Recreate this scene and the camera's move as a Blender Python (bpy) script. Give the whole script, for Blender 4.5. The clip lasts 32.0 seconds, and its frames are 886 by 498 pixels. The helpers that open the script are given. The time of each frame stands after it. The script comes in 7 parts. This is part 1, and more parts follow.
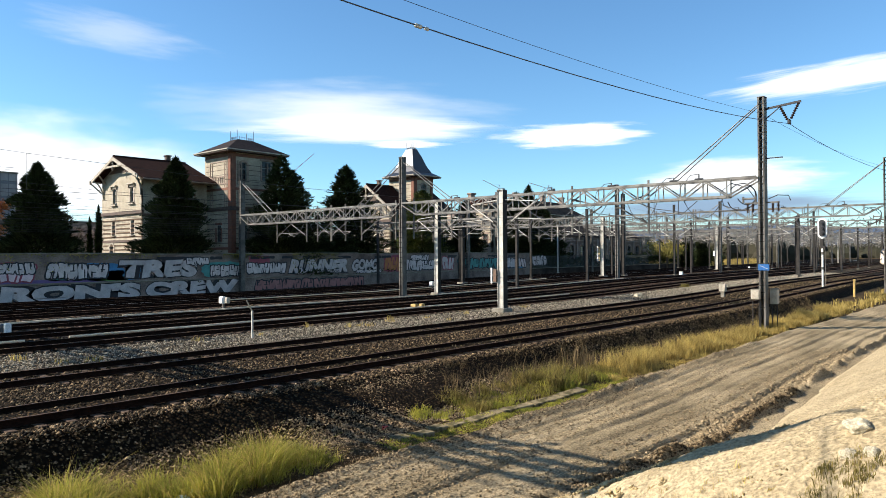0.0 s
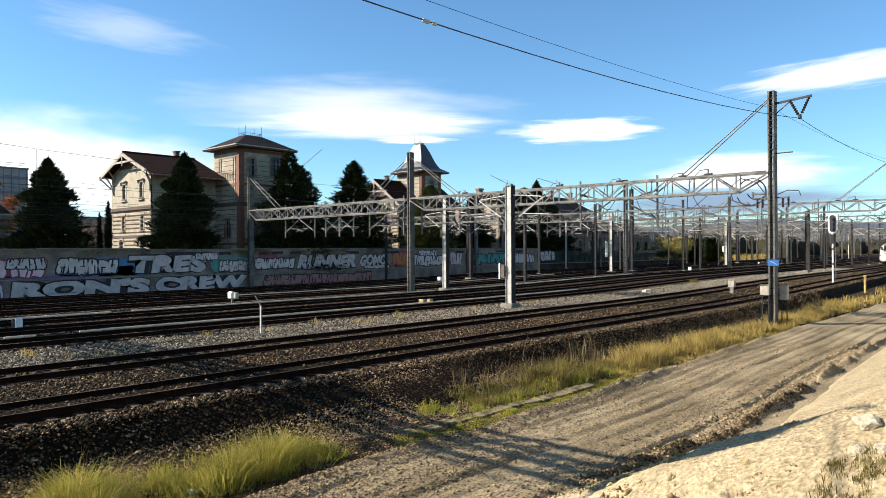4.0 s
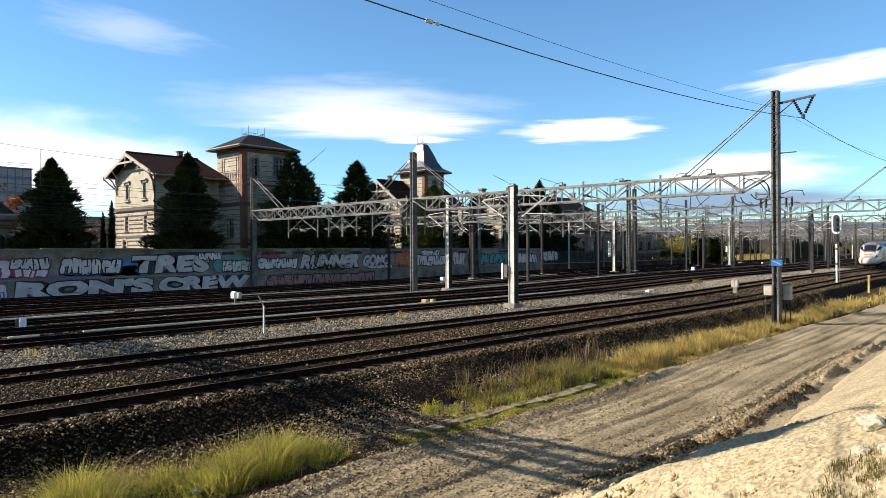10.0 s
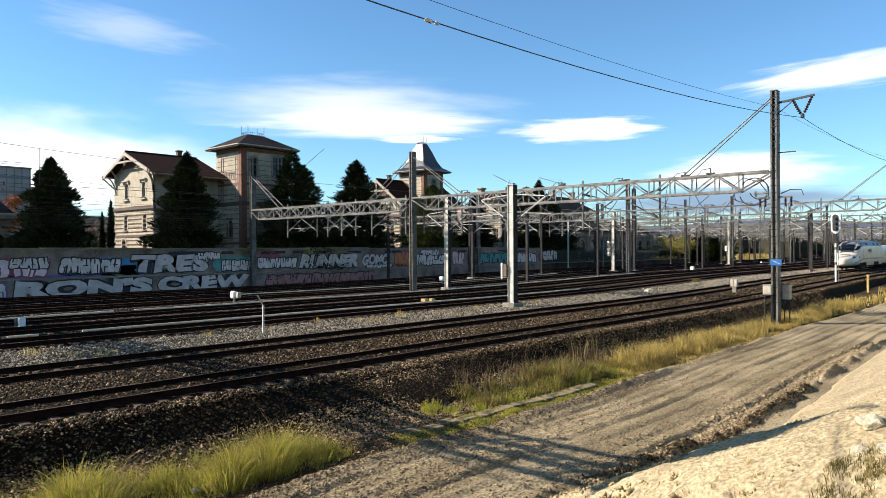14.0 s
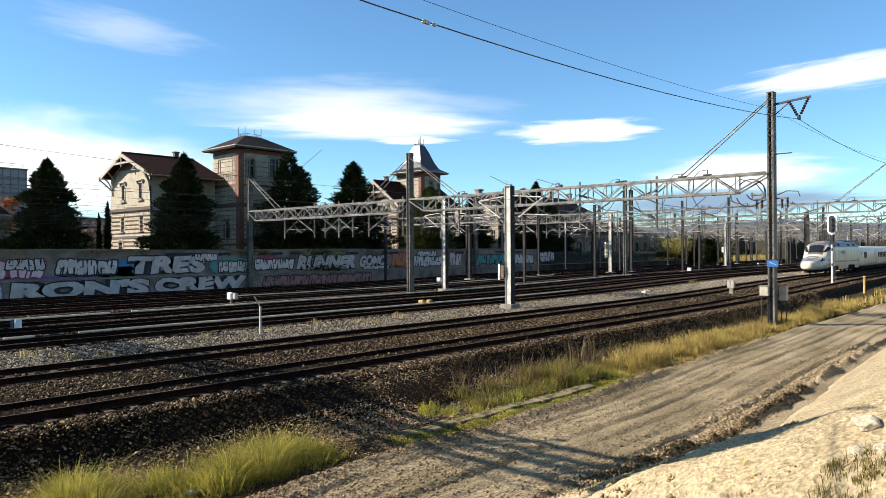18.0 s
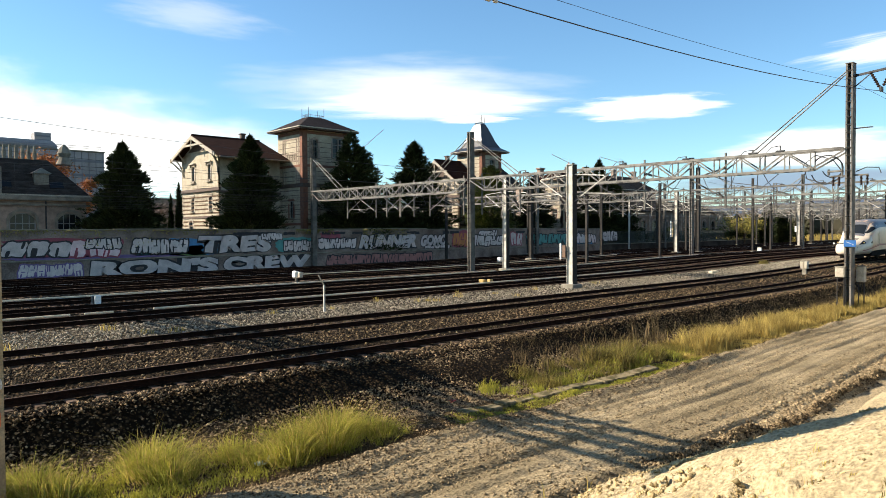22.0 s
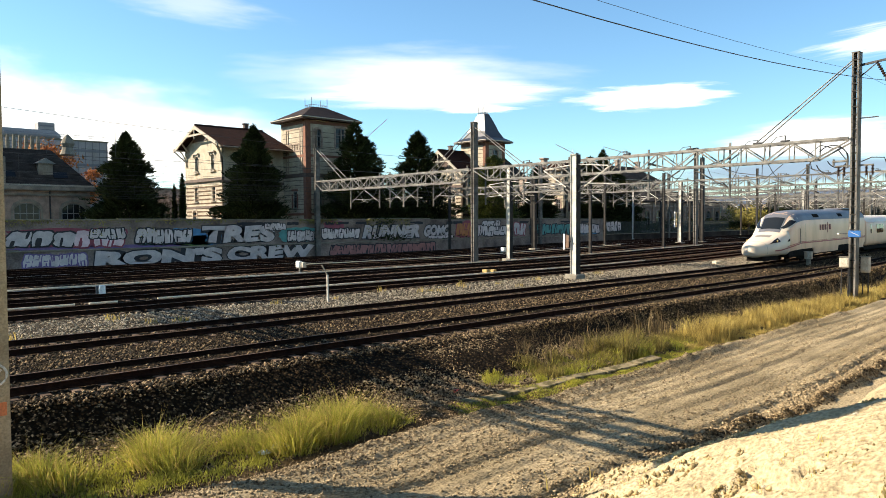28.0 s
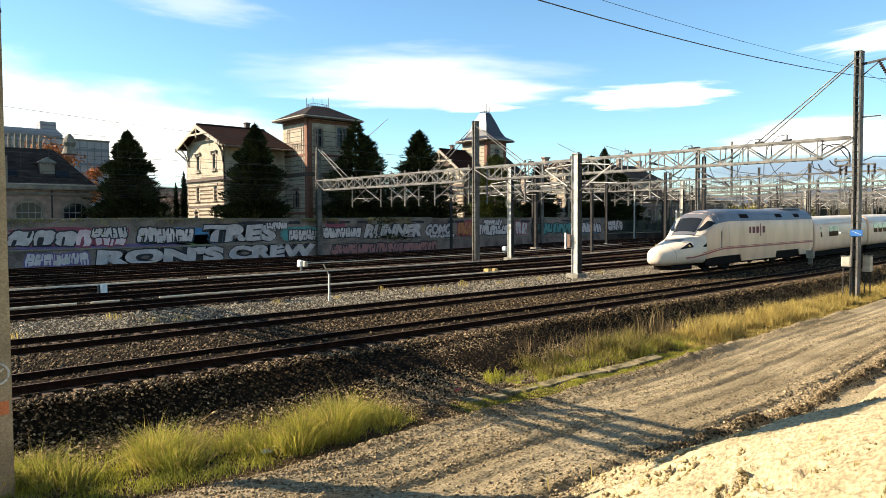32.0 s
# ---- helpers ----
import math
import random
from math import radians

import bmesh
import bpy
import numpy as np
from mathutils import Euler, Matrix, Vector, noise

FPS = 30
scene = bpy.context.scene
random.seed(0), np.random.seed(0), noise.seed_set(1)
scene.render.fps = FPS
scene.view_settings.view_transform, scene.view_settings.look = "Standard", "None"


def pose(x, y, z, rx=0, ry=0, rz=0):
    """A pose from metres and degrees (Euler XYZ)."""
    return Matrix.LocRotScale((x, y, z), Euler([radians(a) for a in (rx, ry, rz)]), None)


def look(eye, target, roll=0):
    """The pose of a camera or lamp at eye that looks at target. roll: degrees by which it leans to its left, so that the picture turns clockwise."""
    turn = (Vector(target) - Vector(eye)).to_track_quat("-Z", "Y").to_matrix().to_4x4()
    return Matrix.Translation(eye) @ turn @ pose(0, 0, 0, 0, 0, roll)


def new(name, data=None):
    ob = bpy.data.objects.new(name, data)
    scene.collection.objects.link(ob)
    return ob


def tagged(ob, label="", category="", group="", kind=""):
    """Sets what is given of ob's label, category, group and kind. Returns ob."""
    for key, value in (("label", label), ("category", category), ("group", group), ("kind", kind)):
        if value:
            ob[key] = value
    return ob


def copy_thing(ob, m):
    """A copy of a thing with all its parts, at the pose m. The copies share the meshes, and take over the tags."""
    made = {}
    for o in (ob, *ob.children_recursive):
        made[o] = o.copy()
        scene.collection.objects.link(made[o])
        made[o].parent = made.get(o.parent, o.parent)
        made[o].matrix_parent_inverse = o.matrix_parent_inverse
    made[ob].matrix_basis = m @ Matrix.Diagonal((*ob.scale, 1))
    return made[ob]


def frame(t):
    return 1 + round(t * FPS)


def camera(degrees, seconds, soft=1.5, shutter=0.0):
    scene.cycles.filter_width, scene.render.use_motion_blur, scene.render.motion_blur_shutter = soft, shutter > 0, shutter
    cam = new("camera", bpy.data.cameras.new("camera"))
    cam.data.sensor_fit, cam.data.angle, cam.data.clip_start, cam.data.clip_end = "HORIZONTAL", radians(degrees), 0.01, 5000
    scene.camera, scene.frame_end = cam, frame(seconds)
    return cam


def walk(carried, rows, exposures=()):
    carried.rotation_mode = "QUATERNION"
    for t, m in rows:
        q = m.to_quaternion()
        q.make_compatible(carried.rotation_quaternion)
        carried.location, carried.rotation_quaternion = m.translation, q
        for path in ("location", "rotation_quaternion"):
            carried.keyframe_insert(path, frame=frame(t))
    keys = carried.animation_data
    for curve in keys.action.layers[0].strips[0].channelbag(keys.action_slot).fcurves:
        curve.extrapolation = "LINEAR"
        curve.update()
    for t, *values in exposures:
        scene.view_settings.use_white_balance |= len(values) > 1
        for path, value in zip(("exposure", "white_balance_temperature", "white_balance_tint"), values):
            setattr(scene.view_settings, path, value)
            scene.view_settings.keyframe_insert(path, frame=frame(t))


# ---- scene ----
cam = camera(64.2, 32.0, soft=0.75)

# yaw from the tracks' direction, pitch and roll of the held camera, in degrees
PATH = [
    (0.0, 41.549, 0.507, -0.319),
    (0.5, 41.605, 0.463, -0.319),
    (1.0, 41.657, 0.434, -0.315),
    (1.5, 41.696, 0.405, -0.319),
    (2.0, 41.759, 0.341, -0.306),
    (2.5, 41.869, 0.248, -0.302),
    (3.0, 41.994, 0.190, -0.293),
    (3.5, 42.106, 0.171, -0.299),
    (5.5, 42.404, 0.072, -0.286),
    (6.0, 42.457, 0.102, -0.276),
    (6.5, 42.493, 0.128, -0.277),
    (7.0, 42.499, 0.153, -0.290),
    (7.5, 42.483, 0.168, -0.300),
    (8.0, 42.469, 0.170, -0.300),
    (8.5, 42.462, 0.164, -0.294),
    (9.0, 42.451, 0.163, -0.294),
    (9.5, 42.434, 0.164, -0.296),
    (10.0, 42.429, 0.143, -0.302),
    (10.5, 42.452, 0.109, -0.301),
    (11.0, 42.476, 0.090, -0.304),
    (11.5, 42.487, 0.093, -0.301),
    (12.0, 42.491, 0.117, -0.301),
    (12.5, 42.470, 0.167, -0.305),
    (13.0, 42.425, 0.206, -0.305),
    (13.5, 42.387, 0.168, -0.302),
    (14.0, 42.376, 0.096, -0.298),
    (14.5, 42.378, 0.081, -0.300),
    (16.5, 42.312, 0.176, -0.304),
    (17.0, 42.251, 0.192, -0.312),
    (17.5, 42.180, 0.217, -0.311),
    (18.0, 42.153, 0.199, -0.305),
    (18.5, 42.306, 0.082, -0.286),
    (19.0, 42.990, -0.192, -0.292),
    (19.5, 44.436, -0.412, -0.311),
    (20.0, 45.636, -0.761, -0.332),
    (20.5, 46.310, -0.951, -0.336),
    (21.0, 46.793, -1.116, -0.323),
    (21.5, 47.055, -1.288, -0.323),
    (22.0, 47.087, -1.442, -0.321),
    (22.5, 47.090, -1.565, -0.328),
    (23.0, 47.090, -1.649, -0.324),
    (23.5, 47.076, -1.701, -0.326),
    (24.0, 47.036, -1.719, -0.323),
    (24.5, 46.919, -1.707, -0.312),
    (25.0, 46.771, -1.694, -0.311),
    (25.5, 46.746, -1.713, -0.326),
    (27.5, 47.297, -2.188, -0.294),
    (28.0, 47.363, -2.241, -0.295),
    (28.5, 47.431, -2.264, -0.303),
    (29.0, 47.478, -2.285, -0.308),
    (29.5, 47.495, -2.317, -0.308),
    (30.0, 47.499, -2.334, -0.303),
    (30.5, 47.497, -2.334, -0.301),
    (31.0, 47.488, -2.329, -0.295),
    (31.5, 47.479, -2.321, -0.291),
    (32.0, 47.479, -2.310, -0.294),
]

EYE = (0.0, 0.0, 3.4)


def aim(yaw, pitch, roll):
    y, p = radians(yaw), radians(pitch)
    way = Vector((math.cos(p) * math.cos(y), math.cos(p) * math.sin(y), math.sin(p)))
    return look(EYE, Vector(EYE) + way, roll)


walk(cam, [(t, aim(a, b, c)) for t, a, b, c in PATH],
     exposures=[(0.0, 1.14, 6200, 9), (18.5, 1.14, 6200, 9), (21.5, 1.26, 6650, 8), (25.0, 1.38, 6800, 8), (32.0, 1.5, 7000, 8)])

# ---- daylight ----
SUN_AZ, SUN_EL = 134.0, 29.5
to_sun = Vector((math.cos(radians(SUN_EL)) * math.cos(radians(SUN_AZ)),
                 math.cos(radians(SUN_EL)) * math.sin(radians(SUN_AZ)), math.sin(radians(SUN_EL))))
world = bpy.data.worlds.new("world")
scene.world = world
world.use_nodes = True
wt = world.node_tree
sky = wt.nodes.new("ShaderNodeTexSky")
sky.sky_type, sky.sun_disc = "NISHITA", False
sky.sun_elevation, sky.sun_rotation = radians(SUN_EL), radians(90.0 - SUN_AZ)
sky.air_density, sky.dust_density, sky.ozone_density = 1.0, 0.0, 1.6
hue = wt.nodes.new("ShaderNodeMix")
hue.data_type, hue.blend_type = "RGBA", "MULTIPLY"
hue.inputs[0].default_value = 1.0
wt.links.new(sky.outputs[0], hue.inputs[6])
hue.inputs[7].default_value = (0.67, 0.92, 1.07, 1)
wt.links.new(hue.outputs[2], wt.nodes["Background"].inputs[0])
wt.nodes["Background"].inputs[1].default_value = 0.078
sun = new("sun", bpy.data.lights.new("sun", "SUN"))
sun.data.energy, sun.data.angle, sun.data.color = 4.9, radians(0.5), (1.0, 0.88, 0.75)
sun.matrix_world = look((0, 0, 60), Vector((0, 0, 60)) - to_sun)


# ---- materials ----
def material(name, base, second=None, scale=4.0, rough=0.8, metal=0.0, bump=0.0, bump_scale=30.0, fine=0.25,
             island=0.0, third=None, spec=0.5, stretch=(1, 1, 1), sharp=(0.35, 0.65), rnd=0.0, alpha_bump=0.02):
    """A surface with stains at one scale and grain at a second."""
    m = bpy.data.materials.new(name)
    m.use_nodes = True
    n, l = m.node_tree.nodes, m.node_tree.links
    b = n["Principled BSDF"]
    b.inputs["Roughness"].default_value, b.inputs["Metallic"].default_value = rough, metal
    b.inputs["Specular IOR Level"].default_value = spec
    tc = n.new("ShaderNodeTexCoord")
    mp = n.new("ShaderNodeMapping")
    mp.inputs["Scale"].default_value = stretch
    l.new(tc.outputs["Object"], mp.inputs["Vector"])
    second = second or tuple(c * 0.75 for c in base)
    n1 = n.new("ShaderNodeTexNoise")
    n1.inputs["Scale"].default_value, n1.inputs["Detail"].default_value = scale, 6
    l.new(mp.outputs[0], n1.inputs["Vector"])
    ramp = n.new("ShaderNodeValToRGB")
    ramp.color_ramp.elements[0].position, ramp.color_ramp.elements[1].position = sharp
    ramp.color_ramp.elements[0].color, ramp.color_ramp.elements[1].color = (*second, 1), (*base, 1)
    if third:
        e = ramp.color_ramp.elements.new((sharp[0] + sharp[1]) / 2)
        e.color = (*third, 1)
    l.new(n1.outputs["Fac"], ramp.inputs[0])
    n2 = n.new("ShaderNodeTexNoise")
    n2.inputs["Scale"].default_value, n2.inputs["Detail"].default_value = bump_scale, 4
    l.new(mp.outputs[0], n2.inputs["Vector"])
    gain = n.new("ShaderNodeMapRange")
    gain.inputs["From Min"].default_value, gain.inputs["From Max"].default_value = 0.3, 0.7
    gain.inputs["To Min"].default_value, gain.inputs["To Max"].default_value = 1 - fine, 1 + fine
    l.new(n2.outputs["Fac"], gain.inputs[0])
    mul = n.new("ShaderNodeVectorMath")
    mul.operation = "SCALE"
    l.new(ramp.outputs[0], mul.inputs[0])
    fac = gain.outputs[0]
    if island or rnd:
        src = n.new("ShaderNodeNewGeometry").outputs["Random Per Island"] if island else n.new("ShaderNodeObjectInfo").outputs["Random"]
        g2 = n.new("ShaderNodeMapRange")
        k = island or rnd
        g2.inputs["To Min"].default_value, g2.inputs["To Max"].default_value = 1 - k, 1 + k
        l.new(src, g2.inputs[0])
        mm = n.new("ShaderNodeMath")
        mm.operation = "MULTIPLY"
        l.new(fac, mm.inputs[0]), l.new(g2.outputs[0], mm.inputs[1])
        fac = mm.outputs[0]
    l.new(fac, mul.inputs["Scale"])
    l.new(mul.outputs[0], b.inputs["Base Color"])
    if bump:
        bp = n.new("ShaderNodeBump")
        bp.inputs["Strength"].default_value, bp.inputs["Distance"].default_value = bump, alpha_bump
        l.new(n2.outputs["Fac"], bp.inputs["Height"])
        l.new(bp.outputs[0], b.inputs["Normal"])
    return m


def stone_bed(name, pale, dark, scale, bump=1.0):
    """Loose broken stones: each cell its own shade, dark gaps between them."""
    m = bpy.data.materials.new(name)
    m.use_nodes = True
    n, l = m.node_tree.nodes, m.node_tree.links
    b = n["Principled BSDF"]
    b.inputs["Roughness"].default_value = 0.9
    b.inputs["Specular IOR Level"].default_value = 0.04
    tc = n.new("ShaderNodeTexCoord")
    vo = n.new("ShaderNodeTexVoronoi")
    vo.inputs["Scale"].default_value = scale
    l.new(tc.outputs["Object"], vo.inputs["Vector"])
    sep = n.new("ShaderNodeSeparateColor")
    l.new(vo.outputs["Color"], sep.inputs[0])
    pw = n.new("ShaderNodeMath")
    pw.operation = "POWER"
    pw.inputs[1].default_value = 2.2
    l.new(sep.outputs[0], pw.inputs[0])
    gap = n.new("ShaderNodeMapRange")
    gap.inputs["From Min"].default_value, gap.inputs["From Max"].default_value = 0.62, 0.25
    l.new(vo.outputs["Distance"], gap.inputs[0])
    big = n.new("ShaderNodeTexNoise")
    big.inputs["Scale"].default_value = 0.7
    l.new(tc.outputs["Object"], big.inputs["Vector"])
    st = n.new("ShaderNodeMapRange")
    st.inputs["From Min"].default_value, st.inputs["From Max"].default_value, st.inputs["To Min"].default_value = 0.3, 0.7, 0.45
    l.new(big.outputs["Fac"], st.inputs[0])
    k1, k2 = n.new("ShaderNodeMath"), n.new("ShaderNodeMath")
    k1.operation = k2.operation = "MULTIPLY"
    l.new(pw.outputs[0], k1.inputs[0]), l.new(gap.outputs[0], k1.inputs[1])
    l.new(k1.outputs[0], k2.inputs[0]), l.new(st.outputs[0], k2.inputs[1])
    mx = n.new("ShaderNodeMix")
    mx.data_type = "RGBA"
    l.new(k2.outputs[0], mx.inputs[0])
    mx.inputs[6].default_value, mx.inputs[7].default_value = (*dark, 1), (*pale, 1)
    l.new(mx.outputs[2], b.inputs["Base Color"])
    bp = n.new("ShaderNodeBump")
    bp.inputs["Strength"].default_value, bp.inputs["Distance"].default_value = bump, 0.05
    bp.invert = True
    l.new(vo.outputs["Distance"], bp.inputs["Height"])
    l.new(bp.outputs[0], b.inputs["Normal"])
    return m


def leafy(m, share=0.45):
    """Lets light shine through thin leaves and blades."""
    n, l = m.node_tree.nodes, m.node_tree.links
    b = n["Principled BSDF"]
    b.inputs["Specular IOR Level"].default_value = 0.15
    tl = n.new("ShaderNodeBsdfTranslucent")
    l.new(b.inputs["Base Color"].links[0].from_socket, tl.inputs[0])
    mx = n.new("ShaderNodeMixShader")
    mx.inputs[0].default_value = share
    l.new(b.outputs[0], mx.inputs[1]), l.new(tl.outputs[0], mx.inputs[2])
    l.new(mx.outputs[0], n["Material Output"].inputs[0])
    return m


def glass(name, tint=(0.012, 0.014, 0.016), rough=0.12):
    m = bpy.data.materials.new(name)
    m.use_nodes = True
    b = m.node_tree.nodes["Principled BSDF"]
    b.inputs["Base Color"].default_value = (*tint, 1)
    b.inputs["Roughness"].default_value = rough
    b.inputs["Specular IOR Level"].default_value = 0.22
    return m


M_SOIL = material("soil", (0.0808, 0.0548, 0.0241), (0.0382, 0.0257, 0.0117), 0.6, 0.95, bump=0.5, bump_scale=14, spec=0.06)
M_ROAD = material("packed_dirt", (0.335, 0.262, 0.153), (0.175, 0.136, 0.077), 0.8, 0.95, bump=1.0, bump_scale=34, fine=0.6, stretch=(0.35, 1, 1), spec=0.06)
M_SAND = material("dug_sand", (0.395, 0.315, 0.186), (0.30, 0.236, 0.136), 1.1, 0.95, bump=1.0, bump_scale=16, fine=0.4, alpha_bump=0.05, spec=0.06)
M_GRAVEL = material("road_gravel", (0.289, 0.22, 0.1278), (0.1445, 0.1079, 0.0621), 6, 0.9, island=0.45, spec=0.06)
M_CLOD = material("sand_clods", (0.408, 0.3154, 0.1606), (0.221, 0.1618, 0.0766), 6, 0.95, island=0.45, spec=0.06)
M_BALLAST = stone_bed("ballast_dark", (0.15, 0.098, 0.048), (0.008, 0.0056, 0.003), 13)
M_BALLAST_L = stone_bed("ballast_light", (0.285, 0.235, 0.155), (0.026, 0.021, 0.014), 13)
M_BALLAST_Y = stone_bed("ballast_yard", (0.165, 0.125, 0.071), (0.0085, 0.0062, 0.0037), 13)
M_STONE = material("ballast_stones", (0.36, 0.255, 0.145), (0.032, 0.022, 0.013), 9, 0.75, island=0.97, sharp=(0.42, 0.66), spec=0.06)
M_STONE_T = material("track_stones", (0.195, 0.14, 0.078), (0.012, 0.008, 0.0048), 9, 0.75, island=0.97, sharp=(0.42, 0.66), spec=0.06)
M_STONE_L = material("pale_stones", (0.325, 0.28, 0.205), (0.14, 0.118, 0.086), 9, 0.8, island=0.6, spec=0.06)
M_RAIL = material("rusty_rail", (0.022, 0.011, 0.007), (0.010, 0.005, 0.0035), 5, 0.95, 0.0, bump=0.2, spec=0.03)
M_DULLTOP = material("rusty_rail_head", (0.12, 0.075, 0.05), (0.05, 0.032, 0.022), 3, 0.6, 0.2, stretch=(0.3, 1, 1), spec=0.06)
M_RAILTOP = material("worn_rail_head", (0.62, 0.56, 0.48), (0.3, 0.26, 0.21), 0.5, 0.35, 0.8)
M_SLEEPER = material("sleeper_concrete", (0.135, 0.095, 0.068), (0.06, 0.042, 0.03), 3, 0.9, rnd=0.3, spec=0.06)
M_GRASS_G = leafy(material("green_grass", (0.40, 0.37, 0.06), (0.185, 0.195, 0.033), 1.2, 0.8, island=0.4))
M_GRASS_Y = leafy(material("dry_grass", (0.50, 0.38, 0.116), (0.29, 0.212, 0.066), 1.2, 0.85, island=0.4))
M_CONC = material("weathered_concrete", (0.2436, 0.22, 0.1738), (0.1512, 0.1369, 0.1067), 1.5, 0.9, bump=0.2, spec=0.06)
M_WALL = material("old_wall_render", (0.26, 0.204, 0.17), (0.112, 0.086, 0.073), 0.5, 0.9, bump=0.3, bump_scale=8, third=(0.195, 0.154, 0.13), spec=0.06)
M_STEEL = material("galvanised_steel", (0.178, 0.168, 0.143), (0.055, 0.051, 0.043), 1.7, 0.55, 0.0)
M_STEEL_P = material("pale_painted_steel", (0.52, 0.495, 0.43), (0.34, 0.32, 0.27), 2, 0.55, 0.0, spec=0.3)
M_MAST = material("mast_steel", (0.155, 0.145, 0.125), (0.07, 0.064, 0.055), 1.6, 0.65, 0.0, spec=0.15)
M_MAST_D = material("dark_mast_steel", (0.045, 0.041, 0.036), (0.024, 0.022, 0.02), 1.6, 0.7, 0.0, spec=0.1)
M_THIN = material("copper_wire", (0.06, 0.055, 0.05), (0.04, 0.037, 0.034), 2, 0.6, 0.2)
M_WIRE = material("wire", (0.07, 0.075, 0.08), (0.05, 0.05, 0.055), 2, 0.6, 0.4)
M_INSUL = material("insulator_glaze", (0.035, 0.022, 0.018), (0.022, 0.015, 0.013), 5, 0.3)
M_DARK = material("dark_metal", (0.03, 0.03, 0.032), (0.02, 0.02, 0.02), 4, 0.6, 0.2)
M_BLUE = material("blue_enamel", (0.016, 0.10, 0.30), (0.012, 0.08, 0.24), 3, 0.4)
M_WHITE = material("white_paint", (0.80, 0.79, 0.75), (0.68, 0.66, 0.6), 2, 0.5)
M_YELLOW = material("yellow_paint", (0.50, 0.34, 0.09), (0.26, 0.17, 0.05), 3, 0.6)
M_REDPLATE = material("orange_red_paint", (0.55, 0.16, 0.05), (0.42, 0.12, 0.04), 3, 0.6)
M_BOX = material("cabinet_grey", (0.40, 0.36, 0.28), (0.28, 0.25, 0.19), 3, 0.7)
M_GLASS = glass("window_glass")


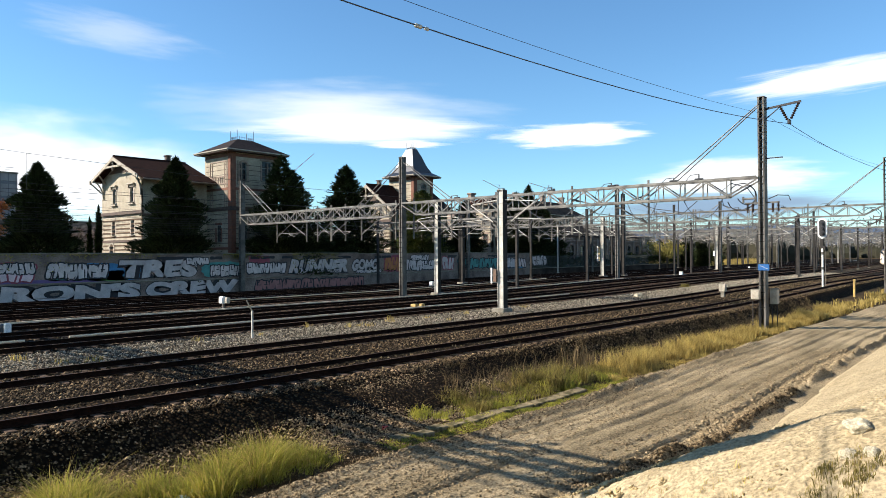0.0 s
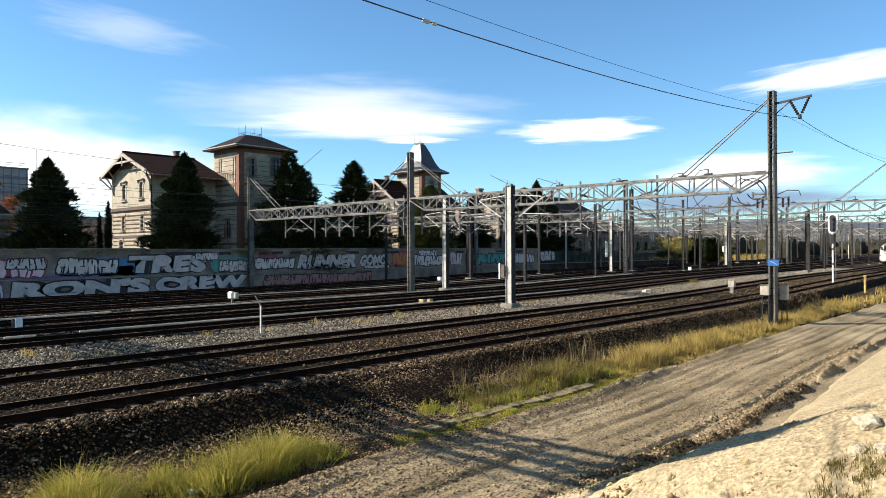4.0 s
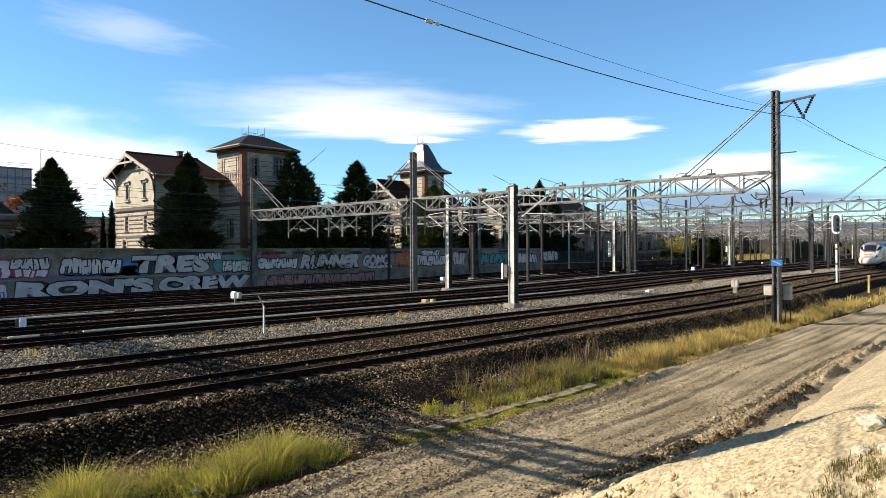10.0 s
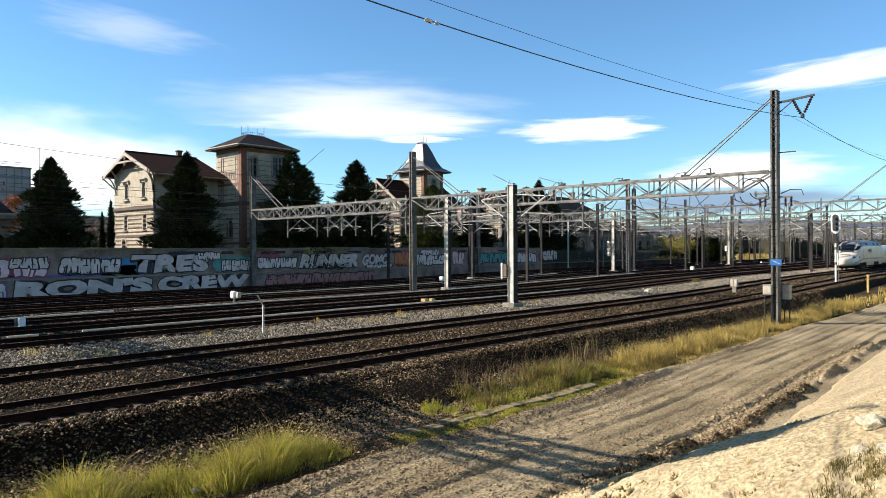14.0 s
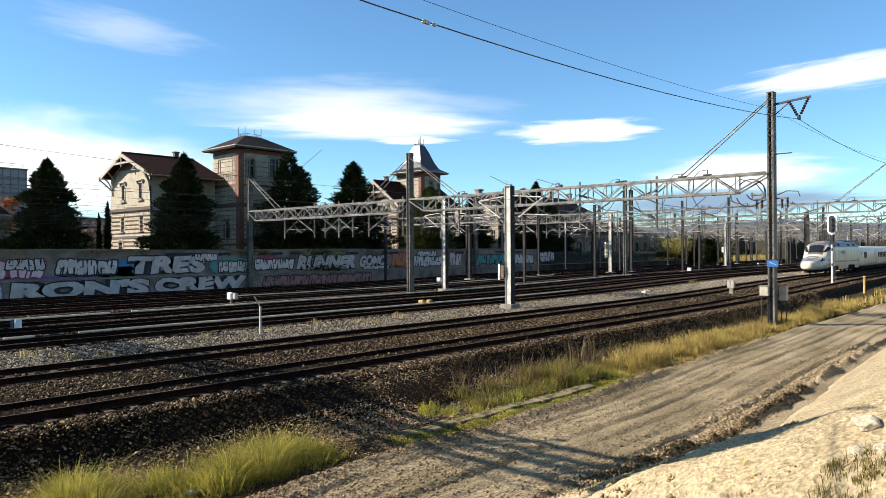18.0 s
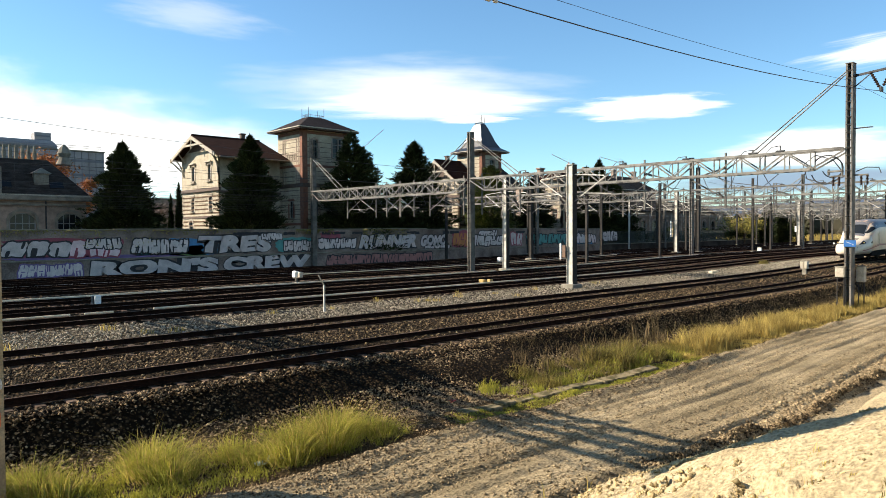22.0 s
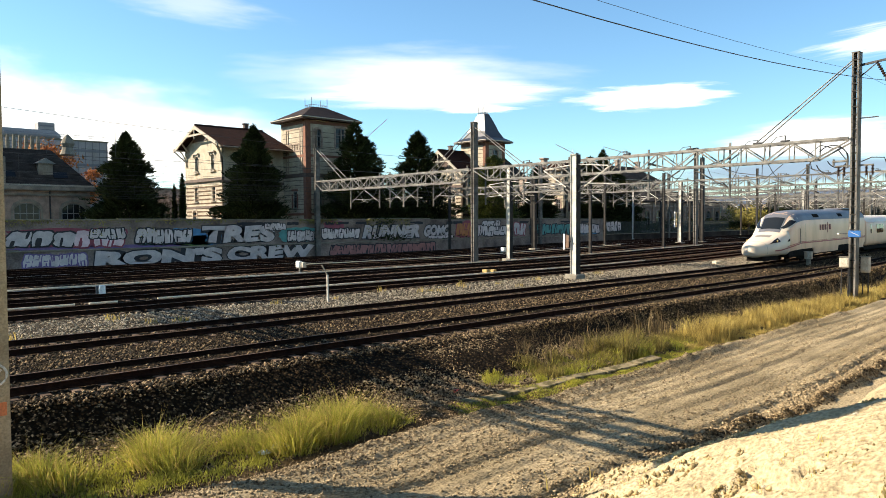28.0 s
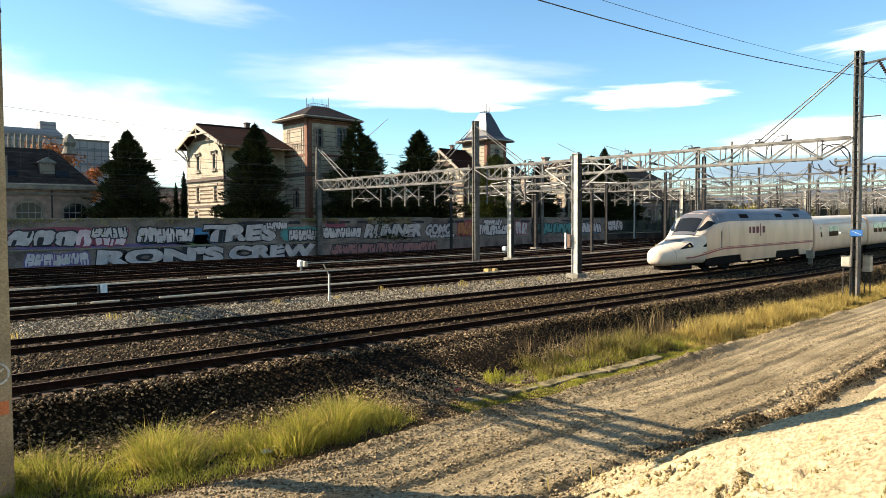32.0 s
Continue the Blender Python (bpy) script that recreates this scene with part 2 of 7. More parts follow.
# ---- mesh tools ----
class Geo:
    def __init__(self):
        self.v, self.f, self.n = [], [], 0

    def add(self, verts, faces):
        o = len(self.v)
        self.v.extend(tuple(p) for p in verts)
        self.f.extend(tuple(i + o for i in q) for q in faces)
        return self

    def box(self, c, s, bev=0.0):
        x, y, z = (k / 2 for k in s)
        if not bev:
            vs = [(c[0] + i * x, c[1] + j * y, c[2] + k * z) for i in (-1, 1) for j in (-1, 1) for k in (-1, 1)]
            return self.add(vs, [(0, 1, 3, 2), (4, 6, 7, 5), (0, 4, 5, 1), (2, 3, 7, 6), (0, 2, 6, 4), (1, 5, 7, 3)])
        key = (round(x, 4), round(y, 4), round(z, 4), bev)
        if key not in BEVELLED:
            bm = bmesh.new()
            bmesh.ops.create_cube(bm, size=2.0, matrix=Matrix.Diagonal((x, y, z, 1)))
            bmesh.ops.bevel(bm, geom=bm.edges[:], offset=bev, segments=1, affect="EDGES")
            bm.verts.index_update()
            BEVELLED[key] = ([tuple(q.co) for q in bm.verts], [[q.index for q in f.verts] for f in bm.faces])
            bm.free()
        vs, fs = BEVELLED[key]
        return self.add([(p[0] + c[0], p[1] + c[1], p[2] + c[2]) for p in vs], fs)

    def beam(self, p, q, w, h=None, up=(0, 0, 1)):
        p, q, h = Vector(p), Vector(q), h or w
        d = (q - p).normalized()
        u = Vector(up)
        if abs(d.dot(u)) > 0.98:
            u = Vector((1, 0, 0))
        s = d.cross(u).normalized()
        u = s.cross(d)
        c = [s * (i * w / 2) + u * (j * h / 2) for i, j in ((-1, -1), (1, -1), (1, 1), (-1, 1))]
        return self.add([p + k for k in c] + [q + k for k in c],
                        [(3, 2, 1, 0), (4, 5, 6, 7), (0, 1, 5, 4), (1, 2, 6, 5), (2, 3, 7, 6), (3, 0, 4, 7)])

    def tube(self, pts, r, n=6, cap=True):
        pts = [Vector(p) for p in pts]
        rs = r if isinstance(r, (list, tuple)) else [r] * len(pts)
        vs, fs = [], []
        for i, p in enumerate(pts):
            d = (pts[min(i + 1, len(pts) - 1)] - pts[max(i - 1, 0)]).normalized()
            a = d.cross(Vector((0, 0, 1)) if abs(d.z) < 0.9 else Vector((1, 0, 0))).normalized()
            b = d.cross(a)
            vs += [p + (a * math.cos(k * math.tau / n) + b * math.sin(k * math.tau / n)) * rs[i] for k in range(n)]
        for i in range(len(pts) - 1):
            fs += [(i * n + k, i * n + (k + 1) % n, (i + 1) * n + (k + 1) % n, (i + 1) * n + k) for k in range(n)]
        if cap:
            fs += [tuple(range(n))[::-1], tuple((len(pts) - 1) * n + k for k in range(n))]
        return self.add(vs, fs)

    def prism(self, outline, axis, a, b):
        """Extrudes a 2D outline along an axis ('x', 'y' or 'z') from a to b."""
        def at(p, t):
            return {"x": (t, p[0], p[1]), "y": (p[0], t, p[1]), "z": (p[0], p[1], t)}[axis]
        n = len(outline)
        return self.add([at(p, a) for p in outline] + [at(p, b) for p in outline],
                        [tuple(range(n))[::-1], tuple(range(n, 2 * n))] + [(i, (i + 1) % n, n + (i + 1) % n, n + i) for i in range(n)])

    def mesh(self, name, mat, smooth=False, fix=True):
        me = bpy.data.meshes.new(name)
        me.from_pydata(self.v, [], self.f)
        for m in (mat if isinstance(mat, (list, tuple)) else [mat]):
            me.materials.append(m)
        if fix and len(self.f) < 4000:
            bm = bmesh.new()
            bm.from_mesh(me)
            bmesh.ops.recalc_face_normals(bm, faces=bm.faces)
            bm.to_mesh(me)
            bm.free()
        if smooth:
            me.polygons.foreach_set("use_smooth", [True] * len(me.polygons))
        me.update()
        return me


BEVELLED = {}


def thing(name, m, label, category, group="", kind=""):
    ob = new(name)
    ob.matrix_world = m if isinstance(m, Matrix) else Matrix.Translation(m)
    return tagged(ob, label, category, group, kind)


def part(name, geo, mat, parent=None, label="", smooth=False):
    ob = new(name, geo if isinstance(geo, bpy.types.Mesh) else geo.mesh(name, mat, smooth))
    ob.parent = parent
    if label:
        ob["label"] = label
    return ob


def alone(name, geo, mat, label, category, group="", kind="", smooth=False, at=(0, 0, 0)):
    ob = new(name, geo if isinstance(geo, bpy.types.Mesh) else geo.mesh(name, mat, smooth))
    ob.location = at
    return tagged(ob, label, category, group, kind)


def bend(x):
    """How far the line swings away to the north, far along the tracks."""
    return max(0.0, x - 50.0) ** 2 / 3200.0 if x < 400 else 38.28 + (x - 400) * 0.21875


def rise(x):
    """How far the line has climbed, along the tracks."""
    u = min(1.0, max(0.0, (x - 42.0) / 45.0))
    return 0.45 * u * u * (3 - 2 * u)


def lump(x, y, s):
    return noise.noise(Vector((x * s, y * s, s * 3.7)))


# ---- ground ----
TRACKS = [17.6, 22.7, 30.6, 35.2, 39.7, 46.2, 50.6, 55.0, 59.4]


def ground_z(x, y):
    """Height of the bare ground."""
    q = y - bend(x)
    keys = ((-400, 1.72), (-6.5, 1.72), (-2, 0.9), (1.0, 0.7), (5.4, -1.4), (11.2, -1.2), (12.6, -1.12), (13.5, -1.08), (15.1, -0.97), (16.0, -0.6), (16.6, -0.5),
            (60.0, -0.5), (66.0, -0.75), (67.7, -0.75), (68.6, 0.0), (900, 0.0))
    for (a, za), (b, zb) in zip(keys, keys[1:]):
        if q <= b:
            k = max(0.0, (q - a) / (b - a))
            return za + (zb - za) * k + rise(x) * min(1.0, max(0.0, (66.0 - q) / 4.0))
    return 0.0


def steps(*spans):
    out = []
    for a, b, d in spans:
        n = max(1, round((b - a) / d))
        out += [a + (b - a) * i / n for i in range(n)]
    return out + [spans[-1][1]]


def sheet(xs, ys, height):
    vs = [(x, y, height(x, y)) for y in ys for x in xs]
    n = len(xs)
    fs = [(j * n + i, j * n + i + 1, (j + 1) * n + i + 1, (j + 1) * n + i) for j in range(len(ys) - 1) for i in range(n - 1)]
    return Geo().add(vs, fs)


def rough_ground(x, y):
    z = ground_z(x, y)
    if -5 < x < 80 and 9 < y < 15:
        z += 0.09 * lump(x, y, 0.9) + 0.04 * lump(x, y, 3.1)
    return z


g = sheet(steps((-2500, -300, 400), (-300, -20, 40), (-20, 0, 2), (0, 40, 0.3), (40, 100, 1.0), (100, 400, 8), (400, 4200, 380)),
          steps((-1500, -100, 280), (-100, -12, 11), (-12, 0, 0.75), (0, 9, 0.5), (9, 15.2, 0.2), (15.2, 68, 1.7), (68, 130, 10), (130, 3600, 400)), rough_ground)
alone("ground", g, M_SOIL, "bare brown soil under the railway and the verge", "ground", kind="structure", smooth=True)


def sand_edge(x):
    """Where the foot of the sand bank meets the track."""
    e = float(np.interp(x, (6.5, 9.0, 10.4, 11.84, 13.8, 17.0, 20.0, 25.0, 30.0, 37.0), (5.64, 7.64, 7.26, 6.77, 6.4, 6.05, 6.2, 6.3, 6.55, 6.8)))
    return e + 0.12 * lump(x, 0, 0.6) + 0.14 * lump(x, 4, 1.3) - 0.1


def road_z(x, y):
    z = -0.99 + 0.04 * lump(x, y, 0.4) + 0.012 * lump(x * 0.4, y, 2.2) + 0.018 * lump(x, y, 6) + 0.008 * lump(x, y, 15)
    w = y + 0.35 * math.sin(x * 0.11) + 0.1 * math.sin(x * 0.4)
    for c, wd, dp in ((7.3, 0.13, 0.10), (7.9, 0.08, 0.045), (8.5, 0.06, 0.04), (9.15, 0.09, 0.085), (9.75, 0.06, 0.05), (10.2, 0.05, 0.035), (10.6, 0.10, 0.06)):
        z -= dp * math.exp(-((w - c) / wd) ** 2) * (0.6 + 0.7 * lump(x, c * 3, 0.35))
        z += 0.5 * dp * math.exp(-((w - c - 0.22) / 0.08) ** 2) * (0.7 + lump(x, c, 1.1))
    z += (0.17 if x > 12 else 0.03) * math.exp(-((y - sand_edge(x) - 0.3) / 0.15) ** 2) * (0.9 + 1.2 * lump(x, 2, 1.5))
    z += (0.09 + 0.11 * min(1.0, max(0.0, (x - 12.0) / 6.0)) * min(1.0, max(0.0, (40.0 - x) / 10))) * math.exp(-((w - 11.25) / 0.26) ** 2) * (0.75 + 0.9 * lump(x, 1, 0.37) + 0.35 * lump(x, 1, 1.9))
    z += 0.32 * min(1.0, max(0.0, (7.6 - x) / 3.0)) * min(1.0, max(0.0, (11.3 - w) / 0.7))
    edge = min(1.0, max(0.0, (11.65 - w) / 0.35))
    return z + rise(x) - (1 - edge) * 0.28


g = sheet(steps((-14, 1, 1.0), (1, 32, 0.11), (32, 70, 0.45), (70, 200, 4)), steps((3.0, 5.6, 0.3), (5.6, 12.0, 0.055)), road_z)
alone("dirt_road", g, M_ROAD, "rutted grey dirt track beside the railway", "road", kind="structure", smooth=True)


SAND_BACK = 0.3  # the steep foot of the bank stands back from the gravel ridge


def sand_z(x, y):
    t = sand_edge(x) - SAND_BACK * min(1.0, max(0.0, (26.0 - x) / 8.0)) - y
    z = -1.15 + (0.85 * t if t < 0.55 else 0.4675 + 0.50 * (t - 0.55) - 0.012 * (t - 0.55) ** 2)
    near = min(1.0, max(0.0, t + 0.4))
    z += (0.07 * lump(x, y, 0.5) + 0.03 * lump(x, y, 1.6) + 0.02 * lump(x, y, 4.5) + 0.012 * lump(x, y, 11)) * near
    # the near mound drops behind its crest, and a second bank rises beyond the hollow
    d = (x - 8.62) * 0.92 + (y - 5.47) * 0.39
    if 0.0 < d < 1.35:
        z -= 0.36 * math.sin(math.pi * d / 1.35) ** 0.7 * near
    z += 0.26 * math.exp(-((d - 2.0) / 0.5) ** 2) * min(1.0, max(0.0, (6.0 - y) / 1.5)) * near
    # scattered scooped hollows with crumbling rims
    c = lump(x, y, 1.5) + 0.6 * lump(x, y, 4.0) + 0.3 * lump(x, y, 9.0)
    if d < -0.15:
        z -= 0.11 * min(1.0, max(0.0, (c - (0.42 if t > 3.2 else 0.3)) / 0.07)) * min(1.0, max(0.0, (t - 0.2) / 0.3)) * min(1.0, max(0.0, (5.5 - t) / 1.5))
    return min(z, 1.75 + 0.06 * lump(x, y, 2))


g = sheet(steps((-60, -12, 8), (-12, 3, 1.5), (3, 20, 0.065), (20, 70, 0.6)), steps((-6, 1.2, 0.4), (1.2, 7.8, 0.055)), sand_z)
alone("sand_bank", g, M_SAND, "loose pale yellow sand bank with clods", "sand bank", kind="structure", smooth=True)


# ---- ballast and tracks ----
def slump(x):
    """How far the bank has spread into a long slope, along the line."""
    return np.exp(-((x - 15.0) / 4.8) ** 2)


def bed(name, ya, yb, mat, label, top=-0.205, foot_a=0.9, foot_b=0.9, low=-0.75, x0=-30.0, x1=420.0, d=0.8, loose=False):
    xs = steps((x0, 0, 3), (0, 60, d), (60, 140, 4), (140, x1, 14))
    prof = [(ya - foot_a, low), (ya - foot_a * 0.5, (low + top) / 2 + 0.03), (ya, top), (ya + 0.35, top + 0.03), (yb - 0.35, top + 0.03), (yb, top), (yb + foot_b, low)]
    vs = [(x, p[0] + bend(x) + 0.06 * lump(x, p[0], 0.8), p[1] + rise(x) + 0.025 * lump(x, p[0], 1.7)) for p in prof for x in xs]
    n = len(xs)
    if loose:
        vs = [(v[0], v[1] - float(slump(v[0])) * spread, v[2]) for v, spread in zip(vs, [q for q in (1.55, 1.0, 0.4, 0, 0, 0, 0) for _ in xs])]
    fs = [(j * n + i, j * n + i + 1, (j + 1) * n + i + 1, (j + 1) * n + i) for j in range(len(prof) - 1) for i in range(n - 1)]
    return alone(name, Geo().add(vs, fs), mat, label, "ballast", kind="structure", smooth=True)


bed("ballast_bed_1", 16.0, 24.6, M_BALLAST, "dark brown stone ballast bank under two tracks", top=-0.235, foot_a=0.85, low=-0.95, loose=True)
bed("ballast_bed_2", 24.3, 29.0, M_BALLAST_L, "pale grey gravel between the tracks", top=-0.24, low=-0.7)
bed("ballast_bed_3", 28.8, 62.0, M_BALLAST_Y, "dark stone ballast under the station tracks", top=-0.26, low=-0.8)

RAIL = [(-0.07, -0.17), (0.07, -0.17), (0.07, -0.155), (0.012, -0.125), (0.012, -0.045), (0.036, -0.03), (0.036, -0.004), (-0.036, -0.004), (-0.036, -0.03), (-0.012, -0.045), (-0.012, -0.125), (-0.07, -0.155)]
SLEEPER = Geo().prism([(-1.3, -0.32), (1.3, -0.32), (1.3, -0.19), (0.6, -0.17), (0.45, -0.19), (-0.45, -0.19), (-0.6, -0.17), (-1.3, -0.19)], "x", -0.12, 0.12)
SLEEPER.v = [(p[0] * (1.0 if p[2] < -0.2 else 0.8), p[1], p[2]) for p in SLEEPER.v]
SLEEPER_MESH = SLEEPER.mesh("sleeper", M_SLEEPER)
track_things = []
CANT = 0.07  # the far rail of the first track lies lower
for i, yc in enumerate(TRACKS):
    tr = thing("railway_track", (0, yc, 0), "broad gauge railway track with rusty rails on concrete sleepers", "railway track", "parallel tracks", "structure")
    track_things.append(tr)
    xs = steps((-40, 42, 82), (42, 90, 4), (90, 200, 10), (200, 430, 30))
    for side in (-0.87, 0.87):
        for nm, prof, mat in (("rail", RAIL, M_RAIL), ("rail_head", [(-0.034, -0.004), (0.034, -0.004), (0.03, 0.0), (-0.03, 0.0)], M_RAILTOP if i in (4, 6) and side > 0 else M_DULLTOP)):
            n = len(prof)
            vs = [(x, p[0] + side + bend(x), p[1] + rise(x) - (CANT * max(0.0, 1 - max(0.0, x - 50) / 40) if i == 0 and side > 0 else 0.0)) for x in xs for p in prof]
            fs = [(a * n + k, a * n + (k + 1) % n, (a + 1) * n + (k + 1) % n, (a + 1) * n + k) for a in range(len(xs) - 1) for k in range(n)]
            part(nm, Geo().add(vs, fs), mat, tr, "worn running surface" if nm == "rail_head" else "")


# ---- overhead line ----
def channel_leg(y, side, h, w=0.54):
    a, b, k = w / 2, w / 2 - 0.016, -side
    ring = [(-a, y - k * 0.01), (a, y - k * 0.01), (a, y + k * 0.08), (b, y + k * 0.08), (b, y + k * 0.01), (-b, y + k * 0.01), (-b, y + k * 0.08), (-a, y + k * 0.08)]
    return Geo().prism(ring, "z", -1.35, h)


BATTEN = Geo().box((0, 0, 0), (0.014, 0.30, 0.05)).mesh("batten", M_MAST_D)


def mast_parts(parent, y, h, split):
    lower = part("mast_leg", channel_leg(y - 0.17, -1, h), M_MAST, parent)
    part("mast_leg", channel_leg(y + 0.17, 1, h), M_MAST, parent)
    part("cap_plate", Geo().box((0, y, h + 0.02), (0.58, 0.4, 0.04)), M_MAST, parent)
    loose = Geo()
    for k in range(int(h / 0.42)):
        for sx in (-1, 1):
            if split:
                part("batten", BATTEN, None, lower).location = (sx * 0.268, y, 0.3 + k * 0.42)
            else:
                loose.box((sx * 0.268, y, 0.3 + k * 0.42), (0.014, 0.3, 0.05))
    if not split:
        tagged(part("battens", loose, M_STEEL, lower), kind="stuff")


INSULATOR = Geo()
INSULATOR.tube([(0, 0, k * 0.0375) for k in range(15)], [0.085 if k % 2 else 0.035 for k in range(15)], 8)
INSULATOR_MESH = INSULATOR.mesh("insulator", M_INSUL)


def insulator(parent, p, q, long=1.0):
    """A ribbed insulator from p towards q."""
    ob = part("insulator", INSULATOR_MESH, None, parent)
    d = (Vector(q) - Vector(p))
    ob.matrix_basis = Matrix.Translation(p) @ d.to_track_quat("Z", "Y").to_matrix().to_4x4() @ Matrix.Diagonal((long ** 0.3, long ** 0.3, long, 1))
    return ob


def cantilever(parent, y0, yt, ztop, split, dark=False):
    """Drop post at y0 with the bracket that holds the wires over the track at yt."""
    s = 1 if yt > y0 else -1
    g = Geo().beam((0.5, y0, 8.25), (0.5, y0, 4.8), 0.10, 0.10)
    post = part("drop_post", g, M_MAST, parent)
    g = Geo().tube([(0.5, y0, 7.3), (0.5, yt, 6.75)], 0.045).tube([(0.5, y0, 5.35), (0.5, yt + s * 0.25, 6.7)], 0.05)
    g.tube([(0.5, y0 + s * 0.75, 5.75), (0.5, yt + s * 0.6, 5.65)], 0.028).tube([(0.5, yt + s * 0.5, 5.6), (0.5, yt - s * 0.4, 5.36)], 0.02)
    part("bracket", g, M_STEEL, post)
    if split:
        insulator(post, (0.5, y0 + s * 0.12, 5.43), (0.5, y0 + s * 0.6, 5.9))
        insulator(post, (0.5, y0 + s * 0.1, 7.28), (0.5, y0 + s * 0.6, 7.12))


BRACE_V = Geo().box((0, 0, 0), (0.065, 0.065, 1.02)).mesh("brace", M_STEEL)
BAY = 1.42
BRACE_D = Geo().beam((0, -BAY / 2, -0.5), (0, BAY / 2, 0.5), 0.075).mesh("brace", M_STEEL)


def truss(parent, ya, yb, split, zt=7.85, zb=6.8):
    n = round((yb - ya - 3.0) / BAY)
    y0 = (ya + yb) / 2 - n * BAY / 2
    y1 = y0 + n * BAY
    loose = Geo()
    for sx in (-0.36, 0.36):
        top = Geo().beam((sx, ya, zt), (sx, yb, zt), 0.14, 0.14)
        low = Geo().beam((sx, y0, zb), (sx, y1, zb), 0.14, 0.14)
        low.beam((sx, y0, zb), (sx, ya, zt - 0.15), 0.08).beam((sx, y1, zb), (sx, yb, zt - 0.15), 0.08)
        part("top_chord", top, M_STEEL, parent)
        part("bottom_chord", low, M_STEEL, parent)
        for k in range(n + 1):
            y = y0 + k * BAY
            if split:
                part("brace", BRACE_V, None, parent).location = (sx, y, (zt + zb) / 2)
                if k < n:
                    d = part("brace", BRACE_D, None, parent)
                    d.location = (sx, y + BAY / 2, (zt + zb) / 2)
                    d.rotation_euler = (0, 0, math.pi if k % 2 else 0)
            else:
                loose.beam((sx, y, zb), (sx, y, zt), 0.05)
                if k < n:
                    loose.beam((sx, y, zb if k % 2 else zt), (sx, y + BAY, zt if k % 2 else zb), 0.045)
    for k in range(0, n + 1, 2):
        loose.beam((-0.36, y0 + k * BAY, zt), (0.36, y0 + k * BAY, zt), 0.045)
        loose.beam((-0.36, y0 + k * BAY, zb), (0.36, y0 + k * BAY, zb), 0.045)
    part("cross_bracing", loose, M_STEEL, parent)


MASTS = (13.27, 42.7, 67.3)


def gantry(split):
    g = thing("catenary_gantry", (0, 0, 0), "grey steel portal gantry with lattice truss and stay rods", "gantry", "overhead line gantries")
    for y, h in zip(MASTS, (12.45, 11.8, 11.6)):
        mast_parts(g, y, h, split)
    truss(g, MASTS[0] + 0.25, MASTS[1] - 0.25, split)
    truss(g, MASTS[1] + 0.25, MASTS[2] - 0.25, split)
    for y, s in ((MASTS[0], 1), (MASTS[1], -1), (MASTS[1], 1), (MASTS[2], -1)):
        for sx in (-0.36, 0.36):
            part("stay_rod", Geo().tube([(sx * 0.4, y, 12.2 if y < 20 else 11.5), (sx, y + s * 5.4, 7.9)], 0.035), M_STEEL, g)
    for i, yt in enumerate(TRACKS):
        if i < 1:
            continue
        side = -1 if i % 2 else 1
        cantilever(g, yt + side * 2.15, yt, 7.3, split)
    for y0, yt in ((48.5, 46.3), (50.75, 52.7), (54.9, 52.9), (56.6, 59.0), (26.3, 24.2), (33.0, 30.9), (37.6, 39.5)):
        cantilever(g, y0, yt, 7.3, split)
    # feeder bracket on the road side of the first mast
    y = MASTS[0]
    g2 = Geo().beam((0, y, 11.75), (0, y - 2.1, 11.95), 0.09, 0.12).beam((0, y - 0.1, 11.1), (0, y - 1.0, 11.8), 0.05)
    part("feeder_arm", g2, M_DARK, g)
    insulator(g, (0, y - 0.95, 11.85), (0, y - 1.4, 10.95), 1.85)
    insulator(g, (0, y - 1.98, 11.9), (0, y - 1.53, 10.95), 1.85)
    part("clamp", Geo().box((0, y - 1.47, 10.86), (0.3, 0.14, 0.26), 0.02), M_DARK, g)
    part("side_arm", Geo().beam((0, y, 8.9), (0, y - 1.1, 8.9), 0.06), M_DARK, g)
    # slack jumper cables hanging between the brackets
    for a, b, low, xo in ((2.4, 5.0, 5.6, 0.5), (6.2, 8.4, 5.5, -0.4), (10.2, 13.4, 5.7, 0.45), (12.0, 16.5, 5.9, -0.3), (15.8, 18.6, 5.4, 0.4), (19.5, 24.0, 5.8, 0.5), (22.5, 26.5, 5.5, -0.4), (31.0, 34.5, 5.6, 0.4), (36.0, 41.0, 5.7, -0.4), (43.5, 47.0, 5.5, 0.4)):
        part("jumper_cable", Geo().tube([(xo, y + a + (b - a) * k / 8, low + (6.9 - low) * (abs(k - 4) / 4) ** 2.2) for k in range(9)], 0.024, 5), M_WIRE, g)
    # disconnectors and clamps on top of the truss
    for dy, tall in ((3.6, 0.55), (5.2, 0.35), (9.5, 0.3), (14.2, 0.4), (18.5, 0.3), (23.0, 0.35), (34.0, 0.3), (40.5, 0.4)):
        part("clamp", Geo().box((-0.36, y + dy, 7.96), (0.2, 0.5, 0.1), 0.02).beam((-0.36, y + dy, 7.9), (-0.36, y + dy, 7.95 + tall * 0.6), 0.06), M_DARK, g, "dark clamp on the truss")
        part("jumper_cable", Geo().tube([(-0.36, y + dy, 7.95 + tall * 0.6), (-0.4, y + dy + 0.5, 7.95 + tall * 0.5), (-0.4, y + dy + 1.1, 7.6), (-0.38, y + dy + 1.3, 6.6), (0.3, y + dy + 1.6, 5.9)], 0.022, 5), M_WIRE, g)
    # switch insulators below the truss
    part("switch_bar", Geo().beam((0, y - 0.9, 6.35), (0, y + 1.0, 6.35), 0.08), M_MAST, g)
    for dy in (-0.85, -0.55, 0.55, 0.85):
        insulator(g, (0, y + dy, 5.8), (0, y + dy, 6.4))
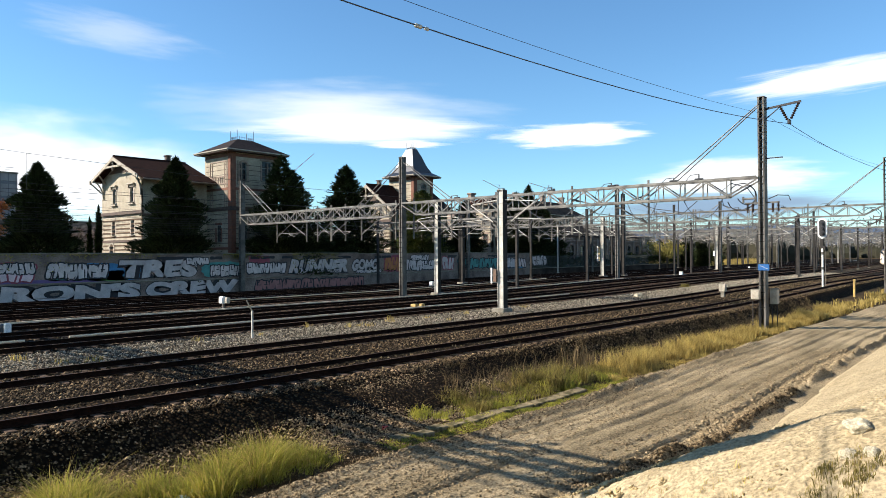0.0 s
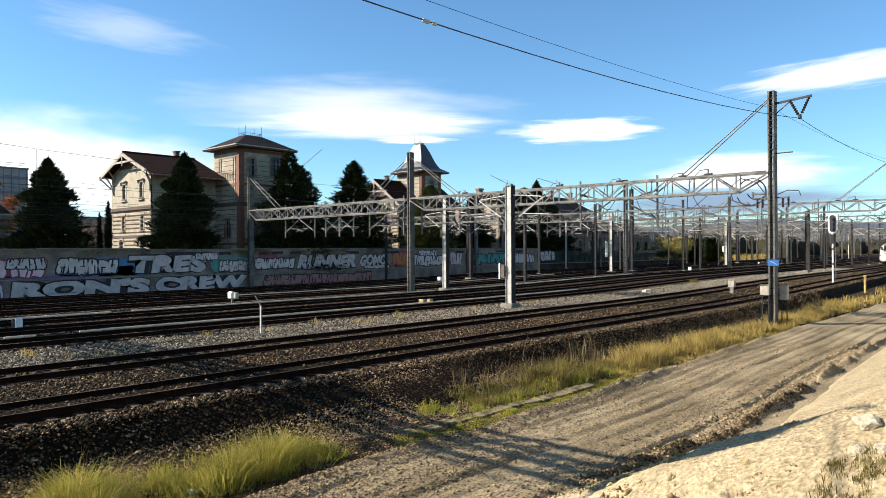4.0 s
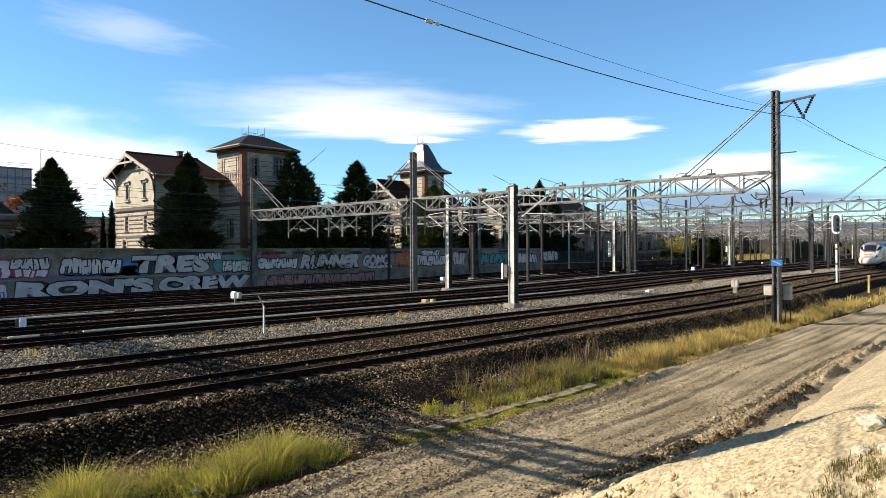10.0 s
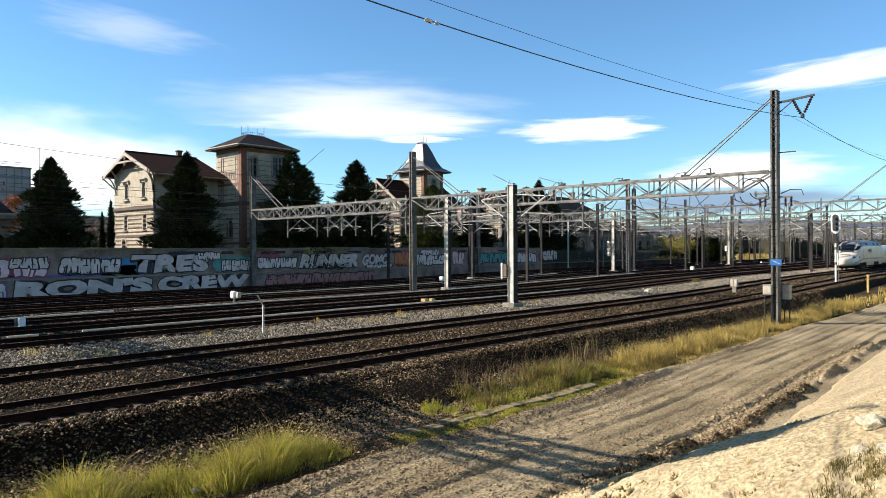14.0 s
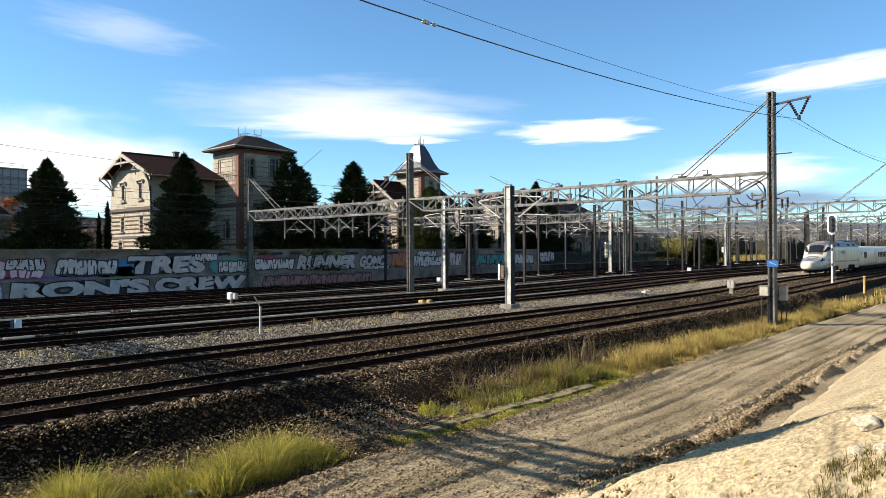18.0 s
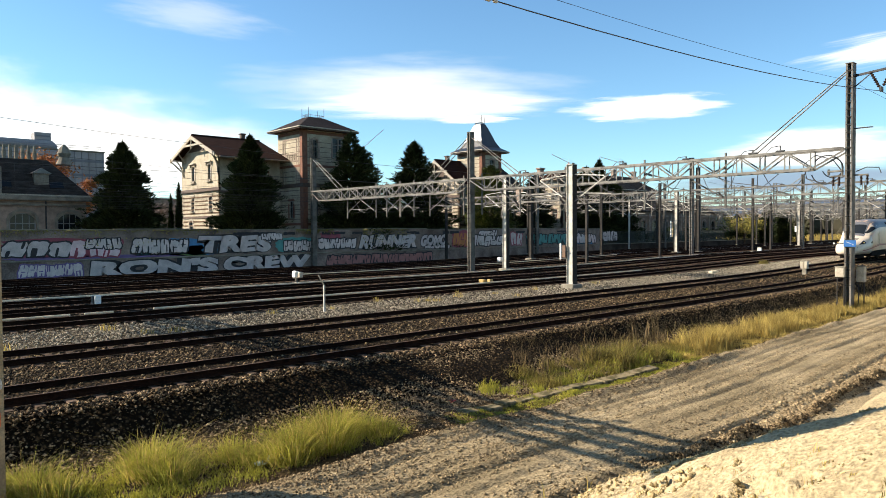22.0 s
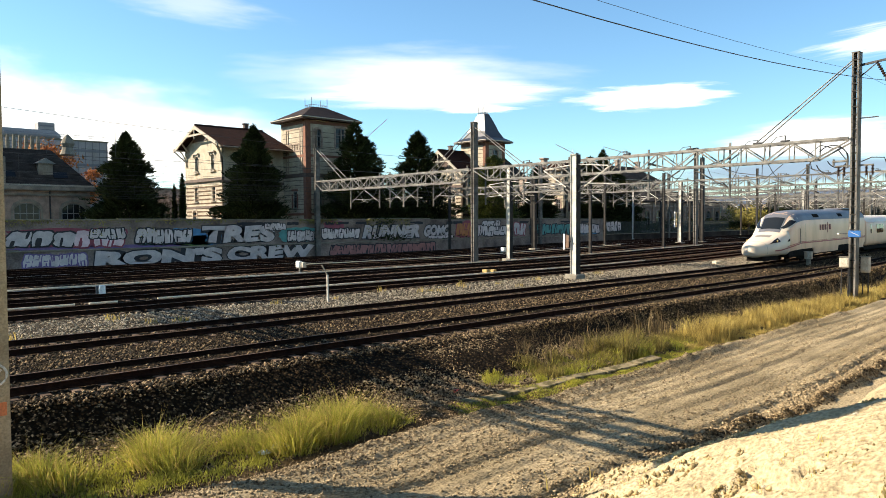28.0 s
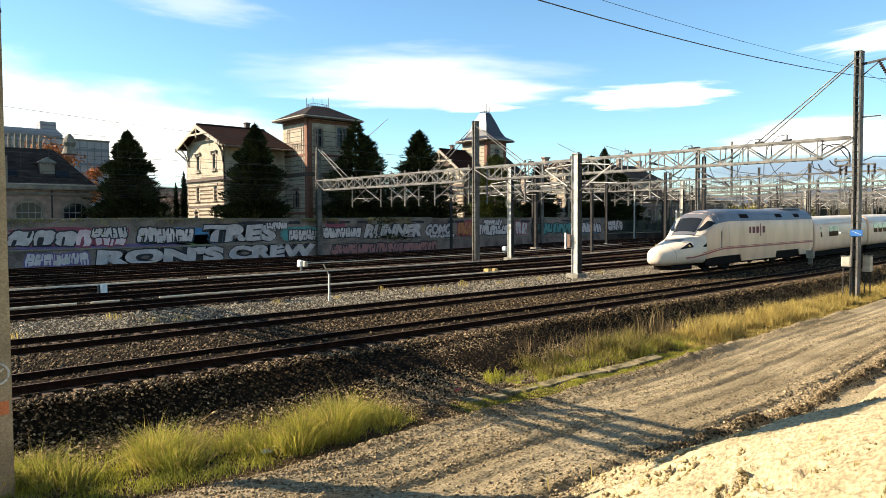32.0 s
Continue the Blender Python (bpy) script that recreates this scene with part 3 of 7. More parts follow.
    part("jumper_cable", Geo().tube([(0, y + 0.3, 6.3), (0.1, y + 1.3, 5.95), (0.15, y + 2.3, 6.3), (0.1, y + 2.5, 7.1), (0, y + 1.8, 7.6), (0, y + 0.9, 7.3), (0, y + 0.4, 6.6)], 0.03), M_WIRE, g)
    for cy, cz, rad, tilt in ((1.25, 6.75, 0.82, 0.1), (0.95, 6.85, 0.55, -0.15)):
        loop = [(0.12 + tilt * math.sin(q * math.tau / 20), y + cy + rad * math.cos(q * math.tau / 20), cz + rad * math.sin(q * math.tau / 20)) for q in range(2, 20)]
        part("cable_loop", Geo().tube(loop, 0.032, 6), M_DARK, g, "stiff black loop of cable")
    part("disconnector", Geo().box((0, y + 0.75, 6.62), (0.2, 0.8, 0.1), 0.02).tube([(0, y + 0.4, 6.4), (0, y + 0.4, 6.75)], 0.06, 8).tube([(0, y + 1.1, 6.4), (0, y + 1.1, 6.75)], 0.06, 8), M_STEEL, g, "grey line disconnector")
    part("side_horn", Geo().tube([(0, y - 0.3, 6.55), (0, y - 0.8, 6.75), (0, y - 1.4, 6.7), (0, y - 1.5, 6.4)], 0.03, 6), M_DARK, g)
    part("jumper_cable", Geo().tube([(0, y + 1.2, 6.0), (0, y + 4.2, 5.9), (0, y + 6.6, 6.3), (0, y + 8.2, 6.9)], 0.025), M_WIRE, g)
    part("jumper_cable", Geo().tube([(0.4, y + 4, 6.7), (0.4, y + 5.0, 5.9), (0.4, y + 8, 5.75), (0.4, y + 11, 6.2), (0.4, y + 12, 6.8)], 0.025), M_WIRE, g)
    return g


GANTRIES = [43.0, 2.24, 82.0, 121.0, 160.0, 199.0, 238.0, 277.0, 316.0]
near_gantry = gantry(True)
near_gantry.location = (43.0, 0, 0)
M_TANMAST = material("rusty_tan_mast_paint", (0.34, 0.265, 0.16), (0.20, 0.15, 0.09), 1.2, 0.7, spec=0.2)
gantries = [copy_thing(near_gantry, Matrix.Translation((x, bend(x), rise(x)))) for x in GANTRIES[1:4]]
# the mast nearest the bank is tan with rust and has old spray marks
for leg in gantries[0].children:
    if leg.name.startswith("mast_leg") and leg.data.vertices[0].co.y < 20:
        leg.data = leg.data.copy()
        leg.data.materials[0] = M_TANMAST
ring = Geo().tube([(0.06 + 0.17 * math.cos(a * math.tau / 18), MASTS[0] - 0.2, 0.98 + 0.17 * math.sin(a * math.tau / 18)) for a in range(19)], 0.02, 5)
part("spray_mark", ring.beam((-0.06, MASTS[0] - 0.2, 0.9), (0.16, MASTS[0] - 0.2, 1.06), 0.03), M_STEEL_P, gantries[0], "pale sprayed ring")
part("spray_mark", Geo().box((0.12, MASTS[0] - 0.19, 0.42), (0.2, 0.012, 0.22), 0.004), M_REDPLATE, gantries[0], "orange sprayed patch")
far_gantry = gantry(False)
far_gantry.location = (160.0, bend(160.0), rise(160.0))
for x in GANTRIES[5:]:
    copy_thing(far_gantry, Matrix.Translation((x, bend(x), rise(x))))



def cross_span(x, ya, yb, z):
    """A lighter portal of two posts and a flat truss."""
    g = thing("cross_span", (x, bend(x), rise(x)), "slim steel cross-span portal over the yard tracks", "gantry", "cross-span portals")
    for y in (ya, yb):
        part("post", Geo().box((0, y, z / 2), (0.26, 0.26, z + 0.8)), M_MAST_D, g)
    truss(g, ya, yb, False, z, z - 0.8)
    for i, yt in enumerate(TRACKS):
        if ya < yt - 1.9 and yt + 2 < yb and (i + int(x)) % 2:
            cantilever(g, yt + 1.9, yt, 7.3, False)


for k, x in enumerate((62.0, 101.0, 112.0, 131.0, 148.0, 171.0, 186.0, 210.0, 226.0, 250.0)):
    cross_span(x, (44.3, 25.9, 44.5, 26.1, 33.0)[k % 5], (66.0, 53.1, 64.0, 66.0, 57.1)[k % 5], 7.3 + 0.35 * (k % 3))

# wires over each track
supports = sorted(GANTRIES)
for yt in TRACKS[1:]:
    line = thing("catenary_wires", (0, yt, 0), "thin overhead contact wire hung from a sagging messenger wire", "overhead wire", "overhead wires")
    mess, cont = [], []
    for a, b in zip([-36.0] + supports, supports):
        for k in range(8):
            u = k / 8
            x = a + (b - a) * u
            mess.append((x, bend(x), rise(x) + 6.75 - 1.0 * 4 * u * (1 - u) * 0.7))
            cont.append((x, bend(x), rise(x) + 5.38))
            if k % 2 == 1 and x < 130:
                part("dropper", Geo().tube([mess[-1], cont[-1]], 0.006, 4), M_THIN, line)
    part("messenger_wire", Geo().tube(mess, 0.007, 5), M_THIN, line)
    part("contact_wire", Geo().tube(cont, 0.007, 5), M_THIN, line)

for name, y, z0, low, sag, r in (("feeder_cable", 11.8, 10.76, 1.745, 0.618, 0.016), ("earth_wire", 13.27, 11.54, 1.295, 0.445, 0.008)):
    pts = []
    for a, b in zip([-38.0] + supports, supports):
        for k in range(14):
            u = k / 14
            x = a + (b - a) * u
            dip = low * max(0.0, 1 - abs(x - supports[0]) / (supports[1] - supports[0]))
            pts.append((x, y + bend(x), rise(x) + z0 - dip - sag * 4 * u * (1 - u)))
    alone(name, Geo().tube(pts, r, 6), M_WIRE, "black overhead cable sagging between the masts", "cable")
part("spacer", Geo().box((0, 0, 0), (0.24, 0.09, 0.09), 0.02), M_STEEL_P, bpy.data.objects["feeder_cable"], "small white cable marker").location = (12.45, 11.8, 8.98)
part("spacer", Geo().box((0, 0, 0), (0.14, 0.08, 0.08), 0.02), M_STEEL_P, bpy.data.objects["feeder_cable"], "small white cable marker").location = (12.75, 11.8, 8.985)


M_BROWN = material("brown_box_paint", (0.14, 0.075, 0.04), (0.09, 0.05, 0.03), 3, 0.7)
M_TAN = material("tan_board", (0.5, 0.36, 0.18), (0.38, 0.26, 0.13), 3, 0.7)


def line_mast(x, y, h, pale, boards, arms, w=0.42):
    m = thing("catenary_mast", (x, y + bend(x), rise(x)), "upright steel H-section line mast with brackets on a concrete foot", "mast", "line masts")
    g = Geo()
    for s in (-1, 1):
        g.box((0, s * w / 2, h / 2 - 0.2), (w, 0.03, h + 0.4))
    g.box((-w * 0.3, 0, h / 2 - 0.2), (0.025, w, h + 0.4)).box((0, 0, h + 0.01), (w + 0.08, w + 0.08, 0.03))
    part("column", g, M_STEEL_P if pale else M_MAST_D, m)
    if pale:
        # dark plate added to paint shade on the column's south side
        part("cable_channel", Geo().box((0.02, -w / 2 - 0.03, h / 2), (w * 0.92, 0.05, h), 0.01), M_MAST_D, m, "dark plate painting the shade on the mast's south side")
    part("footing", Geo().box((0, 0, -0.2 if w > 0.3 else -0.26), (0.95, 0.95, 0.5) if w > 0.3 else (0.45, 0.45, 0.4), 0.05), M_CONC, m, "square concrete footing")
    for z, mat, dy, bw, bh in boards:
        part("board", Geo().box((-w / 2 - 0.1, dy, z), (0.03, bw, bh), 0.01), mat, m, "painted marker board")
        part("board_bracket", Geo().beam((-w / 2 - 0.09, 0.1, z), (-w / 2 - 0.09, 0.45, z), 0.04), M_DARK, m)
    for s in arms:
        g = Geo().tube([(0, s * 0.2, 6.9), (0, s * 2.4, 6.7)], 0.035).tube([(0, s * 0.2, 5.2), (0, s * 2.5, 6.65)], 0.04)
        g.tube([(0, s * 1.0, 5.7), (0, s * 2.9, 5.6)], 0.028)
        part("bracket", g, M_STEEL_P, m)
        insulator(m, (0, s * 0.25, 5.25), (0, s * 0.8, 5.6))
    return m


line_mast(36.0, 26.9, 7.5, True, [(2.08, M_WHITE, 0.62, 0.13, 1.0), (2.1, M_BROWN, 0.36, 0.26, 0.8)], (-1, 1))
line_mast(47.2, 42.5, 8.3, True, [], (1, -1), 0.4)
line_mast(87.0, 47.4, 8.0, True, [(3.05, M_WHITE, 0.64, 0.2, 2.1), (3.0, M_TAN, 0.4, 0.2, 1.9)], (-1, 1))
line_mast(92.2, 46.9, 11.5, False, [], (1,))
line_mast(134.0, 47.5, 8.0, True, [(3.0, M_WHITE, 0.42, 0.34, 1.0)], (-1, 1))
line_mast(158.0, 52.5, 11.0, False, [], (-1, 1))
line_mast(104.0, 26.8, 8.0, False, [], (-1, 1))
line_mast(63.0, 52.8, 8.0, False, [], (-1, 1))
for k, x in enumerate((72.0, 98.0, 112.0, 127.0, 141.0, 152.0, 168.0, 181.0, 194.0, 207.0, 222.0, 236.0, 251.0)):
    for y in (27.0, 42.4, 53.0, 62.5):
        if (k * 3 + int(y)) % 4 in (1, 2) and not (x < 100 and y < 40):
            line_mast(x + (y * 0.37) % 7, y, 7.6 + (k * 1.7 + y) % 3.2, (k + int(y)) % 9 == 0, [], (-1, 1) if k % 2 else (1,), 0.24)


# ---- boundary wall ----
WALL_Y = 68.0
M_DARK_RENDER = material("dark_wall_render", (0.07, 0.055, 0.044), (0.03, 0.024, 0.02), 0.6, 0.95, spec=0.05)
M_RAILING = material("dark_green_paint", (0.015, 0.025, 0.02), (0.01, 0.015, 0.012), 2, 0.6)
RAILING_BAR = Geo().box((0, 0, 2.2), (0.12, 0.03, 2.1)).mesh("railing_bar", M_RAILING)
wall = thing("wall_north", (0, WALL_Y, 0), "long rendered boundary wall covered in white and coloured graffiti", "wall", kind="structure")
for k in range(13):
    x0 = -26 + k * 9.6
    top = 3.62 + 0.04 * (k % 3)
    part("wall_panel", Geo().box((x0 + 4.8, 0.15, 1.2), (9.588, 0.3, 2 * (top - 1.2)), 0.02), M_WALL, wall)
    part("coping", Geo().box((x0 + 4.8, 0.15, top + 0.055), (9.59, 0.42, 0.1), 0.02), M_CONC, wall)
    part("plinth", Geo().box((x0 + 4.8, -0.11, 0.1), (9.588, 0.2, 1.72), 0.02), M_WALL, wall)
    part("ledge", Geo().box((x0 + 4.8, -0.13, 1.03), (9.59, 0.3, 0.13), 0.02), M_CONC, wall, "pale concrete ledge")

low_wall = thing("low_wall", (0, 0, 0), "low rendered wall carrying a dark green railing", "wall", kind="structure")
for k in range(8):
    x0 = 98.8 + k * 9.6
    dy = WALL_Y + bend(x0) * 0.6
    part("wall_panel", Geo().box((x0 + 4.8, dy + 0.15, 0.15), (9.588, 0.3, 1.8), 0.02), M_DARK_RENDER, low_wall)
    part("coping", Geo().box((x0 + 4.8, dy + 0.1, 1.1), (9.59, 0.5, 0.12), 0.02), M_CONC, low_wall)
    rail = part("railing", Geo().box((x0 + 4.8, dy + 0.15, 1.35), (9.5, 0.05, 0.06)).box((x0 + 4.8, dy + 0.15, 3.1), (9.5, 0.05, 0.06)), M_RAILING, low_wall, "dark green railing frame")
    if k < 5:
        for j in range(32):
            part("railing_bar", RAILING_BAR, None, rail).location = (x0 + 0.2 + j * 0.3, dy + 0.15, 0)

SPRAY = {}
for nm, c in (("white", (0.54, 0.475, 0.45)), ("black", (0.018, 0.017, 0.02)), ("blue", (0.05, 0.20, 0.38)), ("teal", (0.07, 0.26, 0.24)), ("maroon", (0.26, 0.05, 0.075)),
              ("red", (0.34, 0.15, 0.13)), ("violet", (0.15, 0.10, 0.24)), ("green", (0.10, 0.20, 0.06)), ("orange", (0.45, 0.17, 0.05)), ("silver", (0.62, 0.54, 0.51)), ("pink", (0.72, 0.55, 0.56))):
    SPRAY[nm] = material("spray_" + nm, c, tuple(k * 0.72 for k in c), 1.4, 0.7, fine=0.15)


def flat_text(word, size, bold):
    cu = bpy.data.curves.new("lettering", "FONT")
    cu.body, cu.size, cu.offset, cu.resolution_u, cu.fill_mode = word, size, bold, 3, "FRONT"
    ob = bpy.data.objects.new("lettering", cu)
    scene.collection.objects.link(ob)
    bpy.context.view_layer.update()
    me = bpy.data.meshes.new_from_object(ob.evaluated_get(bpy.context.evaluated_depsgraph_get()))
    bpy.data.objects.remove(ob)
    return me


def piece(word, x0, x1, z0, z1, fill, edge, y, skew=0.0):
    """A lettered graffito stretched between x0 and x1, z0 and z1, with a dark outline."""
    for k, (bold, mat, out) in enumerate(((0.16, edge, 0.0), (0.065, fill, 0.006))):
        me = flat_text(word, 1.0, bold)
        co = np.empty(len(me.vertices) * 3)
        me.vertices.foreach_get("co", co)
        co = co.reshape(-1, 3)
        lo, hi = co.min(0), co.max(0)
        grow = 0.10 if k == 0 else 0.0
        px = (co[:, 0] - lo[0]) / (hi[0] - lo[0])
        pz = (co[:, 1] - lo[1]) / (hi[1] - lo[1])
        xx = x0 - grow + px * (x1 - x0 + 2 * grow) + skew * (pz - 0.5)
        zz = z0 - grow + pz * (z1 - z0 + 2 * grow) + 0.06 * np.sin(xx * 2.3)
        co[:, 0], co[:, 1], co[:, 2] = xx, y - out, zz
        me.vertices.foreach_set("co", co.ravel())
        me.materials.clear()
        me.materials.append(SPRAY[mat])
        me.update()
        ob = part("graffiti", me, None, wall, ("%s spray-painted lettering" % fill) if k else "dark outline of the lettering")


def scrawl(x0, x1, z0, z1, n, fill, edge, y, seed):
    """Unreadable block strokes: fat leaning slabs that touch one another, with dark slots cut into them."""
    w, hgt = (x1 - x0) / n, z1 - z0
    rim, body, slots = Geo(), Geo(), Geo()
    r = random.Random(seed)
    e = min(0.12, 0.09 * hgt)

    jag = [1.0] * 18

    def slab(g, cx, cz, hw, hh, lean, out, grow, n_side=18):
        ring = []
        for m in range(n_side):
            an = (m + 0.5) * math.tau / n_side
            q = 1 / max(abs(math.cos(an)), abs(math.sin(an))) ** 0.92
            j = 1.0 if n_side < 18 else jag[m]
            px, pz = math.cos(an) * q * (hw * j + grow), math.sin(an) * q * (hh * j + grow)
            ring.append((cx + px + lean * pz / max(hh, 0.01), y - out, cz + pz))
        g.add(ring, [tuple(range(n_side))])

    for i in range(n):
        cx, cz = x0 + (i + 0.5) * w + r.uniform(-0.06, 0.06) * w, (z0 + z1) / 2 + r.uniform(-0.05, 0.05) * hgt
        jag = [r.uniform(0.84, 1.04) for _ in range(18)]
        hw, hh, lean = w * r.uniform(0.46, 0.58), hgt * r.uniform(0.42, 0.52), w * r.uniform(-0.12, 0.22)
        slab(rim, cx, cz, hw, hh, lean, 0.0006 * i, e)
        slab(body, cx, cz, hw, hh, lean, 0.007 + 0.0006 * i, -0.01)
        for j in range(r.choice((1, 2, 2))):
            up = r.choice((-1, 1))
            ln = hh * r.uniform(0.3, 0.62)
            sx = cx + hw * (r.uniform(-0.45, 0.45) if j == 0 else r.uniform(-0.7, 0.7))
            slab(slots, sx + lean * up * 0.5, cz + up * (hh - ln), w * r.uniform(0.05, 0.10), ln, lean * ln / hh, 0.008 + 0.0006 * n + 0.0004 * j + 0.0002 * i, 0.0, 10)
        if r.random() < 0.4:
            slab(slots, cx, cz + hh * r.uniform(-0.2, 0.2), hw * 0.5, hgt * 0.035, 0, 0.0095 + 0.0006 * n, 0.0, 10)
    part("graffiti", rim, SPRAY[edge], wall, "dark outline of the strokes")
    part("graffiti", body, SPRAY[fill], wall, "%s spray-painted strokes" % fill)
    if fill != edge:
        part("graffiti", slots, SPRAY[edge], wall, "dark gaps in the strokes")


def patch(x0, x1, z0, z1, mat, y, seed):
    """A ragged field of sprayed colour."""
    r = random.Random(seed)
    n = 26
    ring = []
    for k in range(n):
        a = k * math.tau / n
        c, s = math.cos(a), math.sin(a)
        q = 1 / max(abs(c), abs(s)) ** 0.8
        ring.append(((x0 + x1) / 2 + (x1 - x0) / 2 * c * q * r.uniform(0.85, 1.03), y, (z0 + z1) / 2 + (z1 - z0) / 2 * s * q * r.uniform(0.85, 1.03)))
    part("graffiti", Geo().add(ring, [tuple(range(n))]), SPRAY[mat], wall, "sprayed patch of %s" % mat)


U, L = -0.012, -0.222
for a in ((26.6, 30.6, 1.2, 2.9, "blue"), (28.8, 31.8, 1.15, 2.2, "blue"), (30.9, 32.1, 1.15, 3.0, "blue"), (38.5, 43.5, 1.2, 2.9, "teal"), (27.5, 31.0, 1.12, 1.55, "green"), (44.2, 47.2, 2.4, 3.5, "maroon"),
          (64.8, 69.2, 1.2, 3.5, "maroon"), (13, 29, 1.1, 1.4, "violet"), (92, 97.5, 1.2, 2.2, "blue"), (12.5, 22.5, 1.2, 3.0, "maroon"), (23.5, 27.5, 1.2, 2.6, "teal"), (60, 64, 1.2, 1.8, "violet")):
    patch(*a, U, int(a[0] * 7))
scrawl(13.2, 18.4, 1.3, 2.85, 3, "white", "black", U - 0.02, 3)
scrawl(18.3, 22.6, 1.3, 2.85, 3, "pink", "maroon", U - 0.02, 4)
scrawl(19.6, 22.6, 1.9, 2.9, 4, "silver", "black", U - 0.034, 5)
scrawl(23.6, 28.9, 1.4, 2.85, 6, "silver", "black", U - 0.02, 6)
piece("TRES", 29.9, 38.1, 1.35, 3.1, "white", "black", U - 0.022, 0.3)
scrawl(36.9, 39.4, 2.5, 3.3, 4, "silver", "black", U - 0.036, 8)
scrawl(39.6, 43.0, 1.3, 2.5, 6, "silver", "black", U - 0.02, 9)
scrawl(44.0, 49.2, 1.45, 2.7, 7, "silver", "black", U - 0.02, 10)
piece("RUNNER", 49.8, 58.8, 1.35, 3.0, "white", "black", U - 0.022, 0.5)
piece("GOMO", 59.3, 63.9, 1.5, 2.95, "white", "black", U - 0.022, 0.3)
scrawl(60.0, 64.4, 1.15, 1.6, 8, "silver", "black", U - 0.036, 11)
scrawl(65.0, 68.6, 1.3, 3.3, 3, "orange", "maroon", U - 0.02, 12)
scrawl(68.8, 75.8, 1.3, 2.9, 6, "silver", "black", U - 0.02, 13)
scrawl(70.0, 73.5, 2.7, 3.5, 4, "silver", "black", U - 0.036, 17)
scrawl(76.6, 79.0, 1.3, 3.2, 2, "white", "maroon", U - 0.02, 14)
scrawl(80.0, 90.0, 1.3, 2.9, 8, "teal", "black", U - 0.02, 15)
scrawl(91.0, 97.5, 1.3, 2.9, 6, "silver", "black", U - 0.02, 18)
scrawl(98.6, 103.8, 1.6, 3.3, 5, "white", "black", U - 0.02, 16)
scrawl(14.2, 19.2, -0.42, 0.75, 7, "silver", "violet", L - 0.02, 20)
piece("RON'S", 19.9, 32.0, -0.62, 0.93, "white", "black", L - 0.022, 0.2)
piece("CREW", 32.5, 42.8, -0.62, 0.93, "white", "black", L - 0.022, 0.2)
scrawl(45.0, 61.0, -0.4, 0.75, 18, "red", "black", L - 0.02, 50)
r = random.Random(9)
for k in range(26):
    x = r.uniform(24, 97)
    scrawl(x, x + r.uniform(0.8, 2.2), 3.05 + r.uniform(0, 0.15), 3.4, r.randint(3, 6), "black", "black", U - 0.004 - 0.001 * k, 200 + k)


# ---- buildings ----
M_BRICK = material("buff_brick", (0.40, 0.35, 0.258), (0.292, 0.251, 0.178), 1.0, 0.9, bump=0.2, bump_scale=10)
M_REDBRICK = material("red_brick_trim", (0.20, 0.085, 0.05), (0.13, 0.058, 0.036), 2, 0.9)
M_ROOF = material("brown_roof_tiles", (0.033, 0.0155, 0.0115), (0.015, 0.0078, 0.006), 1.5, 0.95, spec=0.04, bump=0.5, bump_scale=6, stretch=(4, 1, 1))
M_SLATE = material("dark_slate", (0.035, 0.032, 0.034), (0.022, 0.020, 0.022), 2, 0.34, spec=0.9)
M_SLATE_D = material("matt_slate", (0.05, 0.042, 0.036), (0.026, 0.022, 0.019), 1.2, 0.9, spec=0.04, bump=0.4, bump_scale=7, stretch=(1, 1, 3))
M_SPIRE = material("spire_slate", (0.024, 0.025, 0.028), (0.015, 0.015, 0.017), 2, 0.36, 0.0, spec=0.6)
M_TOWERROOF = material("grey_brown_tower_tiles", (0.036, 0.027, 0.025), (0.019, 0.0145, 0.0135), 1.5, 0.85, spec=0.1, bump=0.5, bump_scale=6, stretch=(4, 1, 1))
M_WOOD = material("dark_eaves_wood", (0.10, 0.065, 0.045), (0.06, 0.04, 0.03), 3, 0.8)
M_PALEWOOD = material("pale_gable_boards", (0.39, 0.3432, 0.266), (0.2964, 0.2574, 0.1976), 3, 0.8)
M_DARKBAND = material("dark_brick_course", (0.13, 0.09, 0.06), (0.075, 0.05, 0.035), 2, 0.9, spec=0.1)
M_FASCIA = material("tan_fascia_paint", (0.28, 0.21, 0.155), (0.19, 0.14, 0.10), 2, 0.8)
M_STONEWALL = material("grey_stone_wall", (0.32, 0.24, 0.185), (0.19, 0.14, 0.107), 1.5, 0.9, bump=0.3)
M_OLDPLASTER = material("old_rose_plaster", (0.21, 0.145, 0.10), (0.11, 0.075, 0.055), 0.8, 0.9, bump=0.3)
M_FRAME = material("window_frame_paint", (0.20, 0.21, 0.20), (0.15, 0.155, 0.15), 3, 0.6)
M_MODERN = material("modern_cladding", (0.31, 0.30, 0.295), (0.235, 0.225, 0.22), 0.3, 0.6, spec=0.2)
M_MODERN_D = material("dark_cladding", (0.16, 0.165, 0.18), (0.13, 0.135, 0.15), 0.3, 0.6)


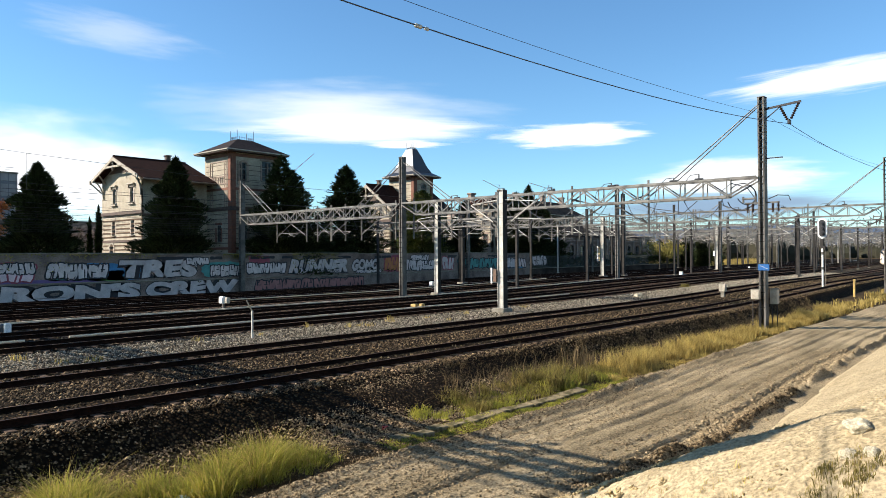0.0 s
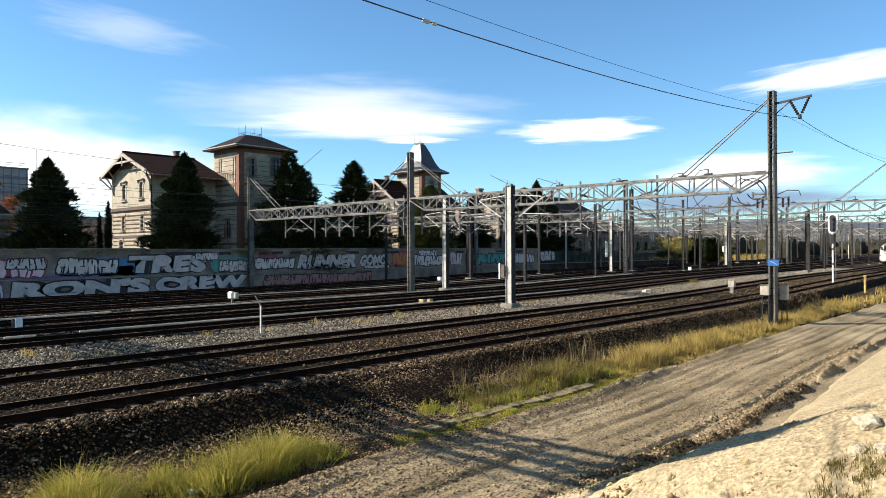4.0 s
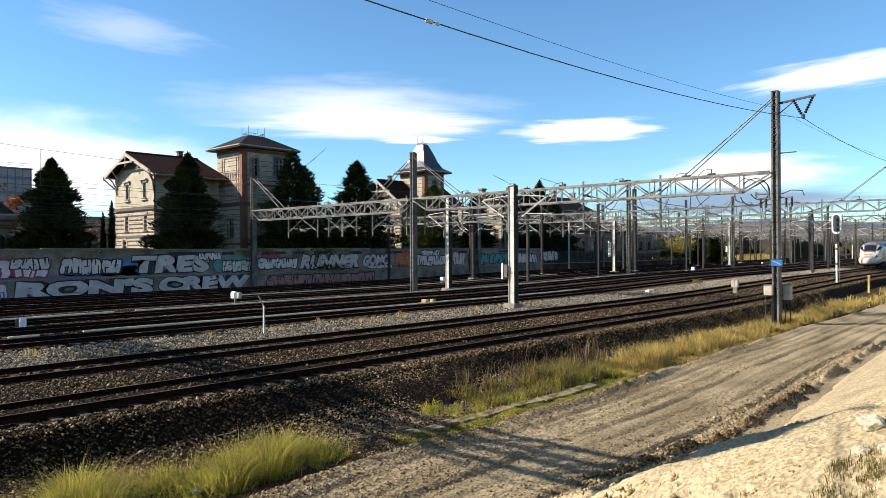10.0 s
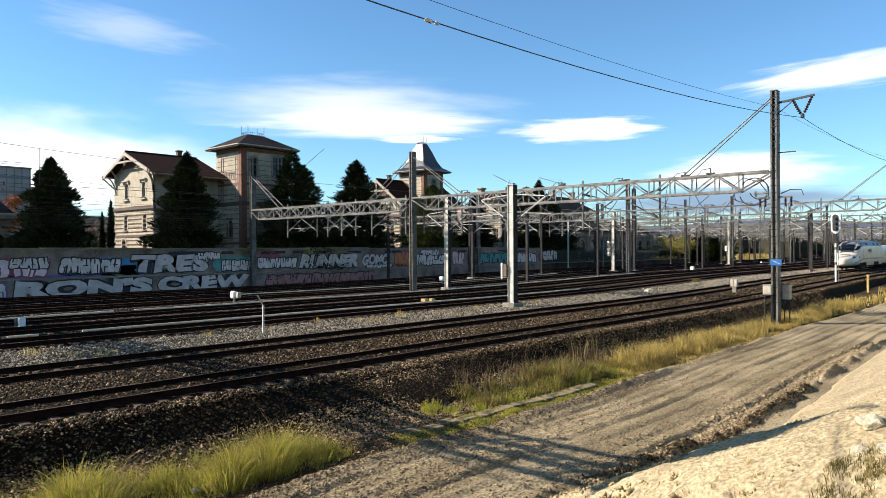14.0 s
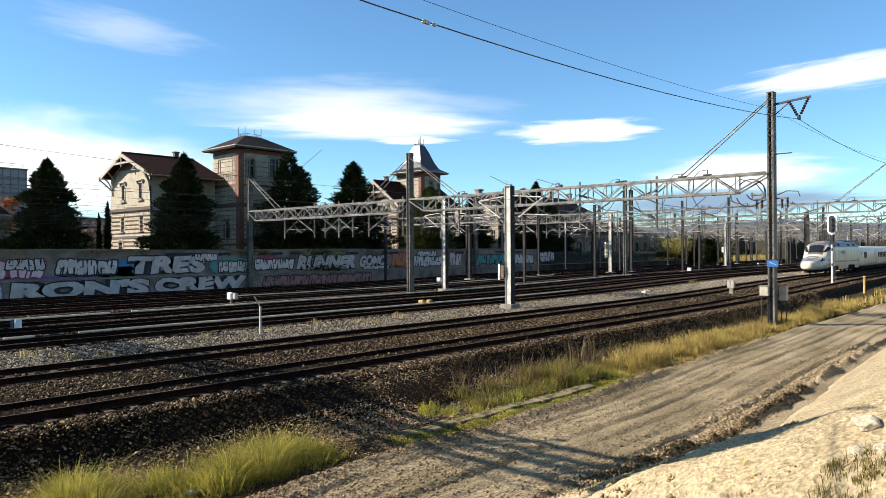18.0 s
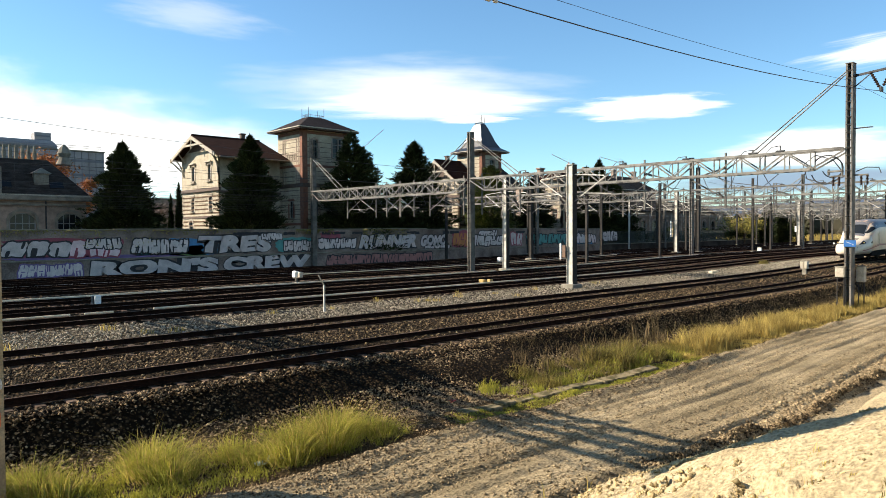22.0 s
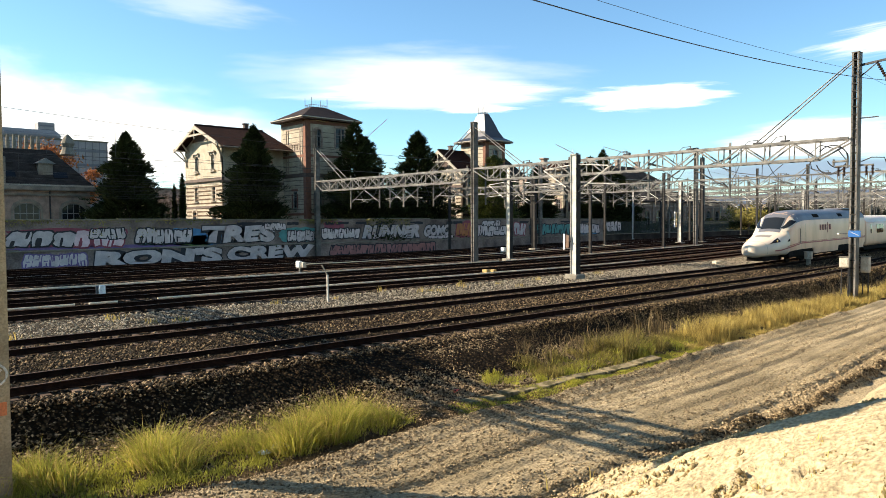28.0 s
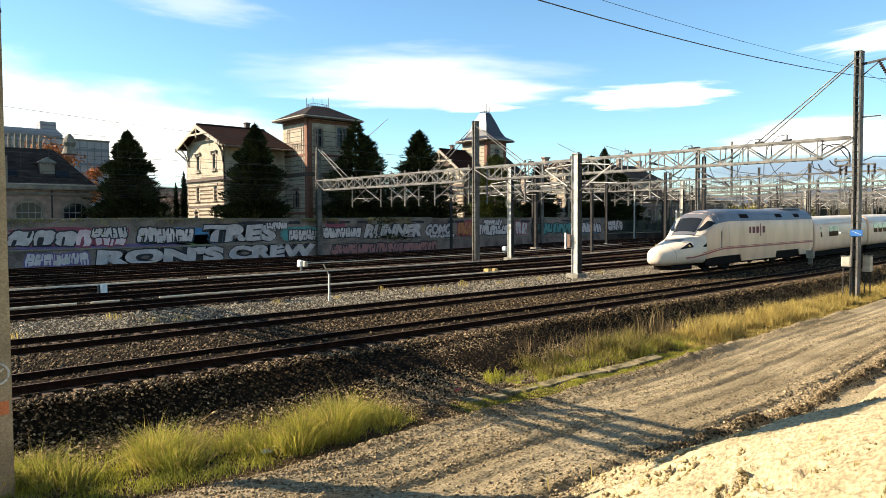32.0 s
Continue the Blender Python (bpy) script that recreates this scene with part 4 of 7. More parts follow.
def facade(parent, m, w, h, openings, mat, thick=0.4, name="wall", bars=2, trim=None):
    """A wall of width w and height h with openings (u, v, width, height, arched), each with a window set back in it.
    In m's space u runs along x, v up z, and the outside is towards -y."""
    us = sorted({0.0, w, *(round(o[0], 3) for o in openings), *(round(o[0] + o[2], 3) for o in openings)})
    g = Geo()
    for a, b in zip(us, us[1:]):
        mid = (a + b) / 2
        cuts = sorted((o[1], o[1] + o[3]) for o in openings if o[0] < mid < o[0] + o[2])
        z = 0.0
        for lo, hi in cuts + [(h, h)]:
            if lo > z + 0.001:
                g.box(((a + b) / 2, thick / 2, (z + lo) / 2), (b - a, thick, lo - z))
            z = hi
    wl = part(name, g, mat, parent)
    wl.matrix_basis = m
    for u, v, ow, oh, arch in openings:
        win = part("window", Geo().box((u + ow / 2, 0.2, v + oh / 2), (ow, 0.03, oh)), M_GLASS, parent, "dark reflecting glass pane")
        win.matrix_basis = m
        f = Geo()
        for du in (0.05, ow - 0.05):
            f.box((u + du, 0.165, v + oh / 2), (0.1, 0.06, oh))
        for k in range(1, bars):
            f.box((u + ow * k / bars, 0.168, v + oh / 2), (0.06, 0.05, oh - 0.2))
        for dv in (0.05, oh * 0.66, oh - 0.05):
            f.box((u + ow / 2, 0.17, v + dv), (ow - 0.2, 0.06, 0.09))
        part("window_frame", f, M_FRAME, win)
        s = Geo().box((u + ow / 2, -0.05, v - 0.06), (ow + 0.3, 0.3, 0.12))
        part("sill", s, M_CONC, win)
        if trim:
            t = Geo()
            if arch:
                n, r = 9, ow / 2 + 0.12
                for k in range(n):
                    a0, a1 = math.pi * k / n, math.pi * (k + 1) / n
                    t.beam((u + ow / 2 + r * math.cos(a0), -0.03, v + oh - ow * 0.3 + r * 0.75 * math.sin(a0)), (u + ow / 2 + r * math.cos(a1), -0.03, v + oh - ow * 0.3 + r * 0.75 * math.sin(a1)), 0.1, 0.24)
                # spandrels close the corners above the curve
                for sgn in (-1, 1):
                    c = u + ow / 2
                    ring = [(c + sgn * ow / 2, v + oh - ow * 0.35), (c + sgn * ow / 2, v + oh), (c + sgn * ow * 0.06, v + oh), (c + sgn * ow * 0.3, v + oh - ow * 0.1), (c + sgn * ow * 0.44, v + oh - ow * 0.22)]
                    t.prism(ring if sgn > 0 else ring[::-1], "y", 0.02, 0.2)
            else:
                t.box((u + ow / 2, -0.03, v + oh + 0.14), (ow + 0.5, 0.1, 0.26))
            for du in (-0.13, ow + 0.13):
                t.box((u + du, -0.02, v + oh * 0.42), (0.22, 0.06, oh * 0.84))
            part("window_trim", t, trim, win)
    return wl


def west(x, y1):
    """Facade space of a wall that faces west; it starts at its north end."""
    return Matrix.Translation((x, y1, 0)) @ Matrix.Rotation(radians(-90), 4, "Z")


def bands(parent, m, w, zs, mat, hgt=0.16, proud=0.07, name="string_course"):
    for z in zs:
        part(name, Geo().box((w / 2, -proud / 2 + 0.001, z), (w + 2 * proud, proud, hgt)), mat, parent).matrix_basis = m


def gable_roof(parent, x0, x1, y0, y1, z_eave, z_ridge, over, mat, th=0.22, name="roof", deep=0.0):
    ym = (y0 + y1) / 2
    k = (z_ridge - z_eave) / (ym - y0)
    for s, ya in ((-1, y0 - over - deep), (1, y1 + over)):
        za = z_eave - k * (over + (deep if s < 0 else 0.0))
        part(name, Geo().prism([(ya, za), (ya, za - th), (ym, z_ridge - th), (ym, z_ridge)], "x", x0 - over, x1), mat, parent)
    g = Geo().beam((x0 - over, ym, z_ridge + 0.03), (x1, ym, z_ridge + 0.03), 0.3, 0.14)
    part("ridge_tiles", g, mat, parent)


def hip_roof(parent, x0, x1, y0, y1, ze, zt, flat_x, flat_y, over, mat, curve=None, name="roof"):
    xm, ym = (x0 + x1) / 2, (y0 + y1) / 2
    rings = curve or [(1.0, 0.0), (0.0, 1.0)]
    vs, n = [], len(rings)
    for wgt, t in rings:
        hx = flat_x / 2 + ((x1 - x0) / 2 + over - flat_x / 2) * wgt
        hy = flat_y / 2 + ((y1 - y0) / 2 + over - flat_y / 2) * wgt
        z = ze + (zt - ze) * t
        vs += [(xm - hx, ym - hy, z), (xm + hx, ym - hy, z), (xm + hx, ym + hy, z), (xm - hx, ym + hy, z)]
    fs = [(3, 2, 1, 0), tuple(4 * (n - 1) + k for k in range(4))]
    for i in range(n - 1):
        fs += [(4 * i + k, 4 * i + (k + 1) % 4, 4 * i + 4 + (k + 1) % 4, 4 * i + 4 + k) for k in range(4)]
    part(name, Geo().add(vs, fs), mat, parent)
    part("eaves_board", Geo().box((xm, ym, ze - 0.13), (x1 - x0 + 2 * over - 0.04, y1 - y0 + 2 * over - 0.04, 0.25)), M_WOOD, parent)
    part("gutter", Geo().box((xm - (x1 - x0) / 2 - over - 0.05, ym, ze - 0.05), (0.12, y1 - y0 + 2 * over, 0.14), 0.02).box((xm, ym - (y1 - y0) / 2 - over - 0.05, ze - 0.05), (x1 - x0 + 2 * over, 0.12, 0.14), 0.02), M_PALEWOOD, parent, "pale gutter along the eaves")


def cresting(parent, x0, x1, y0, y1, z):
    g = Geo()
    for a, b in (((x0, y0), (x1, y0)), ((x1, y0), (x1, y1)), ((x1, y1), (x0, y1)), ((x0, y1), (x0, y0))):
        g.beam((*a, z + 0.32), (*b, z + 0.32), 0.03)
        for k in range(7):
            u = k / 7
            p = (a[0] + (b[0] - a[0]) * u, a[1] + (b[1] - a[1]) * u)
            g.beam((*p, z - 0.05), (*p, z + 0.42), 0.03)
    for p in ((x0, y0), (x1, y0), (x1, y1), (x0, y1)):
        g.beam((*p, z - 0.05), (*p, z + 1.25), 0.045)
    part("roof_cresting", g, M_DARK, parent, "thin iron cresting")


def villa(name, x0, xt, x1, y0, y1, ze, zr, label, tower_w, tower_d, tz, spire, back=0.6, deep=0.0):
    """Gabled house from x0 to xt with a tower at its east end."""
    h = thing(name, (0, 0, 0), label, "house", "villas behind the wall")
    ys = y0 + back
    m = west(x0, y1)
    w = y1 - ys
    wins = [(w * 0.22 - 0.5, 2.7, 1.1, 2.3, True), (w * 0.76 - 0.5, 2.7, 1.1, 2.3, True), (w * 0.28 - 0.4, 6.1, 0.8, 2.0, False), (w * 0.76 - 0.4, 6.1, 0.8, 2.0, False),
            (w * 0.30 - 0.4, 10.2, 0.8, 1.9, False), (w * 0.74 - 0.4, 10.2, 0.8, 1.9, False)]
    facade(h, m, w, ze, wins, M_BRICK, trim=M_PALEWOOD)
    for u in (w * 0.30, w * 0.74):
        hood = part("window_hood", Geo().box((u, -0.16, 12.45), (1.7, 0.34, 0.16), 0.02).box((u - 0.72, -0.1, 12.2), (0.16, 0.2, 0.4), 0.02).box((u + 0.72, -0.1, 12.2), (0.16, 0.2, 0.4), 0.02).box((u, -0.14, 9.95), (1.6, 0.28, 0.14), 0.02), M_PALEWOOD, h, "pale moulded window hood")
        hood.matrix_basis = m
    bands(h, m, w, (8.9,), M_WOOD, 0.4, 0.3)
    bands(h, m, w, (5.4,), M_WOOD, 0.3, 0.12)
    bands(h, m, w, [0.6 + 0.53 * k for k in range(15) if abs(0.6 + 0.53 * k - 5.4) > 0.3], M_DARKBAND, 0.16, 0.05, "brick_course")
    # gable triangle, boards and braces
    ym = (ys + y1) / 2
    part("gable", Geo().prism([(ys, ze), (y1, ze), (ym, zr - 0.3)], "x", x0, x0 + 0.4), M_BRICK, h)
    for s, yy in ((-1, ys), (1, y1)):
        k = (zr - ze) / ((y1 - ys) / 2)
        part("barge_board", Geo().prism([(yy + s * 1.2, ze - k * 1.2 - 0.08), (yy + s * 1.2, ze - k * 1.2 - 0.5), (ym, zr - 0.55), (ym, zr - 0.12)], "x", x0 - 1.3, x0 - 1.16), M_PALEWOOD, h)
        part("bracket", Geo().beam((x0 - 1.3, yy + s * 0.9, ze - 0.75), (x0 - 0.02, yy + s * 0.1, ze - 2.2), 0.18).beam((x0 - 1.3, yy - s * 1.4, ze + 0.3), (x0 - 0.02, yy - s * 0.8, ze - 1.0), 0.14), M_PALEWOOD, h)
    part("collar_beam", Geo().beam((x0 - 1.22, ym - 2.9, ze + (zr - ze) * 0.4), (x0 - 1.22, ym + 2.9, ze + (zr - ze) * 0.4), 0.14, 0.24), M_PALEWOOD, h)
    part("king_post", Geo().beam((x0 - 1.22, ym, ze + 0.4), (x0 - 1.22, ym, zr - 0.3), 0.14), M_PALEWOOD, h)
    # boarded head of the gable and the curved braces under the barge boards
    # dark wood that also puts the overhang's shade into the gable head
    part("gable_boarding", Geo().prism([(ym - 3.6, ze + 0.25), (ym + 3.6, ze + 0.25), (ym, zr - 0.34)], "x", x0 - 0.08, x0 - 0.002), M_WOOD, h, "dark boarded gable head with the overhang's shade in its tone")
    for s, yy in ((-1, ys), (1, y1)):
        arc = [(x0 - 0.12 - 1.2 * (1 - math.cos(q * math.pi / 16)), yy - s * 0.35 + s * 0.5 * (q / 8), ze - 2.9 + 2.3 * math.sin(q * math.pi / 16)) for q in range(9)]
        part("curved_brace", Geo().tube(arc, 0.1, 6), M_PALEWOOD, h)
        part("purlin_end", Geo().box((x0 - 0.7, yy + s * 0.9, ze - 0.55), (1.4, 0.2, 0.26), 0.02), M_PALEWOOD, h)
    gable_roof(h, x0, xt, ys, y1, ze, zr, 1.15, M_ROOF, deep=deep)
    part("gutter", Geo().box(((x0 + xt) / 2 - 0.6, ys - 1.25 - deep, ze - (zr - ze) / (ym - ys) * (1.15 + deep) - 0.16), (xt - x0 + 1.2, 0.16, 0.16), 0.03), M_FASCIA, h, "tan painted gutter")
    mf = Matrix.Translation((x0, ys, 0))
    wf = xt - x0
    facade(h, mf, wf, ze, [(wf * 0.3 - 0.5, v, 1.0, 2.2, False) for v in (1.2, 5.0, 8.9)] + [(wf * 0.72 - 0.5, v, 1.0, 2.2, False) for v in (1.2, 5.0, 8.9)], M_BRICK, trim=M_REDBRICK)
    bands(h, mf, wf, (8.5, 4.4), M_WOOD, 0.35, 0.12)
    part("wall", Geo().box(((x0 + xt) / 2, y1 + 0.2, ze / 2), (xt - x0, 0.4, ze)), M_BRICK, h)
    part("chimney", Geo().box((xt - 2.0, ym + 1.0, zr + 0.3), (0.6, 0.6, 1.0), 0.03).box((xt - 2.0, ym + 1.0, zr + 0.85), (0.8, 0.8, 0.16), 0.03), M_WOOD, h)
    # tower
    tx1, ty1 = xt + tower_w, y0 + tower_d
    mw = west(xt, ty1)
    facade(h, mw, tower_d, tz, [(tower_d * 0.5 - 0.5, 5.2, 1.0, 2.2, False)], M_BRICK, trim=M_REDBRICK)
    ms = Matrix.Translation((xt, y0, 0))
    if spire:
        tw = [(tower_w * 0.5 - 0.55, tz - 3.4, 1.1, 2.2, True), (tower_w * 0.5 - 0.55, 5.2, 1.1, 2.2, False)]
    else:
        tw = [(1.3, tz - 3.6, 0.95, 2.4, True), (tower_w - 2.3, tz - 3.4, 1.7, 2.6, False), (1.2, 5.2, 1.1, 2.2, False), (tower_w - 2.2, 5.2, 1.1, 2.2, False)]
    facade(h, ms, tower_w, tz, tw, M_BRICK, trim=M_STONEWALL)
    part("wall", Geo().box(((xt + tx1) / 2, ty1 + 0.2, tz / 2), (tower_w, 0.4, tz)).box((tx1 - 0.2, (y0 + ty1) / 2, tz / 2), (0.4, tower_d - 0.02, tz)), M_BRICK, h)
    for mm, ww in ((mw, tower_d), (ms, tower_w)):
        bands(h, mm, ww, (9.4,), M_WOOD, 0.5, 0.15)
        bands(h, mm, ww, (tz - 0.35,), M_REDBRICK, 0.4, 0.06)
        bands(h, mm, ww, (4.4, tz - 4.6), M_REDBRICK, 0.3, 0.08)
        bands(h, mm, ww, [0.7 + 0.62 * k for k in range(26) if 0.7 + 0.62 * k < tz - 1 and abs(0.7 + 0.62 * k - 9.4) > 0.45 and abs(0.7 + 0.62 * k - 4.4) > 0.3 and abs(0.7 + 0.62 * k - tz + 4.6) > 0.3], M_WOOD, 0.06, 0.03, "brick_course")
        # raised timber frame of the upper storey
        lo, hi = tz - 7.0, tz - 1.0
        fr = Geo()
        for u in (0.95, 1.45, ww - 1.45, ww - 0.95):
            fr.box((u, -0.035, (lo + hi) / 2), (0.12, 0.07, hi - lo))
        if mm is mw:
            for z in (tz - 3.0, tz - 3.9, tz - 1.1):
                fr.box((ww / 2, -0.034, z), (ww - 1.9, 0.068, 0.14))
            for q in range(7):
                fr.box((1.45 + (ww - 2.9) * (q + 0.5) / 7, -0.032, tz - 3.45), (0.12, 0.064, 0.76))
        if not spire:
            part("timber_frame", fr, M_FASCIA, h, "thin tan framing strips").matrix_basis = mm
        for u in ((0.3, ww - 0.3) if mm is ms else (ww - 0.3,)):
            part("pilaster", Geo().box((u, -0.05, tz / 2), (0.6, 0.1, tz)), M_REDBRICK, h, "red brick corner pilaster").matrix_basis = mm
    if spire:
        hip_roof(h, xt, tx1, y0, ty1, tz + 0.2, tz + 4.8, 1.15, 1.5, 1.0, M_SPIRE, [(1.0, 0.0), (0.62, 0.14), (0.42, 0.36), (0.2, 0.72), (0.0, 1.0)])
        part("finial", Geo().tube([((xt + tx1) / 2 + 0.4, (y0 + ty1) / 2, tz + 4.7), ((xt + tx1) / 2 + 0.4, (y0 + ty1) / 2, tz + 6.4)], 0.04), M_DARK, h)
        cresting(h, (xt + tx1) / 2 - 0.5, (xt + tx1) / 2 + 0.5, (y0 + ty1) / 2 - 0.6, (y0 + ty1) / 2 + 0.6, tz + 4.7)
    else:
        hip_roof(h, xt, tx1, y0, ty1, tz + 0.2, tz + 2.0, 2.4, 1.6, 1.15, M_TOWERROOF)
        cresting(h, (xt + tx1) / 2 - 1.2, (xt + tx1) / 2 + 1.2, (y0 + ty1) / 2 - 0.8, (y0 + ty1) / 2 + 0.8, tz + 2.0)
    if x1 > tx1:
        mr = Matrix.Translation((tx1, ys, 0))
        wr = x1 - tx1
        facade(h, mr, wr, ze - 0.8, [(wr * q - 0.5, v, 1.0, 2.2, v < 2) for q in (0.2, 0.5, 0.8) for v in (1.2, 5.0)], M_BRICK, trim=M_REDBRICK)
        hip_roof(h, tx1, x1, ys, y1, ze - 0.6, zr + 0.9, 1.0, 0.6, 0.8, M_SLATE_D)
        part("wall", Geo().box((x1 - 0.2, (ys + y1) / 2, ze / 2 - 0.4), (0.4, y1 - ys, ze - 0.8)), M_BRICK, h)
    return h


villa("villa", 39.8, 48.3, 48.3, 78.0, 94.8, 13.8, 16.05, "buff brick villa with brown gabled roof and square hip-roofed tower", 6.8, 5.8, 16.5, False, 5.7, 1.3)
v2 = villa("villa", 77.6, 82.2, 91.0, 79.0, 88.6, 11.6, 14.9, "buff brick villa with a slate spire over its tower", 4.4, 5.4, 16.2, True)
facade(v2, west(100.0, 82.4), 5.5, 12.4, [(0.8, v, 1.0, 2.2, v < 2) for v in (1.2, 5.0, 8.8)] + [(3.5, v, 1.0, 2.2, v < 2) for v in (1.2, 5.0, 8.8)], M_BRICK, trim=M_STONEWALL)
bands(v2, west(100.0, 82.4), 5.5, (4.4, 8.3, 12.0), M_PALEWOOD, 0.3, 0.12)
bands(v2, west(100.0, 82.4), 5.5, [0.6 + 0.62 * k for k in range(18)], M_WOOD, 0.06, 0.03, "brick_course")
facade(v2, Matrix.Translation((100.0, 76.9, 0)), 7.5, 12.4, [(1.2 + 3.6 * k, v, 1.0, 2.2, False) for k in (0, 1) for v in (1.2, 5.0, 8.8)], M_BRICK, trim=M_REDBRICK)
part("wall", Geo().box((107.3, 79.7, 6.2), (0.4, 5.0, 12.4)), M_BRICK, v2)
hip_roof(v2, 100.0, 107.5, 76.9, 82.4, 12.5, 14.2, 3.0, 0.6, 0.7, M_ROOF)
part("chimney", Geo().box((101.6, 82.9, 13.6), (1.1, 0.8, 2.2), 0.04).box((101.6, 82.9, 14.75), (1.5, 1.1, 0.3), 0.04), M_STONEWALL, v2)

# long stone building with arched windows and a slate mansard
s = thing("stone_depot", (0, 0, 0), "grey stone building with arched windows and dark slate roof", "building")
facade(s, Matrix.Translation((2, 78, 0)), 20.6, 6.6, [(17.9 - 4.2 * k, 2.4, 2.3, 3.0, True) for k in range(5)], M_STONEWALL, bars=4, trim=M_CONC)
part("wall", Geo().box((22.4, 83, 3.3), (0.4, 9.2, 6.6)), M_STONEWALL, s)
part("cornice", Geo().box((12.4, 77.85, 6.85), (21.4, 0.9, 0.5), 0.06).box((12.4, 77.9, 6.2), (21.0, 0.3, 0.22), 0.03), M_CONC, s)
part("drainpipe", Geo().tube([(18.85, 77.85, 0), (18.85, 77.85, 6.6)], 0.07), M_DARK, s)
hip_roof(s, 2.0, 22.6, 78.0, 88.0, 7.2, 10.9, 15.0, 4.2, 0.3, M_SLATE_D)
for x in (15.4, 20.0):
    part("skylight", Geo().box((0, 0, 0), (1.3, 0.9, 0.1), 0.02), M_GLASS, s, "pale skylight in the slate").matrix_basis = Matrix.Translation((x, 78.55, 8.22)) @ Matrix.Rotation(math.atan2(3.7, 3.2), 4, "X")
for x in (18.7, 11.0):
    d = part("dormer", Geo().box((x, 79.4, 8.6), (1.3, 1.6, 1.5)), M_CONC, s)
    part("dormer_roof", Geo().prism([(x - 0.9, 9.35), (x + 0.9, 9.35), (x, 9.9)], "y", 78.45, 80.6), M_SLATE, d)
part("parapet_pier", Geo().box((14.4, 78.3, 8.2), (1.4, 1.2, 3.2), 0.06).box((14.4, 78.3, 10.1), (1.0, 0.9, 0.7), 0.06).tube([(14.4, 78.3, 10.4), (14.4, 78.3, 10.8), (14.4, 78.3, 11.5)], [0.3, 0.5, 0.1], 10), M_CONC, s)
part("pinnacle", Geo().tube([(22.2, 84, 10.8), (22.2, 84, 11.6), (22.2, 84, 12.0), (22.2, 84, 12.6), (22.2, 84, 13.0)], [0.8, 0.5, 0.7, 0.45, 0.1], 10), M_CONC, s)
for k in range(7):
    part("baluster", Geo().tube([(15.6 + k * 0.55, 82, 10.9), (15.6 + k * 0.55, 82, 11.5), (15.6 + k * 0.55, 82, 12.4)], [0.16, 0.2, 0.12], 8), M_CONC, s)

# modern block beyond
b = thing("office_block", (0, 0, 0), "modern grey clad flat-roofed block with a roof plant box", "building")
part("wall", Geo().box((37.5, 160, 9.8), (19, 20, 19.6), 0.15), M_MODERN, b)
part("wall", Geo().box((27, 159, 9.6), (27, 20, 19.2), 0.15), M_MODERN, b)
part("upper_storey", Geo().box((26.5, 160, 20.2), (25, 18, 2.2), 0.9), M_MODERN, b)
for z in (17.2, 14.4):
    part("window_band", Geo().box((27, 148.95, z), (26, 0.14, 0.9)), M_MODERN_D, b)
    part("window_band", Geo().box((40.9, 149.95, z + 0.4), (12, 0.14, 0.5)), M_MODERN_D, b)
part("parapet", Geo().box((37.5, 149.9, 19.5), (19.2, 0.3, 0.3), 0.05), M_CONC, b)
seams = Geo()
for k in range(9):
    seams.box((15.2 + 3.0 * k, 148.93, 9.6), (0.12, 0.1, 19.0))
for k in range(5):
    seams.box((41.5 + 1.3 * k, 149.93, 9.8), (0.1, 0.1, 19.2))
part("panel_seams", seams, M_MODERN_D, b, "thin dark seams between the cladding panels")
part("roof_duct", Geo().box((31.0, 156, 20.0), (6.0, 1.6, 1.2), 0.3).tube([(22, 155, 20.6), (22, 155, 22.6)], 0.5, 10).tube([(19, 155, 20.6), (19, 155, 22.2)], 0.4, 10), M_MODERN, b)
part("roof_rail", Geo().beam((29, 150.2, 20.5), (46.5, 150.2, 20.5), 0.08).beam((29, 150.2, 20.1), (46.5, 150.2, 20.1), 0.06), M_MODERN_D, b)
part("plant_box", Geo().box((36.9, 155, 21.6), (2.9, 3, 2.8), 0.1), M_MODERN, b)
part("plant_louvre", Geo().box((36.9, 153.42, 22.3), (2.4, 0.12, 0.3)).box((36.9, 153.42, 21.5), (2.4, 0.12, 0.3)), M_MODERN_D, b)

# long pale building at the far end of the wall
s = thing("goods_building", (0, 0, 0), "long old station building with arched windows, in shade", "building")
facade(s, Matrix.Translation((114, 76, 0)), 42, 7.5, [(2.0 + 4.2 * k, 1.2, 1.9, 4.2, True) for k in range(10)], M_OLDPLASTER, bars=3, trim=M_STONEWALL)
part("wall", Geo().box((114.2, 81, 3.75), (0.4, 10, 7.5)), M_STONEWALL, s)
gable_roof(s, 114, 156, 76, 86, 7.5, 9.6, 0.5, M_SLATE_D)
bands(s, Matrix.Translation((114, 76, 0)), 42, (7.2, 6.3), M_STONEWALL, 0.25, 0.12, "cornice")
for k in range(11):
    part("pilaster", Geo().box((114.9 + 4.2 * k, 75.93, 3.4), (0.5, 0.14, 6.8)), M_STONEWALL, s)

